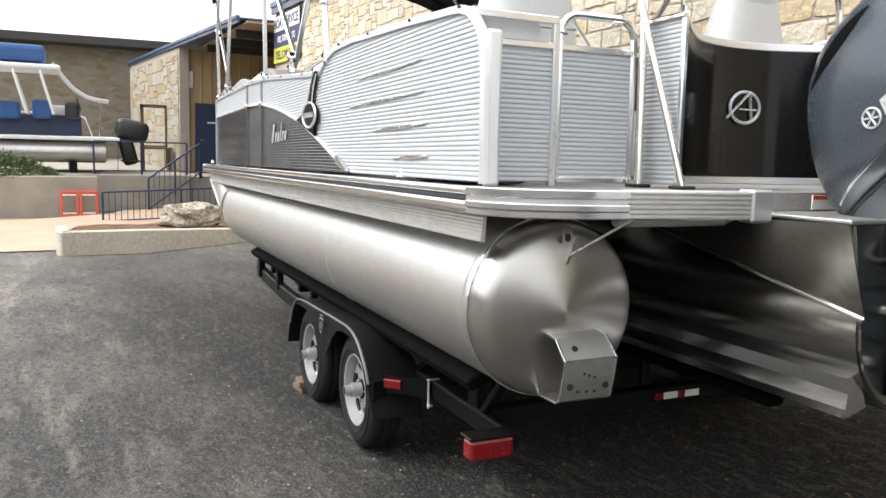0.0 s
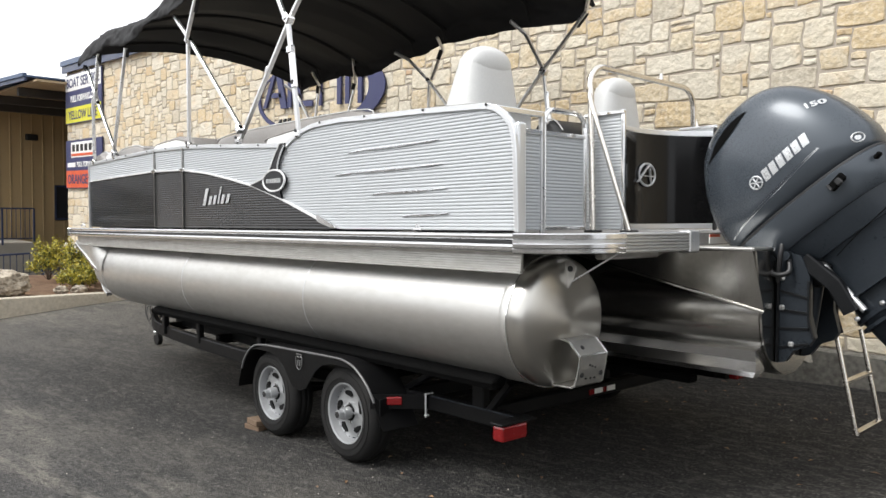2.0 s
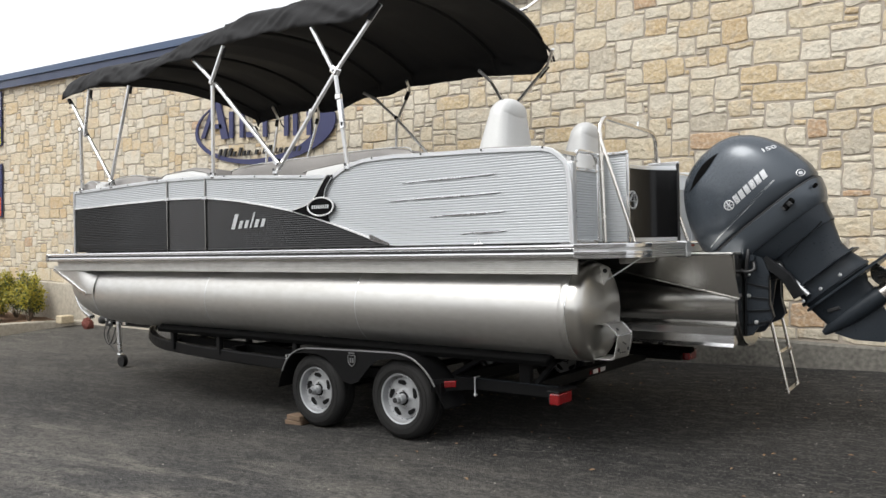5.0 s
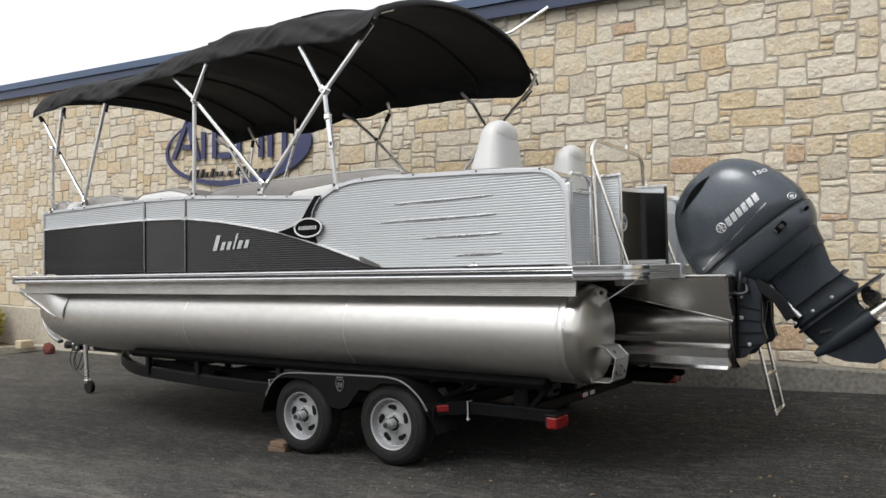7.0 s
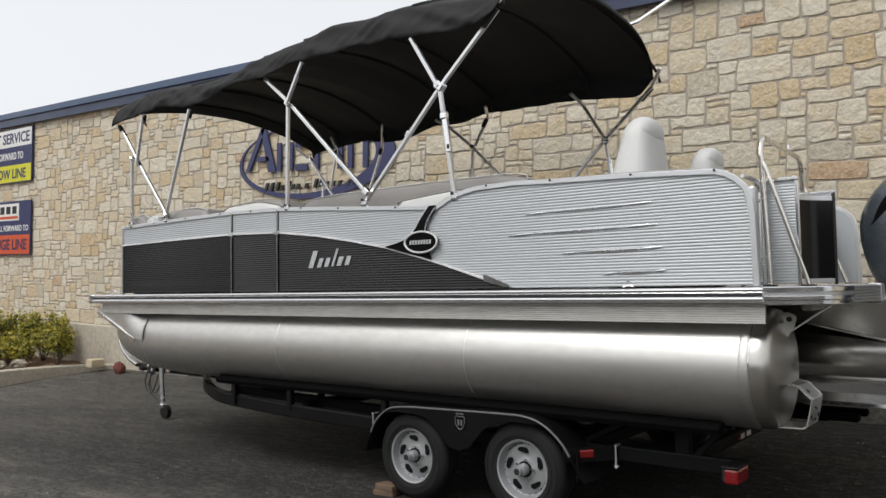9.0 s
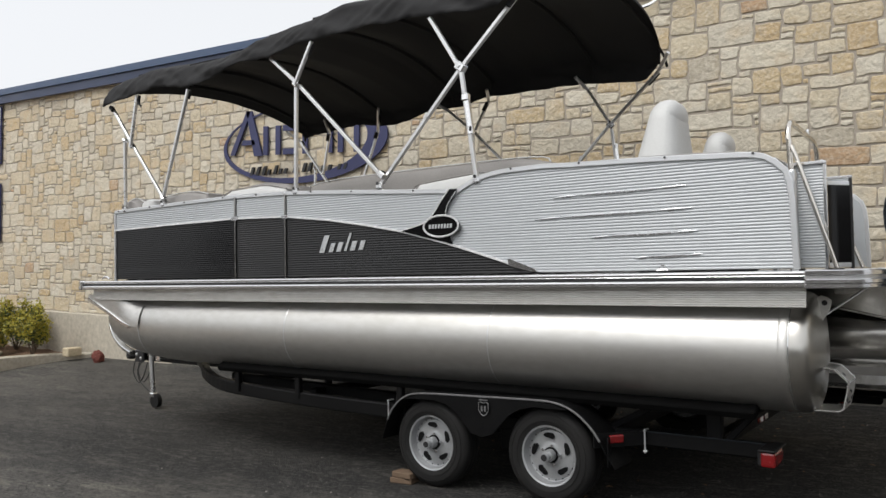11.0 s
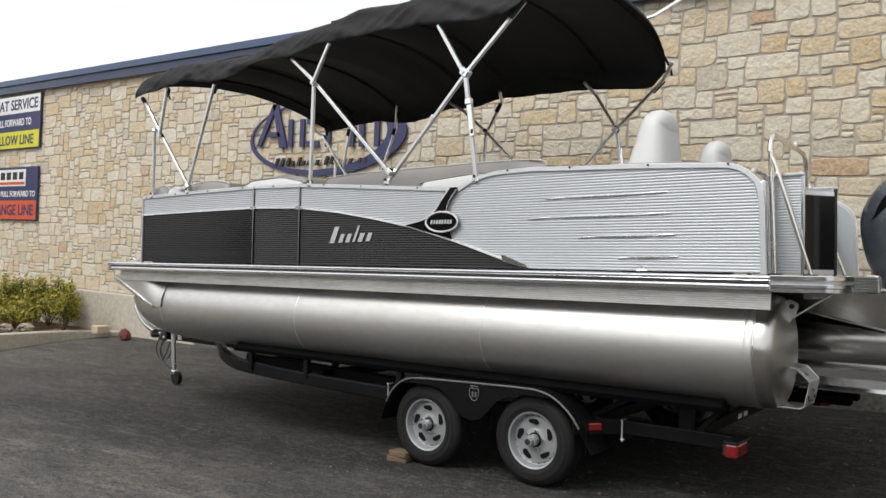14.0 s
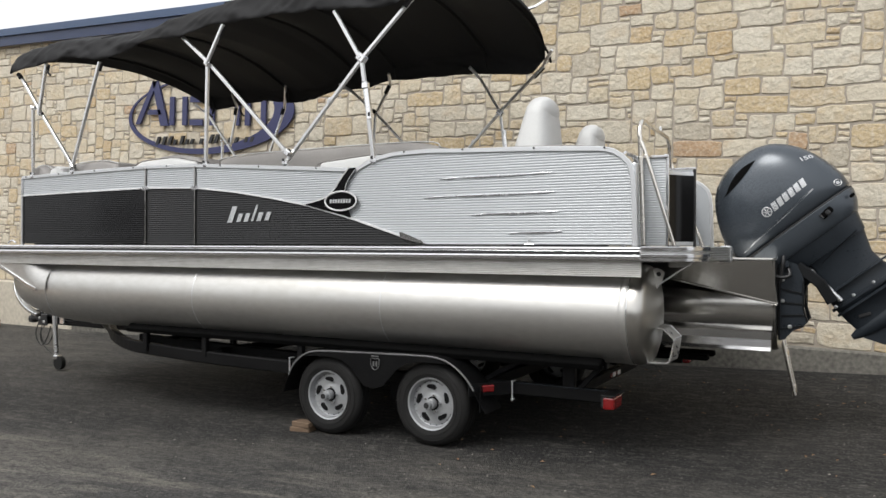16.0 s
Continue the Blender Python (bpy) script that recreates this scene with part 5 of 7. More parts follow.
def wheel(x, z, s):
    """A road wheel; its outer face looks to side s."""
    w = part("wheel", boxed((x, s * 1.08, z), (0.05, 0.16, 0.05), 0.01), BLACK_STEEL, trailer, "silver steel road wheel with black tyre")
    y0 = s * 1.215
    n = 48
    def spun(name, prof, mtl, label="", sm=35):
        rings = [[(x + r * math.cos(2 * math.pi * i / n), y0 - s * d, z + r * math.sin(2 * math.pi * i / n)) for i in range(n)] for r, d in prof]
        return part(name, loft(rings, caps=False), mtl, w, label, smooth=sm)
    spun("tyre", [(0.172, 0.022), (0.179, 0.006), (0.196, -0.002), (0.235, -0.006), (0.262, 0.004), (0.279, 0.02), (0.286, 0.035), (0.287, 0.06), (0.2845, 0.064), (0.2845, 0.07), (0.287, 0.074), (0.287, 0.10), (0.2845, 0.104), (0.2845, 0.11), (0.287, 0.114), (0.286, 0.128), (0.275, 0.152), (0.235, 0.166), (0.18, 0.158), (0.165, 0.1), (0.172, 0.022)], RUBBER, "black rubber tyre")
    for r in (0.207, 0.243):
        part("tyre_line", pipe([(x + r * math.cos(2 * math.pi * i / 40), y0 + s * 0.005, z + r * math.sin(2 * math.pi * i / 40)) for i in range(40)], 0.002, 5, closed=True), RUBBER, w)
    spun("rim", [(0.180, 0.012), (0.177, 0.002), (0.167, 0.006), (0.162, 0.03), (0.157, 0.050), (0.150, 0.053), (0.144, 0.046), (0.125, 0.042), (0.085, 0.050), (0.06, 0.044), (0.042, 0.040), (0.0, 0.040)], RIM, "silver slotted wheel rim")
    for k in range(5):
        a0 = 2 * math.pi * (k + 0.32) / 5
        rings = []
        for i in range(7):
            t = i / 6
            a, r, hw = a0 + radians(37) * (t - 0.5), 0.108 + 0.012 * t, (0.0155 - 0.006 * t) * (1 - abs(2 * t - 1) ** 6) + 0.003
            rings.append([(x + rr * math.cos(a), y0 - s * dd, z + rr * math.sin(a)) for rr, dd in ((r - hw, 0.037), (r + hw, 0.037), (r + hw, 0.054), (r - hw, 0.054))])
        part("slot", loft(rings), BLACK_STEEL, w)
    for k in range(20):
        a = 2 * math.pi * (k + 0.5) / 20
        part("rim_rivet", boxed((x + 0.147 * math.cos(a), y0 - s * 0.0495, z + 0.147 * math.sin(a)), (0.009, 0.010, 0.009), 0.003), PLASTIC, w)
    for k in range(5):
        a = 2 * math.pi * (k + 0.1) / 5
        part("wheel_nut", pipe([(x + 0.057 * math.cos(a), y0 - s * 0.05, z + 0.057 * math.sin(a)), (x + 0.057 * math.cos(a), y0 - s * 0.026, z + 0.057 * math.sin(a))], 0.009, 6), ALU_BRIGHT, w)
    part("hub", merge(pipe([(x, y0 - s * 0.05, z), (x, y0 + s * 0.016, z)], 0.036, 18), pipe([(x, y0 + s * 0.016, z), (x, y0 + s * 0.05, z)], 0.026, 18)), RIM, w, smooth=40)
    part("dust_cap", pipe([(x, y0 + s * 0.048, z), (x, y0 + s * 0.054, z)], 0.019, 14), PLASTIC, w)
    part("bore_ring", pipe([(x, y0 - s * 0.045, z), (x, y0 - s * 0.034, z)], 0.047, 20), BLACK_STEEL, w)


for x, z in zip(HUBS, HUB_Z):
    for s in (-1, 1):
        wheel(x, z, s)


def fender(s):
    path = [(-1.235, 0.27), (-1.20, 0.37), (-1.143, 0.478), (-1.04, 0.56), (-0.90, 0.592), (-0.5, 0.606), (-0.1, 0.616), (0.06, 0.612), (0.18, 0.575), (0.29, 0.49), (0.36, 0.39), (0.43, 0.28)]
    path = [(p.x, p.z) for p in smooth_line([(a, 0, b) for a, b in path], 4)]
    yo, yi = s * 1.265, s * 1.02
    bm = bmesh.new()
    rows = [[bm.verts.new((a, yo, b)), bm.verts.new((a, yi, b)), bm.verts.new((a, yi, b - 0.006)), bm.verts.new((a, yo, b - 0.006))] for a, b in path]
    for p, q in zip(rows, rows[1:]):
        for j in range(4):
            bm.faces.new((p[j], p[(j + 1) % 4], q[(j + 1) % 4], q[j]))
    f = part("fender", bm, BLACK_STEEL, trailer, "black tandem fender with a bright lip", smooth=40)
    part("fender_lip", bar([(a, yo - s * 0.004, b) for a, b in path if -1.19 < a < 0.345], 0.011, 0.012), LIP, f)
    part("mud_flap", boxed((0.368, s * 1.165, 0.36), (0.008, 0.185, 0.16), 0.003, turn_z(s * -12)), BLACK_STEEL, f)
    # skirt between the wheels, cut round both tyres
    skirt = [(-1.06, 0.545), (-0.90, 0.585), (-0.5, 0.60), (-0.1, 0.608), (0.06, 0.60), (0.15, 0.575)]
    low = [(0.10, 0.575), (-0.07, 0.575), (-0.17, 0.555), (-0.245, 0.51), (-0.31, 0.44), (-0.36, 0.385), (-0.44, 0.36), (-0.52, 0.375), (-0.57, 0.43), (-0.63, 0.495), (-0.71, 0.54), (-0.80, 0.555), (-0.95, 0.555)]
    part("fender_skirt", slab(skirt + low, yo - s * 0.012, yo - s * 0.004), BLACK_STEEL, f)
    if s < 0:
        sx, sz = -0.415, 0.545
        shield = [(sx - 0.036, sz + 0.026), (sx - 0.02, sz + 0.032), (sx, sz + 0.026), (sx + 0.02, sz + 0.032), (sx + 0.036, sz + 0.026), (sx + 0.034, sz - 0.02), (sx + 0.018, sz - 0.042), (sx, sz - 0.05), (sx - 0.018, sz - 0.042), (sx - 0.034, sz - 0.02)]
        part("shield_badge", pipe([(a, yo - 0.008, b) for a, b in shield], 0.0028, 5, closed=True), LIP, f, "white shield outline badge")
        part("badge_bar", boxed((sx - 0.012, yo - 0.007, sz - 0.008), (0.012, 0.006, 0.034)), LIP, f)
        part("badge_bar", boxed((sx + 0.012, yo - 0.007, sz - 0.008), (0.012, 0.006, 0.034)), LIP, f)
        part("badge_bar", boxed((sx, yo - 0.007, sz + 0.045), (0.06, 0.006, 0.007)), LIP, f)


fender(-1)
fender(1)


def frame_rails():
    for s in (-1, 1):
        y = s * 1.09
        part("side_rail", bar([(-1.25, s * 0.99, 0.412), (1.19, s * 0.99, 0.414)], 0.06, 0.084), BLACK_STEEL, trailer)
        # slanting plate that ties the fender to the rail
        part("fender_gusset", slab([(0.302, s * 1.258), (0.310, s * 1.262), (0.512, s * 1.028), (0.504, s * 1.02)], 0.378, 0.458, "z"), BLACK_STEEL, trailer)
        part("side_rail", bar(smooth_line([(-1.15, y, 0.42), (-2.0, y, 0.43), (-2.85, y * 0.99, 0.455), (-3.2, y * 0.97, 0.48), (-3.5, y * 0.88, 0.53), (-3.85, y * 0.66, 0.555), (-4.4, y * 0.34, 0.56), (-4.9, y * 0.05, 0.555)], 4), 0.06, 0.10), BLACK_STEEL, trailer)
        part("inner_rail", bar([(-3.3, s * 0.82, 0.50), (-1.10, s * 0.82, 0.45)], 0.06, 0.08), BLACK_STEEL, trailer)
        part("edge_line", boxed((0.85, s * 1.019, 0.4535), (0.66, 0.004, 0.004)), MOTOR_DARK, trailer)
        # bunks under the tube, on posts
        for k in (-0.16, 0.16):
            part("bunk", boxed((-0.98, s * 0.945 + k, 0.638), (4.26, 0.10, 0.05), 0.008, Matrix.Rotation(radians(-28 * (1 if k > 0 else -1)), 3, "X")), mat_bunk, trailer, "black carpeted bunk board")
            for x in (-2.9, -2.2, -1.2):
                part("bunk_post", bar([(x, s * 0.945 + k, 0.44), (x, s * 0.945 + k, 0.62)], 0.05, 0.05), BLACK_STEEL, trailer)
        part("bunk_post", boxed((0.895, s * 0.985, 0.535), (0.085, 0.05, 0.17), 0.006), BLACK_STEEL, trailer)
        part("bunk_brace", bar([(0.27, s * 0.99, 0.44), (0.54, s * 0.99, 0.585)], 0.035, 0.035), BLACK_STEEL, trailer)
        part("bunk_brace", bar([(0.96, s * 0.99, 0.44), (1.11, s * 0.99, 0.605)], 0.035, 0.035), BLACK_STEEL, trailer)
        part("bunk_bolt", pipe([(0.93, s * 1.06, 0.623), (0.93, s * 1.098, 0.623)], 0.009, 8), ALU_PIPE, trailer)
        # red marker, strap and tail lamp
        part("marker_lamp", boxed((0.400, s * 1.164, 0.424), (0.085, 0.02, 0.045), 0.006, turn_z(s * -49.5), 2), RED_LENS, trailer, "red side marker lamp")
        for bx, by, z0, z1 in ((0.516, s * 1.036, 0.332, 0.464), (-1.29, y + s * 0.042, 0.35, 0.50)):
            part("strap_bolt", merge(pipe([(bx, by, z0), (bx, by, z1)], 0.0055, 8), boxed((bx, by - s * 0.022, z1 - 0.002), (0.014, 0.06, 0.008), 0.002), boxed((bx, by - s * 0.006, z0 + 0.012), (0.024, 0.024, 0.010), 0.003)), ALU_RAIL, trailer)
        part("amber_marker", boxed((-1.24, y + s * 0.035, 0.42), (0.03, 0.012, 0.03), 0.006), ORANGE_SIGN, trailer)
        lamp = part("tail_lamp", boxed((1.21, s * 1.097, 0.408), (0.07, 0.175, 0.076), 0.012, None, 2), RED_LENS, trailer, "red tail lamp under a black cap")
        part("lamp_cap", boxed((1.205, s * 1.067, 0.452), (0.085, 0.245, 0.012), 0.004), BLACK_STEEL, lamp)
        part("lamp_housing", boxed((1.168, s * 1.075, 0.41), (0.03, 0.16, 0.08), 0.008), PLASTIC, lamp)
    for x, z in ((0.855, 0.395), (0.25, 0.41), (-1.1, 0.445), (-2.2, 0.455), (-3.2, 0.46)):
        part("cross_member", boxed((x, 0, z), (0.07, 1.92, 0.075), 0.006), BLACK_STEEL, trailer)
    for k in (-0.12, 0.12):
        part("centre_bunk", boxed((-0.7, k, 0.585), (4.6, 0.08, 0.04), 0.008), mat_bunk, trailer)
        for x in (0.855, 0.25, -1.1, -2.2):
            part("bunk_post", bar([(x, k, 0.45), (x, k, 0.575)], 0.05, 0.05), BLACK_STEEL, trailer)
    # reflective tape on the rear cross member
    for i in range(4):
        part("reflector_tape", boxed((0.893, -0.06 + (0.0, 0.065, 0.125, 0.19)[i], 0.392), (0.004, (0.05, 0.08, 0.04, 0.08)[i], 0.03)), (RED_LENS, WHITE_PAINT)[i % 2], trailer)
    # axles and springs
    for x, z in zip(HUBS, HUB_Z):
        part("axle", bar([(x, -1.05, z), (x, 1.05, z)], 0.06, 0.06), BLACK_STEEL, trailer)
    for s in (-1, 1):
        part("spring_hanger", boxed((-0.435, s * 0.95, 0.34), (0.10, 0.05, 0.22), 0.01), BLACK_STEEL, trailer)
        part("leaf_spring", bar(smooth_line([(-1.2, s * 0.93, 0.34), (-0.86, s * 0.93, 0.30), (-0.45, s * 0.93, 0.35), (0.0, s * 0.93, 0.31), (0.36, s * 0.93, 0.36)], 4), 0.05, 0.03), BLACK_STEEL, trailer)
    # tongue, coupler and jockey wheel
    part("tongue", bar([(-3.2, 0, 0.47), (-5.75, -0.12, 0.50)], 0.08, 0.10), BLACK_STEEL, trailer)
    c = part("coupler", merge(boxed((-5.84, -0.13, 0.52), (0.24, 0.10, 0.07), 0.02, None, 2), boxed((-5.95, -0.135, 0.495), (0.10, 0.10, 0.09), 0.03, None, 2)), PLASTIC, trailer, "black ball coupler")
    part("latch_lever", bar([(-5.78, -0.13, 0.555), (-5.85, -0.13, 0.60), (-5.93, -0.13, 0.58)], 0.025, 0.02), BLACK_STEEL, c)
    part("brake_actuator", boxed((-5.62, -0.115, 0.56), (0.2, 0.11, 0.06), 0.02, None, 2), PLASTIC, trailer)
    for dy in (-0.03, 0.03):
        part("safety_chain", pipe(smooth_line([(-5.82, -0.13 + dy, 0.47), (-5.86, -0.14 + dy, 0.32), (-5.76, -0.14 + dy, 0.20), (-5.66, -0.14 + dy, 0.28), (-5.60, -0.13 + dy, 0.43)], 4), 0.006, 6), PLASTIC, trailer)
    j = part("jockey_wheel", pipe([(-5.385, -0.225, 0.03), (-5.385, -0.175, 0.03)], 0.075, 22), RUBBER, trailer, "black jockey wheel on a steel jack", smooth=40)
    part("jack_post", pipe([(-5.435, -0.20, 0.07), (-5.475, -0.20, 0.60)], 0.027, 12), ALU_PIPE, j, smooth=60)
    part("jack_foot", boxed((-5.425, -0.20, 0.09), (0.07, 0.075, 0.05), 0.01), ALU_BRIGHT, j)
    part("jack_bracket", boxed((-5.38, -0.155, 0.51), (0.08, 0.06, 0.10), 0.008), ALU_BRIGHT, j)
    part("coupler_plate", boxed((-5.70, -0.19, 0.50), (0.16, 0.02, 0.13), 0.006), PLASTIC, c)
    part("coupler_bolt", boxed((-5.74, -0.205, 0.52), (0.03, 0.02, 0.03), 0.006), ALU_PIPE, c)
    part("coupler_bolt", boxed((-5.66, -0.205, 0.48), (0.03, 0.02, 0.03), 0.006), ALU_PIPE, c)
    part("plug_lead", pipe(smooth_line([(-5.70, -0.16, 0.44), (-5.73, -0.2, 0.34), (-5.68, -0.2, 0.22), (-5.55, -0.2, 0.14), (-5.50, -0.2, 0.12)], 5), 0.006, 6), PLASTIC, trailer)
    # winch post
    part("winch_post", bar([(-4.9, 0, 0.55), (-5.0, 0, 1.05)], 0.07, 0.07), BLACK_STEEL, trailer)
    part("winch", boxed((-4.98, 0, 1.02), (0.18, 0.14, 0.14), 0.03, None, 2), PLASTIC, trailer)


mat_bunk = mat("black_bunk_carpet", (0.003, 0.003, 0.003), 0.95, 0, (0.006, 0.006, 0.006), 8, 200, 0.7, 0.4, spec=0.05)
frame_rails()

# wooden chocks by the front tyre
for dz, dx, ang in ((0.02, 0.0, 8), (0.058, 0.015, -4)):
    thing("wood_chock", boxed((0, 0, 0), (0.17, 0.10, 0.036), 0.004), WOOD, "short offcut of raw timber chocking the tyre", "wood block",
          LOT @ pose(-1.115 + dx, -0.02, dz - 0.001, 0, 0, ang), group="tyre chocks")

# ---- outboard motor, tilted up on the pod; built upright in its own frame: x astern, z up, origin at the tilt pivot ----
TILT_DEG = -38
motor = root("outboard_motor", BOAT_M @ pose(2.115, 0, 1.27, 0, TILT_DEG, 0), "blue-grey four-stroke outboard motor, tilted up", "outboard motor")


def oval_rings(rows, n=36, power=0.75):
    """Rings round the z axis from rows of (z, x_front, x_back, half width)."""
    out = []
    for z, xf, xb, hw in rows:
        cx, hx = (xf + xb) / 2, (xb - xf) / 2
        ring = []
        for i in range(n):
            a = 2 * math.pi * i / n
            c, s = math.cos(a), math.sin(a)
            ring.append((cx + hx * math.copysign(abs(c) ** power, c), hw * math.copysign(abs(s) ** power, s), z))
        out.append(ring)
    return out


COWL = [(0.165, -0.255, 0.56, 0.195), (0.19, -0.268, 0.585, 0.224), (0.26, -0.276, 0.592, 0.24), (0.34, -0.266, 0.582, 0.246), (0.42, -0.245, 0.564, 0.244), (0.50, -0.212, 0.537, 0.236), (0.57, -0.174, 0.502, 0.223),
        (0.63, -0.132, 0.46, 0.204), (0.68, -0.078, 0.412, 0.178), (0.715, -0.018, 0.362, 0.146), (0.742, 0.055, 0.30, 0.10), (0.757, 0.13, 0.23, 0.04)]


def cowl_side(u, v):
    """Half width of the cowl at u along it and v up it."""
    for (v0, f0, b0, h0), (v1, f1, b1, h1) in zip(COWL, COWL[1:]):
        if v0 <= v <= v1:
            k = (v - v0) / (v1 - v0)
            f, b, h = f0 + (f1 - f0) * k, b0 + (b1 - b0) * k, h0 + (h1 - h0) * k
            c = min(0.999, abs(u - (f + b) / 2) / ((b - f) / 2))
            return h * (1 - c ** (2 / 0.75)) ** (0.75 / 2)
    return 0.0


def on_cowl(outline, lift=0.0025, s=-1, steps=3):
    """A thin decal following the cowl's side, from an outline in (u, v)."""
    bm = bmesh.new()
    dense = []
    for (a, b), (c, d) in zip(outline, outline[1:] + outline[:1]):
        for k in range(steps):
            dense.append((a + (c - a) * k / steps, b + (d - b) * k / steps))
    front = [bm.verts.new((u, s * (cowl_side(u, v) + lift), v)) for u, v in dense]
    back = [bm.verts.new((u, s * (cowl_side(u, v) - 0.004), v)) for u, v in dense]
    bm.faces.new(front)
    n = len(dense)
    for i in range(n):
        bm.faces.new((front[i], front[(i + 1) % n], back[(i + 1) % n], back[i]))
    return bm


BRACKET = mat("black_cast_bracket", (0.006, 0.0065, 0.0075), 0.45, 0.0, (0.011, 0.012, 0.013), 8, 90, 0.6, 0.08, spec=0.2)
VENT = mat("black_vent", (0.003, 0.003, 0.003), 0.8, 0.0, (0.004, 0.004, 0.004), 5, 50, 0.5, spec=0.05)


def build_motor():
    cowl = part("cowl", loft(oval_rings(COWL, 48)), MOTOR, motor, "glossy blue-grey cowl", smooth=60)
    # grey apron under the cowl, narrowing to the leg
    part("seam_band", loft(oval_rings([(0.150, -0.24, 0.54, 0.185), (0.156, -0.262, 0.582, 0.219), (0.166, -0.262, 0.582, 0.219), (0.176, -0.25, 0.55, 0.19)], 48)), PLASTIC, cowl, smooth=50)
    pan = part("lower_cowl", loft(oval_rings([(0.012, -0.185, 0.512, 0.172), (0.03, -0.20, 0.530, 0.190), (0.07, -0.228, 0.556, 0.206), (0.115, -0.25, 0.574, 0.217), (0.150, -0.262, 0.584, 0.222), (0.1555, -0.258, 0.580, 0.218)], 48)), MOTOR, motor, "blue-grey lower cowl pan", smooth=40)
    apron = part("leg_cover", loft(oval_rings([(-0.10, -0.02, 0.478, 0.128), (-0.04, -0.075, 0.492, 0.150), (0.02, -0.15, 0.512, 0.166), (0.05, -0.19, 0.52, 0.17)], 48)), MOTOR_DARK, motor, "dark tapering leg cover", smooth=60)
    part("latch_recess", boxed((0.365, -0.212, 0.105), (0.085, 0.016, 0.042), 0.008, turn_y(-10)), VENT, pan)
    part("latch", boxed((0.372, -0.221, 0.100), (0.030, 0.016, 0.034), 0.006, turn_y(-10)), PLASTIC, pan)
    part("latch_hook", bar([(0.325, -0.220, 0.118), (0.330, -0.223, 0.088)], 0.012, 0.010), PLASTIC, pan)
    part("plug", boxed((0.545, -0.150, 0.105), (0.035, 0.03, 0.02), 0.006, turn_y(-10)), VENT, pan)
    part("cover_seam", bar([(0.14, -0.128, -0.135), (0.28, -0.131, -0.108), (0.43, -0.108, -0.085)], 0.004, 0.004), VENT, apron)
    leg_rows = [(-0.60, 0.03, 0.385, 0.045), (-0.52, 0.018, 0.385, 0.05), (-0.455, 0.012, 0.42, 0.075), (-0.44, 0.010, 0.45, 0.095), (-0.40, 0.012, 0.45, 0.09), (-0.32, 0.012, 0.425, 0.085), (-0.24, 0.02, 0.418, 0.088), (-0.15, 0.03, 0.45, 0.10), (-0.06, -0.0, 0.485, 0.135)]
    leg = part("leg", loft(oval_rings(leg_rows, 36, 0.85)), MOTOR_DARK, motor, "dark grey drive leg", smooth=60)
    # splash and anti-ventilation plates
    part("splash_plate", slab([(0.0, -0.05), (0.06, -0.11), (0.35, -0.13), (0.46, -0.10), (0.46, 0.10), (0.35, 0.13), (0.06, 0.11), (0.0, 0.05)], -0.325, -0.313, "z"), MOTOR_DARK, leg)
    part("ventilation_plate", slab([(0.0, -0.05), (0.08, -0.10), (0.40, -0.13), (0.56, -0.13), (0.60, -0.10), (0.60, 0.10), (0.56, 0.13), (0.40, 0.13), (0.08, 0.10), (0.0, 0.05)], -0.47, -0.455, "z"), MOTOR_DARK, leg)
    part("leg_flange", loft(oval_rings([(-0.43, -0.01, 0.46, 0.105), (-0.41, -0.01, 0.46, 0.105)], 36, 0.8)), MOTOR_DARK, leg)
    for u in (0.03, 0.16, 0.30):
        part("bolt", boxed((u, -0.10, -0.405), (0.022, 0.02, 0.022), 0.006), ALU_PIPE, leg)
    bullet = []
    for k in range(12):
        t = k / 11
        r = 0.062 * math.sin(math.pi * min(1, 0.04 + t * 0.62)) ** 0.6
        bullet.append([(-0.02 + 0.42 * t, r * math.cos(a), -0.625 + r * math.sin(a)) for a in [2 * math.pi * i / 20 for i in range(20)]])
    part("gear_housing", loft(bullet), MOTOR_DARK, leg, smooth=60)
    part("skeg", slab([(0.03, -0.66), (0.36, -0.66), (0.33, -0.80), (0.30, -0.87), (0.22, -0.86), (0.10, -0.76)], -0.012, 0.012), MOTOR_DARK, leg)
    part("water_inlet", boxed((0.13, -0.05, -0.545), (0.075, 0.012, 0.022), 0.004, turn_y(18)), PLASTIC, leg)
    # propeller
    prop = part("propeller", pipe([(0.39, 0, -0.625), (0.52, 0, -0.625)], 0.052, 18), STEEL, motor, "stainless three-bladed propeller", smooth=50)
    for k in range(3):
        blade = []
        for i in range(7):
            t = i / 6
            r = 0.045 + 0.135 * t
            w = 0.075 * math.sin(math.pi * (0.18 + 0.72 * t))
            tw = radians(58 - 30 * t)
            cx = 0.455 + 0.03 * t
            a, b = Vector((-math.sin(tw) * w, math.cos(tw) * w, 0)), Vector((0.004, 0.0, 0))
            blade.append([(cx + a.x + b.x, a.y, r), (cx - a.x + b.x, -a.y, r), (cx - a.x - b.x, -a.y, r), (cx + a.x - b.x, a.y, r)])
        part("blade", moved(loft(blade), Matrix.Translation((0, 0, -0.625)) @ Matrix.Rotation(2 * math.pi * k / 3 + 0.4, 4, "X")), STEEL, prop)
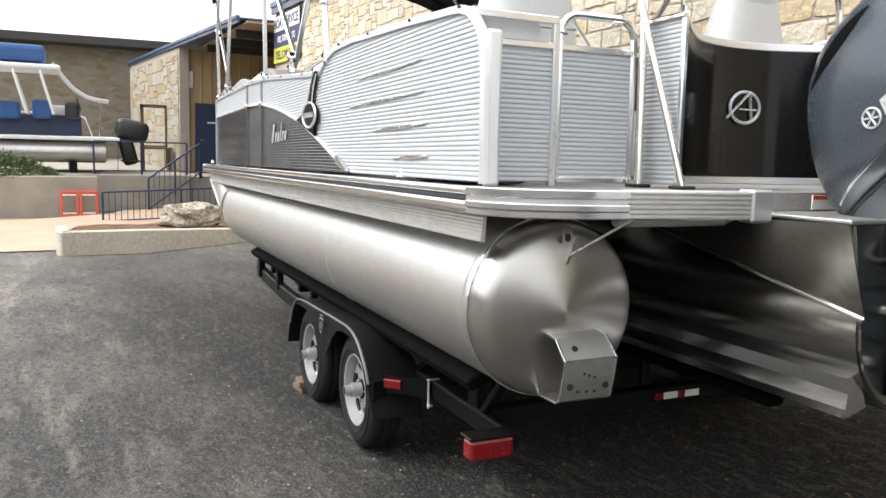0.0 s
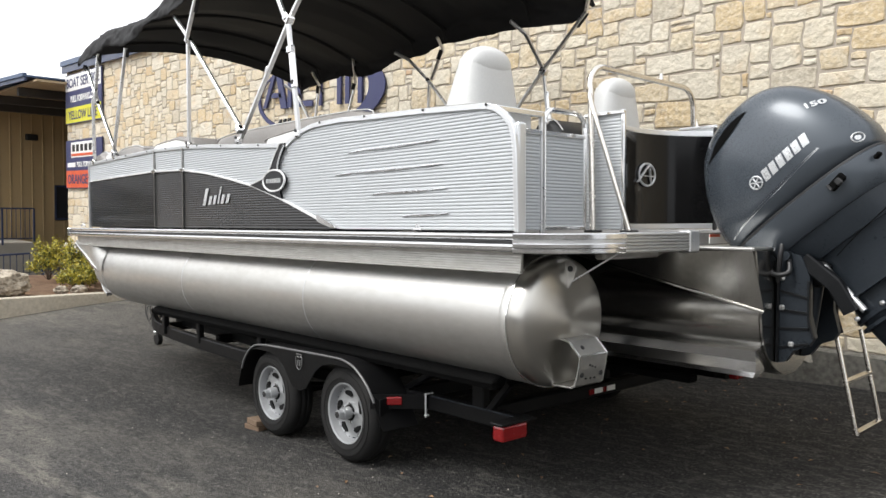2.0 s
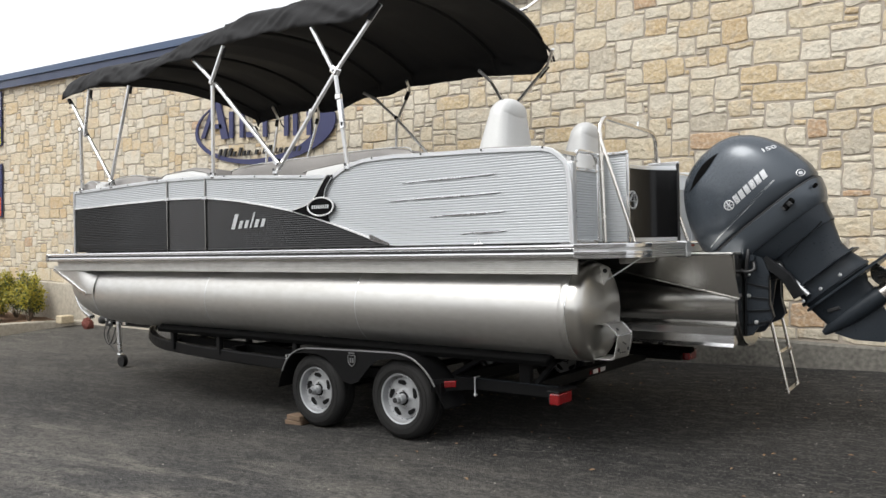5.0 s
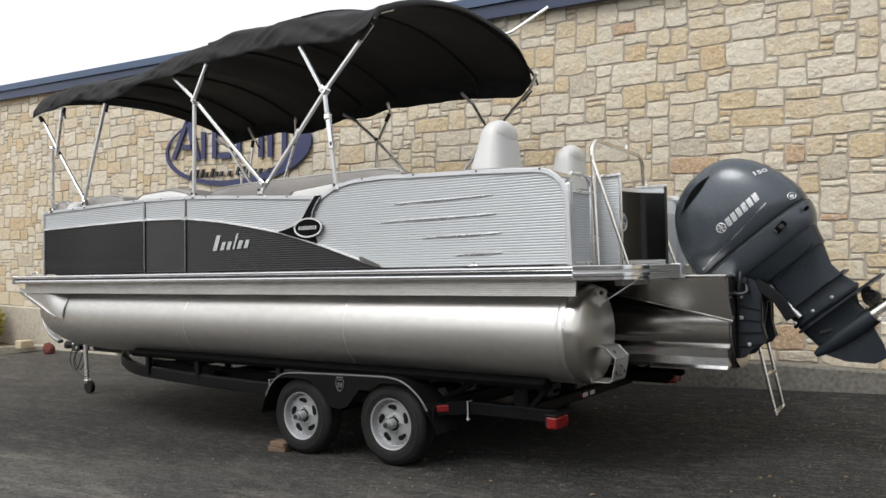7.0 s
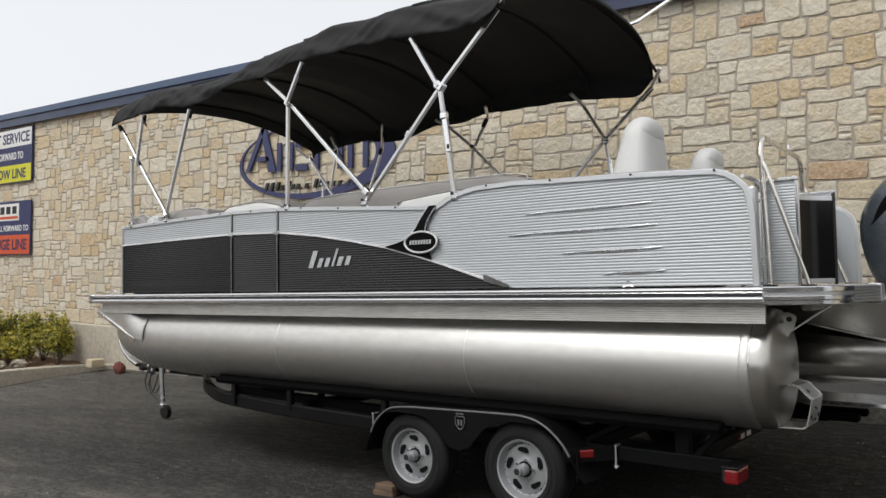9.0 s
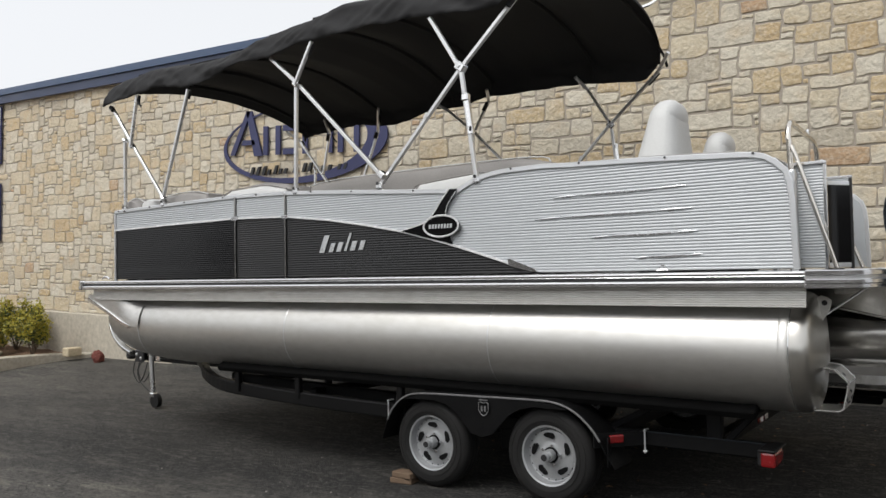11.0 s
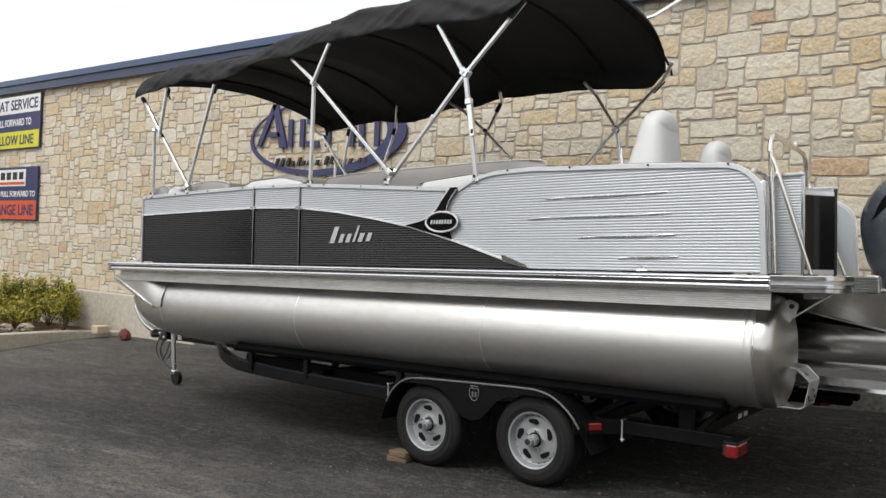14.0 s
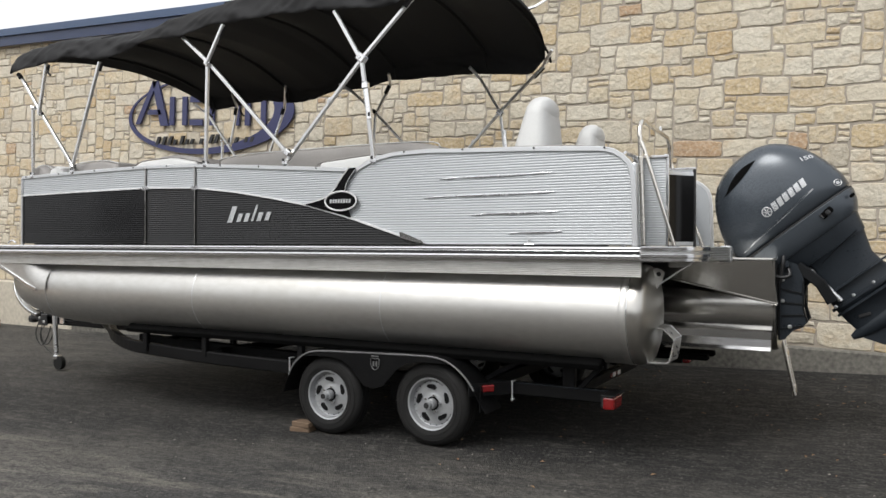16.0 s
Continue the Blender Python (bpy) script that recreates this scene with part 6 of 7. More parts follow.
    # air intake, decals
    for side in (-1, 1):
        vent, rows = bmesh.new(), []
        for i in range(17):
            t = i / 16
            u = -0.05 + 0.275 * t
            mid = 0.588 + 0.058 * t + 0.012 * math.sin(math.pi * t)
            w = 0.031 * math.sin(math.pi * min(1, t * 0.93 + 0.035)) ** 0.7
            rows.append([vent.verts.new((u + 0.02 * k, side * (cowl_side(u + 0.02 * k, mid + k * w) + 0.0035), mid + k * w)) for k in (-1, -0.5, 0, 0.5, 1)])
        for p_, q_ in zip(rows, rows[1:]):
            for j in range(4):
                vent.faces.new((p_[j], q_[j], q_[j + 1], p_[j + 1]))
        part("air_intake", vent, VENT, cowl, "black lens-shaped air intake", smooth=60)
    for i in range(6):
        u = 0.132 + 0.044 * i
        part("name_bar", on_cowl([(u, 0.302 + 0.003 * i), (u + 0.033, 0.303 + 0.003 * i), (u + 0.043, 0.357 + 0.003 * i), (u + 0.010, 0.356 + 0.003 * i)], 0.002, -1, 2), DECAL, cowl, "plain silver bar of the maker's name")
    ring_o = [(0.093 + 0.03 * math.cos(a), 0.328 + 0.03 * math.sin(a)) for a in [2 * math.pi * i / 24 for i in range(24)]]
    part("roundel", pipe([(u, -cowl_side(u, v) - 0.002, v) for u, v in ring_o], 0.004, 5, closed=True), DECAL, cowl)
    for k in range(3):
        a = math.pi * k / 3 + math.pi / 6
        part("roundel_spoke", pipe([(0.093 - 0.026 * math.cos(a), -cowl_side(0.093, 0.328) - 0.002, 0.328 - 0.026 * math.sin(a)), (0.093 + 0.026 * math.cos(a), -cowl_side(0.093, 0.328) - 0.002, 0.328 + 0.026 * math.sin(a))], 0.004, 5), DECAL, cowl)
    part("stripe", on_cowl([(-0.19, 0.21), (-0.05, 0.228), (0.15, 0.25), (0.395, 0.279), (0.40, 0.272), (0.15, 0.237), (-0.05, 0.218), (-0.19, 0.204)], 0.002), DECAL, cowl, "silver stripe")
    ring_e = [(0.532 + 0.021 * math.cos(a), 0.222 + 0.021 * math.sin(a)) for a in [2 * math.pi * i / 20 for i in range(20)]]
    part("round_emblem", pipe([(u, -cowl_side(u, v) - 0.0015, v) for u, v in ring_e], 0.0035, 5, closed=True), DECAL, cowl)
    part("emblem_core", on_cowl([(0.532 + 0.011 * math.cos(a), 0.222 + 0.011 * math.sin(a)) for a in [2 * math.pi * i / 12 for i in range(12)]], 0.002, -1, 1), DECAL, cowl)
    # the figure 150 near the top of the cowl
    num = letters("150", 0.07, 0.030, 0.004, 0.03)
    for v in num.verts:
        u, w = 0.458 + v.co.x, 0.462 + v.co.z - v.co.x * 0.30
        v.co = Vector((u, -cowl_side(u, w) + (v.co.y * 0.8) - 0.0005, w))
    part("power_figure", num, DECAL, cowl, "silver figure 150")
    # clamp bracket, tilt tube and hoses stay upright on the transom
    back = pose(2.115, 0, 1.27, 0, TILT_DEG, 0).inverted()
    for s in (-1, 1):
        cl = part("clamp_bracket", moved(slab([(2.05, 1.23), (2.09, 1.265), (2.16, 1.245), (2.20, 1.15), (2.20, 0.98), (2.225, 0.87), (2.20, 0.83), (2.13, 0.80), (2.09, 0.745), (2.05, 0.735)], s * 0.135 - 0.018, s * 0.135 + 0.018), back), MOTOR_DARK, motor, "dark cast clamp bracket")
        part("cast_rib", moved(bar([(2.20, s * 0.158, 1.13), (2.20, s * 0.158, 0.95), (2.225, s * 0.158, 0.865)], 0.012, 0.016), back), BRACKET, cl)
        part("cast_rib", moved(bar([(2.06, s * 0.158, 1.22), (2.055, s * 0.158, 0.74)], 0.012, 0.016), back), BRACKET, cl)
        for i in range(4):
            part("cast_rib", moved(bar([(2.06, s * 0.157, 1.08 - 0.09 * i), (2.20, s * 0.157, 1.05 - 0.07 * i)], 0.008, 0.012), back), BRACKET, cl)
        for x, z in ((2.075, 1.14), (2.075, 1.0), (2.12, 0.83)):
            part("bolt", moved(boxed((x, s * 0.158, z), (0.026, 0.016, 0.026), 0.006), back), ALU_PIPE, cl)
    part("swivel_bracket", moved(boxed((2.17, 0, 1.19), (0.18, 0.20, 0.14), 0.03, turn_y(30), 2), back), BRACKET, motor)
    part("tilt_tube", moved(pipe([(2.10, -0.185, 1.245), (2.10, 0.185, 1.245)], 0.021, 14), back), MOTOR_DARK, motor, smooth=50)
    part("trim_ram", moved(pipe([(2.15, -0.04, 0.85), (2.19, -0.04, 1.12)], 0.03, 14), back), MOTOR_DARK, motor, smooth=50)
    part("trim_rod", moved(pipe([(2.24, -0.10, 1.20), (2.42, -0.10, 1.01)], 0.016, 12), back), ALU_PIPE, motor, smooth=50)
    part("swivel_arm", moved(bar([(2.16, -0.12, 1.23), (2.30, -0.12, 1.12), (2.37, -0.11, 1.0)], 0.05, 0.07), back), BRACKET, motor)
    for pts in (((2.06, -0.10, 1.30), (2.02, -0.17, 1.23), (2.05, -0.20, 1.16), (2.12, -0.19, 1.17), (2.10, -0.15, 1.24)),
                ((2.0, -0.12, 1.28), (1.92, -0.1, 1.30), (1.82, -0.05, 1.31), (1.74, 0.0, 1.33)),
                ((2.08, -0.16, 1.33), (2.08, -0.19, 1.25), (2.06, -0.17, 1.12)),
                ((2.02, 0.0, 1.32), (1.9, 0.06, 1.305), (1.80, 0.1, 1.30), (1.70, 0.1, 1.36))):
        part("hose", moved(pipe(smooth_line(pts, 5), 0.012, 8), back), PLASTIC, motor, "black cable", smooth=60)


build_motor()

# ---- boards and painted mark on the stone wall ----
def board(z0, z1, bands, name, label):
    x0, x1, y = -15.33, -13.15, WALL_Y - 0.045
    ob = root(name, Matrix(), label, "sign")
    part("sign_board", boxed(((x0 + x1) / 2, y + 0.012, (z0 + z1) / 2), (x1 - x0, 0.03, z1 - z0), 0.004), NAVY_SIGN, ob)
    for lo, hi, mtl in bands:
        part("band", boxed(((x0 + x1) / 2, y - 0.004, (lo + hi) / 2), (x1 - x0 - 0.05, 0.006, hi - lo), 0), mtl, ob)
    return ob, x0, x1, y


def words_on(ob, body, x, z, w, h, y, mtl, bold=0.02):
    part("lettering", moved(letters(body, w, h, 0.004, bold), Matrix.Translation((x, y, z))), mtl, ob)


s1, x0, x1, y = board(3.17, 4.27, ((3.90, 4.25, WHITE_PAINT), (3.19, 3.53, YELLOW_SIGN)), "service_sign", "navy, white and yellow boat service sign on the stone wall")
words_on(s1, "BOAT SERVICE", x0 + 0.10, 3.965, 1.98, 0.22, y - 0.008, NAVY_SIGN)
words_on(s1, "PULL FORWARD TO", x0 + 0.35, 3.64, 1.48, 0.15, y - 0.004, WHITE_PAINT)
words_on(s1, "YELLOW LINE", x0 + 0.2, 3.255, 1.75, 0.20, y - 0.008, NAVY_SIGN)
s2, x0, x1, y = board(1.72, 2.80, ((1.74, 2.12, ORANGE_SIGN),), "drop_off_sign", "navy and orange drop-off sign on the stone wall")
part("white_plate", boxed((x0 + 1.03, y - 0.006, 2.58), (1.36, 0.012, 0.34), 0.003), WHITE_PAINT, s2, "white plate with a black and red mark")
for i in range(5):
    part("name_bar", boxed((x0 + 0.52 + 0.255 * i, y - 0.014, 2.62), (0.17, 0.006, 0.15)), PLASTIC, s2)
part("name_bar", boxed((x0 + 1.03, y - 0.014, 2.47), (1.3, 0.006, 0.055)), ORANGE_SIGN, s2)
part("word_bar", boxed((x0 + 0.36, y - 0.006, 2.25), (0.5, 0.006, 0.10)), WHITE_PAINT, s2)
words_on(s2, "PULL FORWARD TO", x0 + 0.70, 2.195, 1.4, 0.12, y - 0.004, WHITE_PAINT)
words_on(s2, "ORANGE LINE", x0 + 0.12, 1.82, 1.93, 0.22, y - 0.008, NAVY_SIGN)


def wall_mark():
    """The dealer's mark: a navy oval with a thick crescent, and plain bars in place of its lettering."""
    y = WALL_Y - 0.035
    ob = root("wall_mark", Matrix(), "navy oval dealer mark with plain bars on the stone wall", "sign")
    cx, cz, a, b = -5.41, 2.985, 1.50, 0.545
    n = 64
    outer = [(cx + a * math.cos(2 * math.pi * i / n), cz + b * math.sin(2 * math.pi * i / n)) for i in range(n)]
    inner = [(cx - 0.13 + (a - 0.19) * math.cos(2 * math.pi * i / n), cz + 0.02 + (b - 0.06) * math.sin(2 * math.pi * i / n)) for i in range(n)]
    bm = bmesh.new()
    rows = []
    for (ox, oz), (ix, iz) in zip(outer, inner):
        rows.append([bm.verts.new((ox, y, oz)), bm.verts.new((ix, y, iz)), bm.verts.new((ix, y + 0.02, iz)), bm.verts.new((ox, y + 0.02, oz))])
    for i in range(n):
        p, q = rows[i], rows[(i + 1) % n]
        for j in range(4):
            bm.faces.new((p[j], p[(j + 1) % 4], q[(j + 1) % 4], q[j]))
    part("oval", bm, NAVY_SIGN, ob)
    w = 0.085
    strokes = []
    strokes.append([(-6.76, 2.88), (-6.67, 2.88), (-6.34, 3.50), (-6.43, 3.50)])
    strokes.append([(-6.27, 2.86), (-6.11, 2.86), (-6.33, 3.50), (-6.44, 3.50)])
    for x in (-6.09, -5.85, -5.345, -4.90, -4.72, -4.45):
        strokes.append([(x, 2.87), (x + w, 2.87), (x + w, 3.27), (x, 3.27)])
    strokes.append([(-5.71, 2.87), (-5.47, 2.87), (-5.47, 2.95), (-5.71, 2.95)])
    strokes.append([(-5.71, 3.19), (-5.47, 3.19), (-5.47, 3.27), (-5.71, 3.27)])
    strokes.append([(-6.53, 3.02), (-6.24, 3.02), (-6.28, 3.09), (-6.50, 3.09)])
    for st in strokes:
        st = [(a_, b_ - 0.04 * (a_ + 6.3)) for a_, b_ in st]
        part("bar", slab(st, y - 0.008, y + 0.02), NAVY_SIGN, ob)
    rng = random.Random(5)
    x = -6.36
    while x < -4.62:
        hgt = rng.choice((0.07, 0.07, 0.12))
        part("small_bar", slab([(x, 2.585), (x + 0.05, 2.585), (x + 0.05 + hgt * 0.4, 2.585 + hgt), (x + hgt * 0.4, 2.585 + hgt)], y - 0.006, y + 0.02), PLASTIC, ob)
        x += rng.choice((0.10, 0.12, 0.12, 0.17))


wall_mark()

# ---- planting bed at the bow end ----
SIDING = mat("tan_metal_siding", (0.40, 0.29, 0.15), 0.55, 0.0, (0.34, 0.245, 0.125), 1.2, 30, 0.6)
ROCK = mat("pitted_limestone", (0.55, 0.49, 0.40), 0.9, 0.0, (0.14, 0.115, 0.085), 5, 22, 1.0, 1.0, 14)
DIRT = mat("red_brown_dirt", (0.46, 0.34, 0.25), 0.95, 0.0, (0.36, 0.26, 0.19), 1.5, 40, 0.8, 0.5)
LEAF_Y = mat("yellow_green_leaf", (0.50, 0.41, 0.04), 0.45, 0.0, (0.20, 0.21, 0.035), 9, 40, 0.9)
LEAF_G = mat("dark_green_leaf", (0.055, 0.085, 0.03), 0.5, 0.0, (0.10, 0.13, 0.04), 9, 40, 0.9)
BARK = mat("grey_brown_bark", (0.14, 0.10, 0.07), 0.9, 0.0, (0.08, 0.06, 0.04), 8, 60, 0.8, 0.5)
BARRIER = mat("red_orange_plastic", (0.65, 0.085, 0.05), 0.5, 0.0, (0.55, 0.07, 0.04), 5, 60, 0.5)
DARK_ROOF = mat("dark_brown_roof", (0.035, 0.032, 0.03), 0.7, 0.0, (0.05, 0.045, 0.04), 1.5, 30, 0.7)
BLUE_CLOTH = mat("blue_canvas", (0.03, 0.09, 0.25), 0.7, 0.0, (0.04, 0.11, 0.28), 4, 80, 0.5, 0.1)
DARK_GLASS = mat("dark_window", (0.02, 0.022, 0.025), 0.08, 0.0, (0.03, 0.032, 0.035), 2, 20, 0.4)

KERB = [(-10.9, -1.34), (-10.05, -1.30), (-10.02, -1.0), (-10.1, 0.2), (-10.25, 1.4), (-10.35, 2.4), (-10.25, 3.0), (-10.0, 3.36)]


def bed():
    line = smooth_line([(a, b, 0) for a, b in KERB], 5)
    bm = bmesh.new()
    rows = []
    for i, p in enumerate(line):
        d = (line[min(i + 1, len(line) - 1)] - line[max(i - 1, 0)]).normalized()
        nrm = Vector((d.y, -d.x, 0))
        top = -0.10 - 0.02 * max(0, p.y)
        g = lot_height(p.x, p.y) - 0.08
        q = p - nrm * 0.16
        rows.append([bm.verts.new(v) for v in ((p.x, p.y, g), (p.x, p.y, top - 0.015), (p.x - nrm.x * 0.015, p.y - nrm.y * 0.015, top), (q.x, q.y, top), (q.x, q.y, g))])
    for a, b in zip(rows, rows[1:]):
        for j in range(4):
            bm.faces.new((a[j], a[j + 1], b[j + 1], b[j]))
    bm.faces.new(rows[0])
    bm.faces.new(rows[-1][::-1])
    thing("kerb", bm, PLINTH, "weathered concrete kerb round the planting bed", "kerb", kind="structure")
    # mulch, a little uneven
    bm = bmesh.new()
    grid = []
    for i in range(40):
        y = -1.27 + 4.7 * i / 39
        x_edge = next((a.x + (b.x - a.x) * (y - a.y) / (b.y - a.y) for a, b in zip(line[6:], line[7:]) if a.y <= y <= b.y and b.y > a.y), -10.1) - 0.1
        grid.append([bm.verts.new((x_edge - (1.5 + 3.7 * min(1, max(0, (y - 0.8) / 1.2))) * j / 30, y + 0.35 * j / 30, -0.15 - 0.02 * max(0, y) + 0.035 * noise.noise((x_edge * 3 - j, y * 3, 0)) - 0.6 * max(0, (j - 25) / 5))) for j in range(31)])
    for a, b in zip(grid, grid[1:]):
        for j in range(30):
            bm.faces.new((a[j], b[j], b[j + 1], a[j + 1]))
    bm2 = bmesh.ops.solidify(bm, geom=bm.faces[:], thickness=0.5)
    thing("planting_bed", bm, MULCH, "red-brown mulch in the planting bed", "mulch", kind="structure", smooth=40)


bed()


def boulder(name, c, size, seed, label, mtl=ROCK):
    bm = bmesh.new()
    bmesh.ops.create_icosphere(bm, subdivisions=4, radius=1)
    for v in bm.verts:
        p = v.co.copy()
        r = 1 + 0.28 * noise.noise(p * 1.6 + Vector((seed, 0, 0))) + 0.16 * noise.noise(p * 4 + Vector((0, seed, 0))) - 0.12 * abs(noise.noise(p * 7 + Vector((seed, seed, 0))))
        v.co = Vector((p.x * r * size[0], p.y * r * size[1], max(-0.75, p.z * r) * size[2]))
    return thing(name, bm, mtl, label, "rock", Matrix.Translation(c), smooth=25)


boulder("boulder", (-10.95, 0.88, 0.02), (0.30, 0.55, 0.25), 3.0, "pitted pale limestone boulder in the planting bed")
boulder("stone", (-10.75, 2.15, -0.12), (0.10, 0.14, 0.09), 8.0, "small grey stone among the shrubs")
boulder("stone", (-10.9, 1.9, -0.12), (0.10, 0.12, 0.08), 12.0, "small grey stone among the shrubs")
thing("loose_block", boxed((-10.05, 3.06, -0.12), (0.18, 0.24, 0.14), 0.015), mat("buff_block", (0.62, 0.52, 0.36), 0.85, 0, None, 4, 40, 0.7, 0.3), "buff stone block lying by the wall", "stone block")
boulder("red_stone", (-9.42, 3.12, -0.17), (0.085, 0.10, 0.11), 21.0, "dull red stone on the asphalt by the wall", mat("red_stone", (0.2, 0.06, 0.045), 0.85, 0, None, 5, 40, 0.7, 0.4))


def shrub(c, rx, ry, rz, n, seed, mix, label):
    """Stems and a crown of single bent leaves, uneven in outline."""
    rng = random.Random(seed)
    ob = root("shrub", Matrix.Translation(c), label, "shrub", "shrubs in the bed")
    stems = bmesh.new()
    tips = []
    for k in range(26):
        a, t = rng.uniform(0, 2 * math.pi), rng.uniform(0.35, 1.0)
        tip = Vector((rx * t * math.cos(a) * 0.9, ry * t * math.sin(a) * 0.9, rz * rng.uniform(0.75, 1.75) * (1.15 - 0.45 * t)))
        mid = tip * 0.5 + Vector((rng.uniform(-0.04, 0.04), rng.uniform(-0.04, 0.04), 0.05))
        pipe([(0.02 * math.cos(a), 0.02 * math.sin(a), 0), mid, tip], 0.005, 5, stems)
        tips.append((mid, tip))
    part("stem", stems, BARK, ob)
    for mtl, share in ((LEAF_Y, mix), (LEAF_G, 1 - mix)):
        verts, faces = [], []
        for _ in range(int(n * share)):
            mid, tip = rng.choice(tips)
            t = rng.random() ** 0.6
            p = mid.lerp(tip, t * 1.06) + Vector((rng.gauss(0, 0.045), rng.gauss(0, 0.045), rng.gauss(0, 0.045)))
            if mtl is LEAF_G:
                p = Vector((p.x * 0.86, p.y * 0.86, p.z * 0.9))
            d = Vector((rng.gauss(0, 1), rng.gauss(0, 1), rng.gauss(0.4, 0.8))).normalized()
            s = d.cross(Vector((rng.gauss(0, 1), rng.gauss(0, 1), rng.gauss(0, 1)))).normalized()
            up = d.cross(s)
            ln, w = rng.uniform(0.035, 0.065), rng.uniform(0.011, 0.02)
            i = len(verts)
            verts += [p, p + d * ln * 0.5 + s * w + up * 0.006, p + d * ln, p + d * ln * 0.5 - s * w + up * 0.006]
            faces += [(i, i + 1, i + 2), (i, i + 2, i + 3)]
        me = bpy.data.meshes.new("foliage")
        me.from_pydata([tuple(v) for v in verts], [], faces)
        me.materials.append(mtl)
        o = new("foliage", me)
        o.parent = ob
        tagged(o, kind="stuff")
    return ob


shrub((-12.3, 2.75, -0.18), 0.55, 0.5, 0.55, 4200, 1, 0.62, "yellow-green leafy shrub beside the stone wall")
shrub((-11.5, 2.35, -0.18), 0.42, 0.40, 0.30, 2600, 2, 0.72, "low yellow-green leafy shrub beside the stone wall")
shrub((-11.55, 2.95, -0.18), 0.50, 0.40, 0.55, 4000, 3, 0.6, "dense green and yellow shrub beside the stone wall")
shrub((-10.62, 2.72, -0.19), 0.33, 0.32, 0.50, 3400, 4, 0.68, "upright green and yellow shrub beside the stone wall")
shrub((-13.2, 2.4, -0.15), 0.5, 0.45, 0.5, 2600, 5, 0.7, "yellow-green leafy shrub beside the stone wall")


# ---- the service bay and porch beyond the stone wall ----
def far_side():
    w = root("wall_siding", Matrix(), "tan ribbed metal siding wall of the service bay", "wall", kind="structure")
    part("sheet", boxed((-22.1, 6.1, 1.62), (0.2, 7.9, 4.84)), SIDING, w)
    y = 2.25
    while y < 9.8:
        if not 2.62 < y < 3.62:
            part("rib", boxed((-21.985, y, 1.68), (0.03, 0.05, 4.70), 0.008), SIDING, w)
        else:
            part("rib", boxed((-21.985, y, 3.22), (0.03, 0.05, 1.62), 0.008), SIDING, w)
        y += 0.30
    thing("wall_bay_back", boxed((-18.7, 10.1, 1.62), (7.0, 0.2, 4.84)), SIDING, "tan metal wall at the back of the bay", "wall", kind="structure")
    thing("wall_return", boxed((-15.25, 6.9, 2.0), (0.3, 6.5, 4.9)), MORTAR, "plain plastered side wall of the bay", "wall", kind="structure")
    thing("ceiling_bay", boxed((-18.7, 6.4, 4.10), (7.0, 7.2, 0.05)), mat("tan_soffit", (0.42, 0.32, 0.2), 0.7, 0, None, 2, 30, 0.5), "tan soffit over the bay", "ceiling", kind="structure")
    for x in (-20.6, -18.6, -16.6):
        thing("ceiling_beam", boxed((x, 6.3, 3.97), (0.14, 7.0, 0.20), 0.01), DARK_ROOF, "dark steel roof beam over the bay", "beam")
    d = root("door_1", Matrix(), "closed navy metal door in the siding", "door", kind="structure")
    part("door_leaf", boxed((-21.97, 3.13, 1.33), (0.05, 0.84, 2.05), 0.005), NAVY, d)
    part("door_frame", merge(boxed((-21.96, 2.68, 1.34), (0.08, 0.06, 2.12), 0.004), boxed((-21.96, 3.58, 1.34), (0.08, 0.06, 2.12), 0.004), boxed((-21.96, 3.13, 2.38), (0.08, 0.96, 0.06), 0.004)), NAVY, d)
    part("door_handle", merge(boxed((-21.92, 2.80, 1.28), (0.06, 0.03, 0.03), 0.006), boxed((-21.89, 2.84, 1.28), (0.02, 0.12, 0.025), 0.006)), ALU_BRIGHT, d)
    part("word_bar", boxed((-21.94, 3.14, 1.82), (0.006, 0.26, 0.05)), WHITE_PAINT, d)
    thing("wall_lamp", boxed((-21.93, 4.62, 3.3), (0.14, 0.34, 0.18), 0.03, None, 2), PLASTIC, "dark boxy wall lamp on the siding", "wall lamp")
    thing("notice_plate", boxed((-21.93, 2.46, 3.12), (0.03, 0.26, 0.5), 0.004), WHITE_PAINT, "white notice plate with a dark head on the siding", "sign")
    wnd = root("window_1", Matrix(), "small dark window in the siding", "window", kind="structure")
    part("window_frame", merge(boxed((-21.96, 5.28, 1.35), (0.06, 0.05, 1.0)), boxed((-21.96, 5.92, 1.35), (0.06, 0.05, 1.0)), boxed((-21.96, 5.6, 1.86), (0.06, 0.69, 0.05)), boxed((-21.96, 5.6, 0.84), (0.06, 0.69, 0.05))), NAVY, wnd)
    part("pane", boxed((-21.97, 5.6, 1.35), (0.02, 0.6, 0.98)), DARK_GLASS, wnd)
    # stone return wall beyond, the landing and the long platform
    global pier
    pier = thing("wall_pier", boxed((-26.1, 1.98, 1.5), (8.6, 0.28, 5.1), 0, turn_z(4.5)), MORTAR, "cream stone wall beyond the bay", "wall", kind="structure")
    thing("platform", boxed((-26.4, -4.9, -0.30), (13.2, 14.1, 1.16), 0.02), CONCRETE, "buff concrete platform with a display boat", "platform", kind="structure")
    thing("landing", boxed((-21.0, 3.15, -0.25), (2.0, 1.95, 1.0), 0.02), CONCRETE, "concrete landing below the navy door", "landing", kind="structure")
    thing("retaining_wall", boxed((-18.1, -4.2, -0.25), (0.26, 7.7, 1.16), 0.02), CONCRETE, "buff concrete retaining wall", "wall", kind="structure")
    bm = bmesh.new()
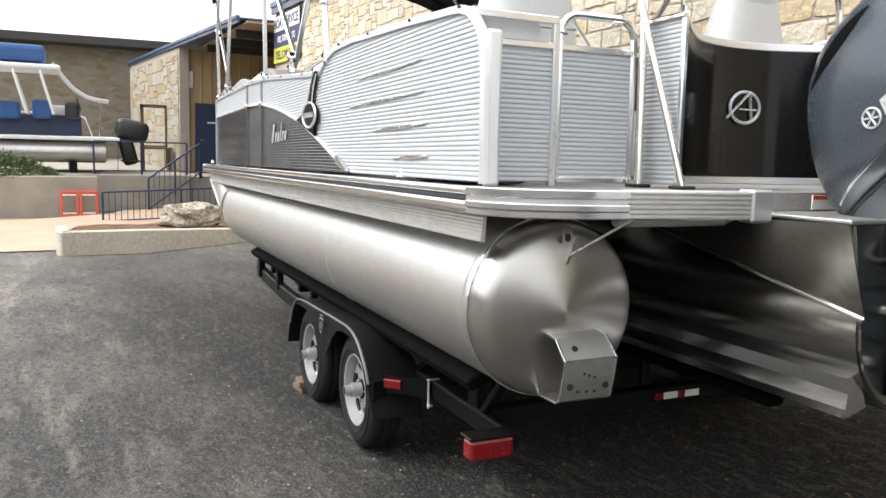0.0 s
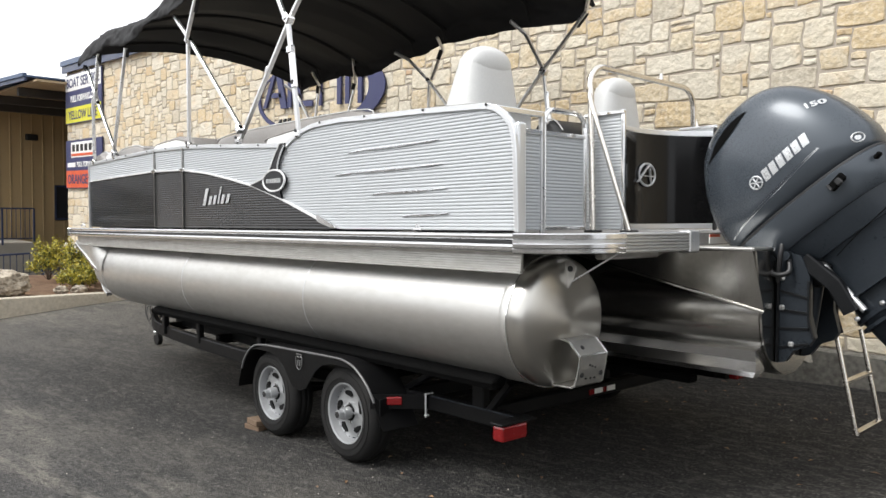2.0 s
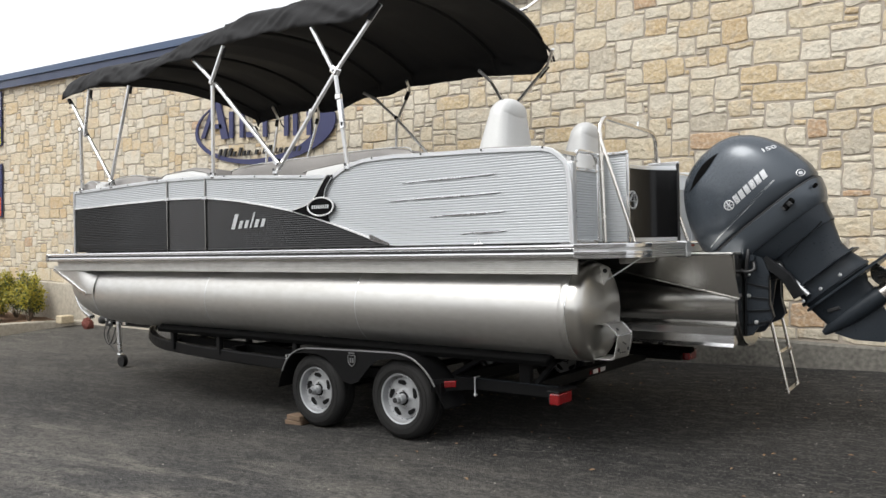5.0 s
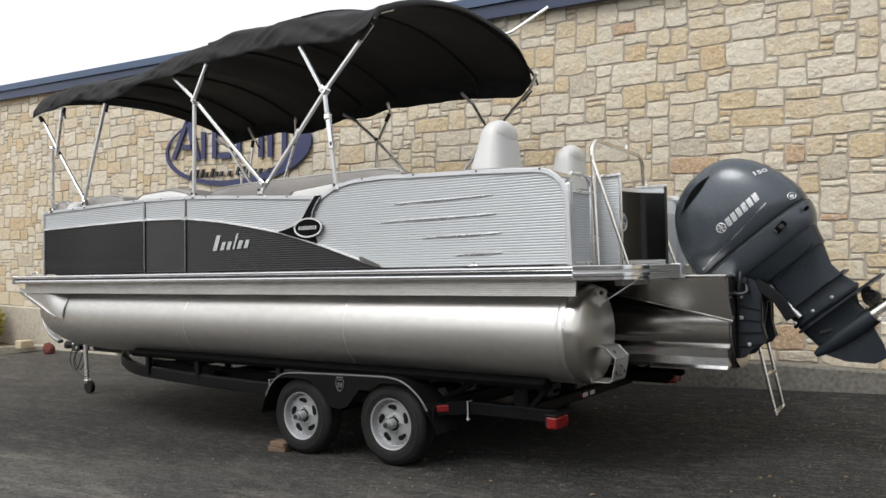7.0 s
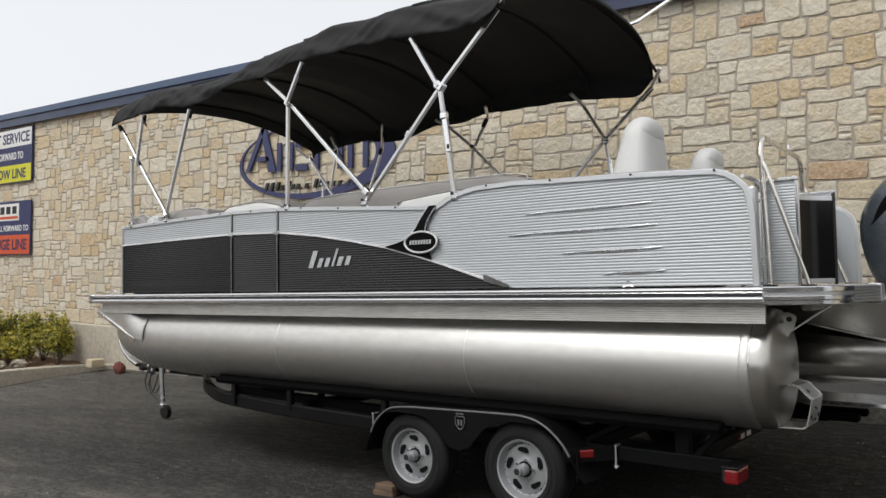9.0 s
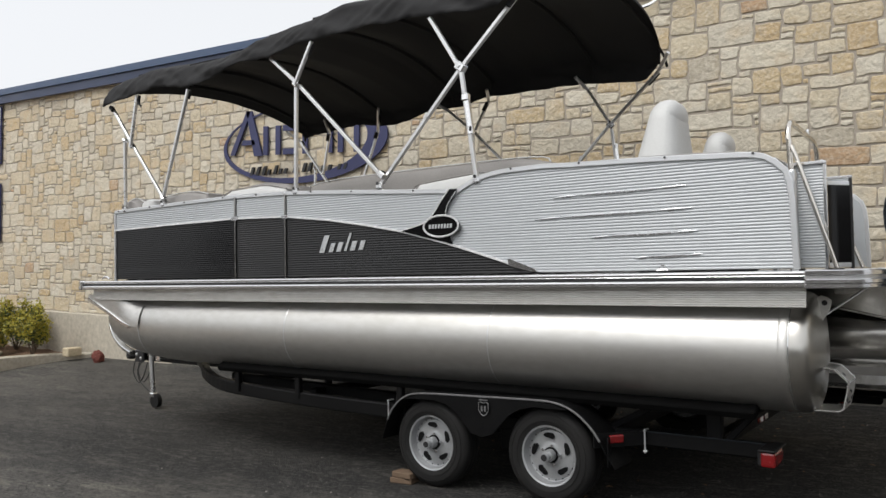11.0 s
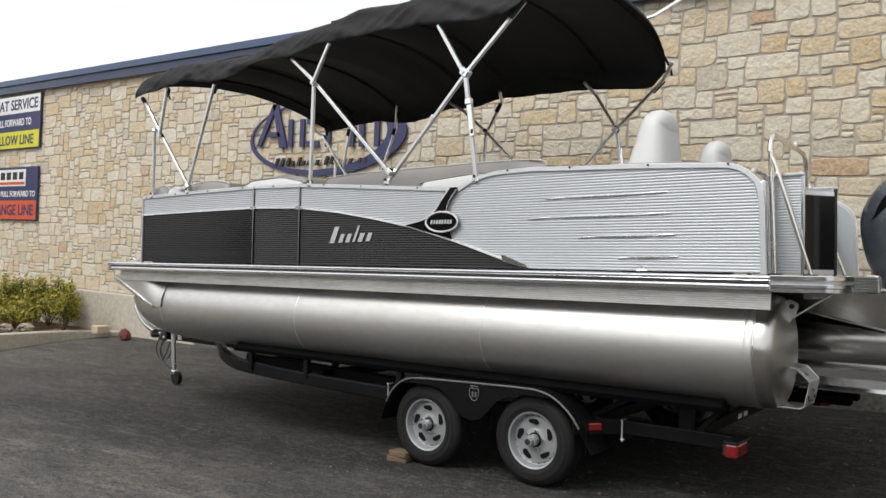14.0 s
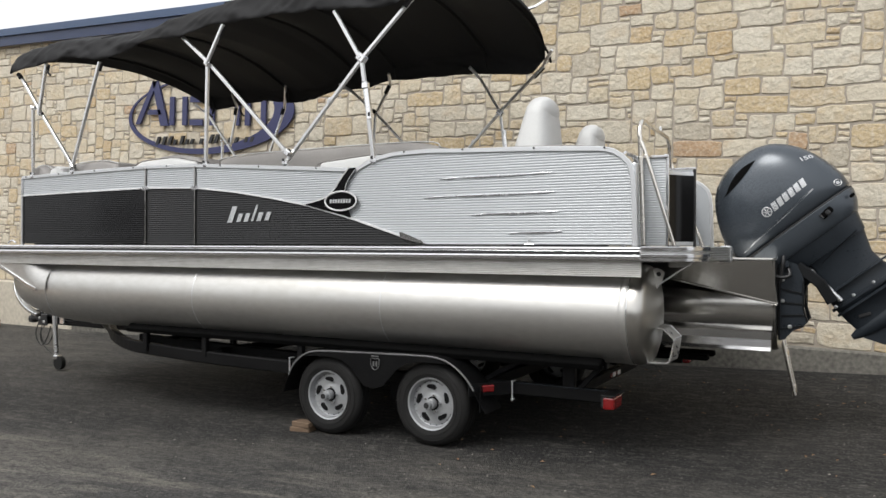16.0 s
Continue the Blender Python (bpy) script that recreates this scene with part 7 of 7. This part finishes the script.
    pts = [(-10.95, -1.36), (-10.6, -9), (-17.95, -9), (-17.95, -0.3), (-19.7, 0.3), (-19.7, 2.1), (-15.4, 0.6)]
    low = [bm.verts.new((a, b, lot_height(a, b) + 0.02)) for a, b in pts]
    bm.faces.new(low)
    thing("dirt_path", bm, DIRT, "bare red-brown dirt beside the bed", "dirt", kind="structure")
    # railings
    def railing(a, b, z0a, z0b, h, n, label):
        r = root("railing", Matrix(), label, "railing", "navy railings")
        a, b = Vector(a), Vector(b)
        def at(t, z):
            p = a.lerp(b, t)
            return (p.x, p.y, z0a + (z0b - z0a) * t + z)
        part("top_rail", bar([at(0, h), at(1, h)], 0.05, 0.04), NAVY, r)
        part("bottom_rail", bar([at(0, 0.12), at(1, 0.12)], 0.04, 0.03), NAVY, r)
        for t in (0, 0.5, 1):
            part("post", bar([at(t, -0.05), at(t, h)], 0.05, 0.05), NAVY, r)
        for k in range(1, n):
            part("baluster", bar([at(k / n, 0.12), at(k / n, h - 0.02)], 0.016, 0.016), NAVY, r)
    railing((-16.5, -0.33, 0), (-16.3, 3.2, 0), -0.76, -0.6, 0.80, 26, "navy steel railing behind the planting bed")
    railing((-20.0, -0.35, 0), (-20.0, 2.1, 0), 0.27, 0.27, 0.92, 4, "navy steel railing on the platform edge")
    railing((-20.0, 2.5, 0), (-20.0, 4.1, 0), 0.24, 0.24, 0.95, 14, "navy steel railing on the door landing")
    railing((-19.0, 0.95, 0), (-19.9, 2.45, 0), -0.72, 0.24, 0.95, 10, "sloping navy steel stair railing")
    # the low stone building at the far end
    thing("wall_far", boxed((-33.2, -6.0, 1.9), (0.4, 18.0, 6.2)), STONE_FAR, "stone wall of the far building, roof shade put into its colour", "wall", kind="structure")
    thing("roof_far", boxed((-34.5, -6.0, 5.0), (5.5, 19.5, 0.34), 0.03, Matrix.Rotation(radians(0.4), 3, "X")), DARK_ROOF, "dark low-pitched metal roof", "roof", kind="structure")
    fr = root("window_2", Matrix(), "empty grey timber window frame by the stone wall", "window", kind="structure")
    part("window_frame", merge(boxed((-23.6, 1.25, 1.35), (0.08, 0.10, 2.0)), boxed((-23.6, 2.0, 1.35), (0.08, 0.10, 2.0)), boxed((-23.6, 1.62, 2.30), (0.08, 0.85, 0.10)), boxed((-23.6, 1.62, 1.0), (0.08, 0.85, 0.08))), BARK, fr)
    bench = root("timber_bench", Matrix(), "weathered timber bench frame on the platform", "bench")
    part("top", boxed((-22.6, 1.55, 0.98), (0.5, 0.95, 0.06), 0.01), WOOD, bench)
    for yy in (1.15, 1.95):
        for xx in (-22.8, -22.4):
            part("leg", boxed((xx, yy, 0.62), (0.09, 0.09, 0.70), 0.008), WOOD, bench)
    # two red plastic barriers leaning on the retaining wall
    for yy in (-1.02, -0.58):
        b = root("plastic_barrier", pose(-17.72, yy, lot_height(-17.7, yy) + 0.03, 0, -8, 0), "red-orange plastic barrier frame leaning on the wall", "barrier", "plastic barriers")
        for dy in (-0.18, 0.18):
            part("upright", boxed((0, dy, 0.34), (0.05, 0.055, 0.68), 0.012), BARRIER, b)
        for z in (0.05, 0.64):
            part("cross_bar", boxed((0, 0, z), (0.05, 0.40, 0.075), 0.012), BARRIER, b)
        for z in (0.12, 0.57):
            part("white_band", boxed((0.028, 0.0, z), (0.006, 0.30, 0.03)), WHITE_PAINT, b)
    # clipped evergreen on the retaining wall
    rng = random.Random(9)
    verts, faces = [], []
    for _ in range(5200):
        a, t = rng.uniform(0, 2 * math.pi), rng.random() ** 0.5
        p = Vector((-18.6 + 0.7 * t * math.cos(a), -3.1 + 1.9 * t * math.sin(a), 0.3 + 0.68 * (1 - t ** 2) * rng.uniform(0.5, 1) + 0.12 * noise.noise((a * 3, t * 4, 0))))
        d = Vector((rng.gauss(0, 1), rng.gauss(0, 1), rng.gauss(0.6, 0.6))).normalized()
        s = d.cross(Vector((rng.gauss(0, 1), rng.gauss(0, 1), 0.3))).normalized()
        i = len(verts)
        verts += [p, p + d * 0.06 + s * 0.015, p + d * 0.13, p + d * 0.06 - s * 0.015]
        faces += [(i, i + 1, i + 2), (i, i + 2, i + 3)]
    me = bpy.data.meshes.new("evergreen_shrub")
    me.from_pydata([tuple(v) for v in verts], [], faces)
    me.materials.append(LEAF_G)
    tagged(new("evergreen_shrub", me), "dark spreading evergreen shrub on the retaining wall", "shrub", kind="stuff")


def unseen_lot_walls():
    """Unseen plain walls, added behind the walk to darken reflections in tubes and panels."""
    m = mat("unseen_wall_grey", (0.16, 0.15, 0.14), 0.8, 0.0, (0.11, 0.105, 0.10), 0.6, 12, 0.8)
    thing("wall_unseen_side", boxed((0, -36, 2.4), (110, 0.4, 8.0)), m, "unseen plain grey wall added across the lot to darken reflections", "wall", kind="structure")
    thing("wall_unseen_end", boxed((50, -14, 4.0), (0.4, 43, 7.0)), m, "unseen plain grey wall added at the lot end to darken reflections", "wall", kind="structure")


def leaf_litter():
    """Fallen leaves and chips of stone on the asphalt, most of them by the wall."""
    rng = random.Random(31)
    verts, faces = [], []
    for _ in range(190):
        x, y = rng.uniform(-1.5, 5.0), 3.2 - abs(rng.gauss(0, 1.8))
        a, ln, w = rng.uniform(0, 6.3), rng.uniform(0.010, 0.026), rng.uniform(0.005, 0.011)
        z = lot_height(x, y) + 0.005
        c, s_ = math.cos(a), math.sin(a)
        i = len(verts)
        for u, v, h in ((-ln, 0, 0.0), (0, w, 0.008), (ln, 0, 0.003), (0, -w, 0.006)):
            verts.append((x + u * c - v * s_, y + u * s_ + v * c, z + h))
        faces += [(i, i + 1, i + 2), (i, i + 2, i + 3)]
    me = bpy.data.meshes.new("leaf_litter")
    me.from_pydata(verts, [], faces)
    me.materials.append(mat("dry_leaf", (0.30, 0.2, 0.11), 0.8, 0.0, (0.18, 0.1, 0.05), 8, 40, 0.9))
    tagged(new("leaf_litter", me), "scattered dry brown leaves on the asphalt", "leaves", kind="stuff")


def display_boat():
    m = pose(-21.6, 0.15, 0.28, 0, 0, -90)
    b = root("display_boat", m, "white and blue pontoon boat displayed on the platform", "boat")
    # own frame: x ahead of the stern along the boat, y away, z up
    n = 20
    for yy in (-0.75, 0.75):
        rings = [[(x, yy + r * math.cos(2 * math.pi * i / n), 0.58 + r * math.sin(2 * math.pi * i / n)) for i in range(n)] for x, r in ((0.1, 0.05), (0.15, 0.29), (0.2, 0.30), (5.5, 0.30), (6.4, 0.10))]
        part("pontoon_tube", loft(rings), ALU, b, smooth=40)
    part("deck", boxed((3.1, 0, 0.95), (6.6, 2.3, 0.10), 0.02), WHITE_PAINT, b)
    part("fence", boxed((3.3, -1.1, 1.3), (5.2, 0.05, 0.6), 0.02), NAVY, b, "dark blue fence panel")
    for i in range(5):
        part("fence_rib", boxed((1.75, -1.135, 1.1 + 0.1 * i), (0.9, 0.02, 0.03), 0.005), WHITE_PAINT, b)
    part("fence_rail", pipe([(0.4, -1.12, 1.0), (0.6, -1.12, 1.55), (0.9, -1.12, 1.66), (5.8, -1.12, 1.66)], 0.025, 8), ALU_BRIGHT, b, smooth=50)
    part("seat_back", boxed((1.75, -0.75, 1.75), (0.5, 0.5, 0.55), 0.1, None, 3), BLUE_CLOTH, b, "blue seat back")
    part("seat_back", boxed((2.9, -0.7, 1.7), (1.2, 0.5, 0.5), 0.1, None, 3), BLUE_CLOTH, b)
    part("roll_cushion", pipe([(1.1, -0.9, 1.75), (1.8, -0.9, 1.75)], 0.14, 14), VINYL, b, smooth=50)
    part("wheel_cover", boxed((0.95, -0.6, 1.75), (0.4, 0.4, 0.5), 0.1, None, 2), PLASTIC, b)
    for x, l in ((1.45, -0.35), (2.1, -0.4), (3.6, -0.35)):
        part("top_post", bar([(x, -1.1, 1.6), (x + 0.3, -1.1, 2.75)], 0.07, 0.05), WHITE_PAINT, b)
        part("top_post", bar([(x, 1.1, 1.6), (x + 0.3, 1.1, 2.75)], 0.07, 0.05), WHITE_PAINT, b)
    part("hard_top", boxed((2.85, 0, 2.85), (3.2, 2.3, 0.14), 0.05, None, 2), WHITE_PAINT, b)
    part("folded_canvas", boxed((3.0, 0, 3.20), (2.8, 2.0, 0.45), 0.12, None, 2), BLUE_CLOTH, b, "folded blue canvas on the hard top")
    part("slide", bar(smooth_line([(1.45, -0.95, 3.1), (1.2, -0.95, 2.75), (0.9, -0.95, 2.4), (0.5, -0.95, 2.15), (-0.05, -0.95, 2.05)], 5), 0.34, 0.12), VINYL, b, "cream water slide")
    part("slide_post", pipe([(0.2, -1.0, 1.0), (0.2, -1.0, 2.05)], 0.03, 8), ALU_BRIGHT, b)
    part("motor_cowl", boxed((-0.62, 0, 1.22), (0.95, 0.5, 0.62), 0.2, turn_y(-12), 3), PLASTIC, b, "black outboard motor", smooth=50)
    part("motor_leg", boxed((-0.50, 0, 0.62), (0.42, 0.25, 0.85), 0.1, turn_y(14), 2), PLASTIC, b, smooth=50)
    part("motor_plate", boxed((-0.62, 0, 0.32), (0.62, 0.3, 0.05), 0.015), PLASTIC, b)
    part("steering_wheel", pipe([(0.78 + 0.05 * math.cos(a), -0.55 + 0.2 * math.sin(a), 1.95 + 0.2 * math.cos(a)) for a in [2 * math.pi * i / 16 for i in range(16)]], 0.02, 6, closed=True), PLASTIC, b)
    for x in (1.0, 4.5):
        part("stand", boxed((x, 0, 0.14), (0.2, 2.0, 0.30), 0.02), BLACK_STEEL, b)
def gravel_chips():
    """Pale chips of stone scattered over the asphalt."""
    rng = random.Random(77)
    verts, faces = [], []
    for _ in range(420):
        x, y = rng.uniform(-3.5, 6.0), rng.uniform(-2.6, 3.2)
        r, z = rng.uniform(0.003, 0.009) * rng.uniform(0.6, 1.2), lot_height(x, y) + 0.001
        k = rng.randint(4, 6)
        i = len(verts)
        verts.append((x, y, z + r * 0.7))
        for q in range(k):
            a = 2 * math.pi * q / k + rng.uniform(-0.3, 0.3)
            verts.append((x + r * math.cos(a) * rng.uniform(0.7, 1.3), y + r * math.sin(a) * rng.uniform(0.7, 1.3), z - 0.002))
        faces += [(i, i + 1 + q, i + 1 + (q + 1) % k) for q in range(k)]
    me = bpy.data.meshes.new("gravel_chips")
    me.from_pydata(verts, [], faces)
    me.materials.append(mat("pale_gravel", (0.38, 0.355, 0.31), 0.9, 0.0, (0.16, 0.15, 0.13), 9, 60, 1.0))
    tagged(new("gravel_chips", me), "scattered pale gravel chips on the asphalt", "gravel", kind="stuff")


far_side()
gravel_chips()
display_boat()
unseen_lot_walls()
leaf_litter()

# ---- the stones of the wall, laid one by one in uneven courses ----
def lay(x0, x1, z0, z1, unit, seed):
    """Fills a rectangle with stones of whole units; gives each one's corner and size in units."""
    rng = random.Random(seed)
    nx, nz = int((x1 - x0) / unit), int((z1 - z0) / unit)
    used = [[False] * nx for _ in range(nz)]
    shapes = ((6, 4), (5, 4), (5, 3), (4, 3), (5, 3), (6, 3), (4, 4), (3, 3), (7, 4), (3, 2), (4, 2), (5, 2), (6, 3), (7, 3), (4, 3), (6, 2), (8, 3), (8, 4))
    out, upright = [], set()
    for j in range(nz):
        for i in range(nx):
            if used[j][i]:
                continue
            run = 0
            while i + run < nx and not used[j][i + run]:
                run += 1
            best = None
            for w, h in shapes + ((min(run, 4), 1), (1, 2), (1, 1)):
                if i + w > nx or j + h > nz or any(used[j + b][i + a] for a in range(w) for b in range(h)):
                    continue
                # no sliver left beside it, no upright joint run on from the stone below, few thin fillers
                cost = rng.random() * 2.6 - 0.12 * w + (3 if run - w == 1 else 0) + (3 if (i + w, j - 1) in upright else 0) + (4 if w * h < 4 else 0) + (6 if w < 2 else 0)
                if best is None or cost < best[0]:
                    best = (cost, w, h)
            cost, w, h = best
            for b in range(h):
                for a in range(w):
                    used[j + b][i + a] = True
                upright.add((i, j + b))
                upright.add((i + w, j + b))
            out.append((i, j, w, h))
    return out


def warp(x, z):
    return x + 0.022 * noise.noise((x * 2.1, z * 2.3, 4.0)) + 0.012 * noise.noise((x * 9, z * 9, 1.0)), z + 0.022 * noise.noise((x * 1.7, z * 2.1, 9.0)) + 0.012 * noise.noise((x * 8, z * 9, 6.0))


def stone_points(x0, z0, x1, z1, y, rng):
    """A pillowed stone with rough corners: vertices and faces."""
    g = rng.uniform(0.005, 0.011)
    proud = rng.uniform(0.003, 0.009)
    n = 4
    verts, faces = [], []
    cut = rng.uniform(0.02, 0.15) * min(x1 - x0, z1 - z0)
    off = rng.uniform(-30, 30)
    for ring, (inset, yy) in enumerate(((0.0, y + 0.030), (0.0, y + 0.002), (0.006, y - proud))):
        for side in range(4):
            for k in range(n):
                t = k / n
                u, v = ((t, 0), (1, t), (1 - t, 1), (0, 1 - t))[side]
                lx, lz = x0 + g + inset, z0 + g + inset
                hx, hz = x1 - g - inset, z1 - g - inset
                px, pz = lx + (hx - lx) * u, lz + (hz - lz) * v
                if k == 0:
                    px += (cut * 0.34) * (0.5 - u) * 2
                    pz += (cut * 0.34) * (0.5 - v) * 2
                px, pz = warp(px, pz)
                px += 0.011 * noise.noise((px * 19, pz * 19, off))
                pz += 0.011 * noise.noise((px * 19, pz * 19, off + 5))
                verts.append((px, yy + (0.003 * noise.noise((px * 14, pz * 14, off)) if ring == 2 else 0), pz))
    m = 4 * n
    for r in range(2):
        for k in range(m):
            a, b = r * m + k, r * m + (k + 1) % m
            faces.append((a, b, b + m, a + m))
    cx, cz = warp((x0 + x1) / 2, (z0 + z1) / 2)
    verts.append((cx + rng.uniform(-0.2, 0.2) * (x1 - x0), y - proud - rng.uniform(0.0, 0.005), cz + rng.uniform(-0.2, 0.2) * (z1 - z0)))
    for k in range(m):
        faces.append((2 * m + k, 2 * m + (k + 1) % m, 3 * m))
    return verts, faces


def stones():
    unit, z0 = 0.060, 0.475
    rng = random.Random(11)
    rest_v, rest_f = [], []
    count = 0
    laid = lay(WALL_X0, 7.5, z0, 4.42, unit, 7)
    laid.sort(key=lambda s: abs(WALL_X0 + s[0] * unit - 1.0))
    for i, j, w, h in laid:
        xa, za = WALL_X0 + i * unit, z0 + j * unit
        v, f = stone_points(xa, za, xa + w * unit, za + h * unit, WALL_Y + 0.012, rng)
        if count < 300:
            me = bpy.data.meshes.new("stone_block")
            me.from_pydata(v, [], f)
            me.materials.append(STONE)
            o = new("stone_block", me)
            o.parent = wall
            count += 1
        else:
            k = len(rest_v)
            rest_v += v
            rest_f += [tuple(a + k for a in q) for q in f]
    me = bpy.data.meshes.new("stone_blocks")
    me.from_pydata(rest_v, [], rest_f)
    me.materials.append(STONE_REST)
    o = new("stone_blocks", me)
    o.parent = wall
    tagged(o, kind="stuff")


stones()


def pier_stones():
    """Uneven stones over the face of the far pier."""
    rng = random.Random(23)
    turn = pose(-26.1, 1.98, 0, 0, 0, 4.5)
    verts, faces = [], []
    for i, j, w, h in lay(-4.3, 4.3, -0.3, 3.95, 0.105, 19):
        xa, za = -4.3 + i * 0.105, -0.3 + j * 0.105
        v, f = stone_points(xa, za, xa + w * 0.105, za + h * 0.105, -0.165, rng)
        k = len(verts)
        verts += [tuple(turn @ Vector(p)) for p in v]
        faces += [tuple(a + k for a in q) for q in f]
    me = bpy.data.meshes.new("pier_stones")
    me.from_pydata(verts, [], faces)
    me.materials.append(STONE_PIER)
    o = new("pier_stones", me)
    o.parent = pier
    tagged(o, kind="stuff")


pier_stones()
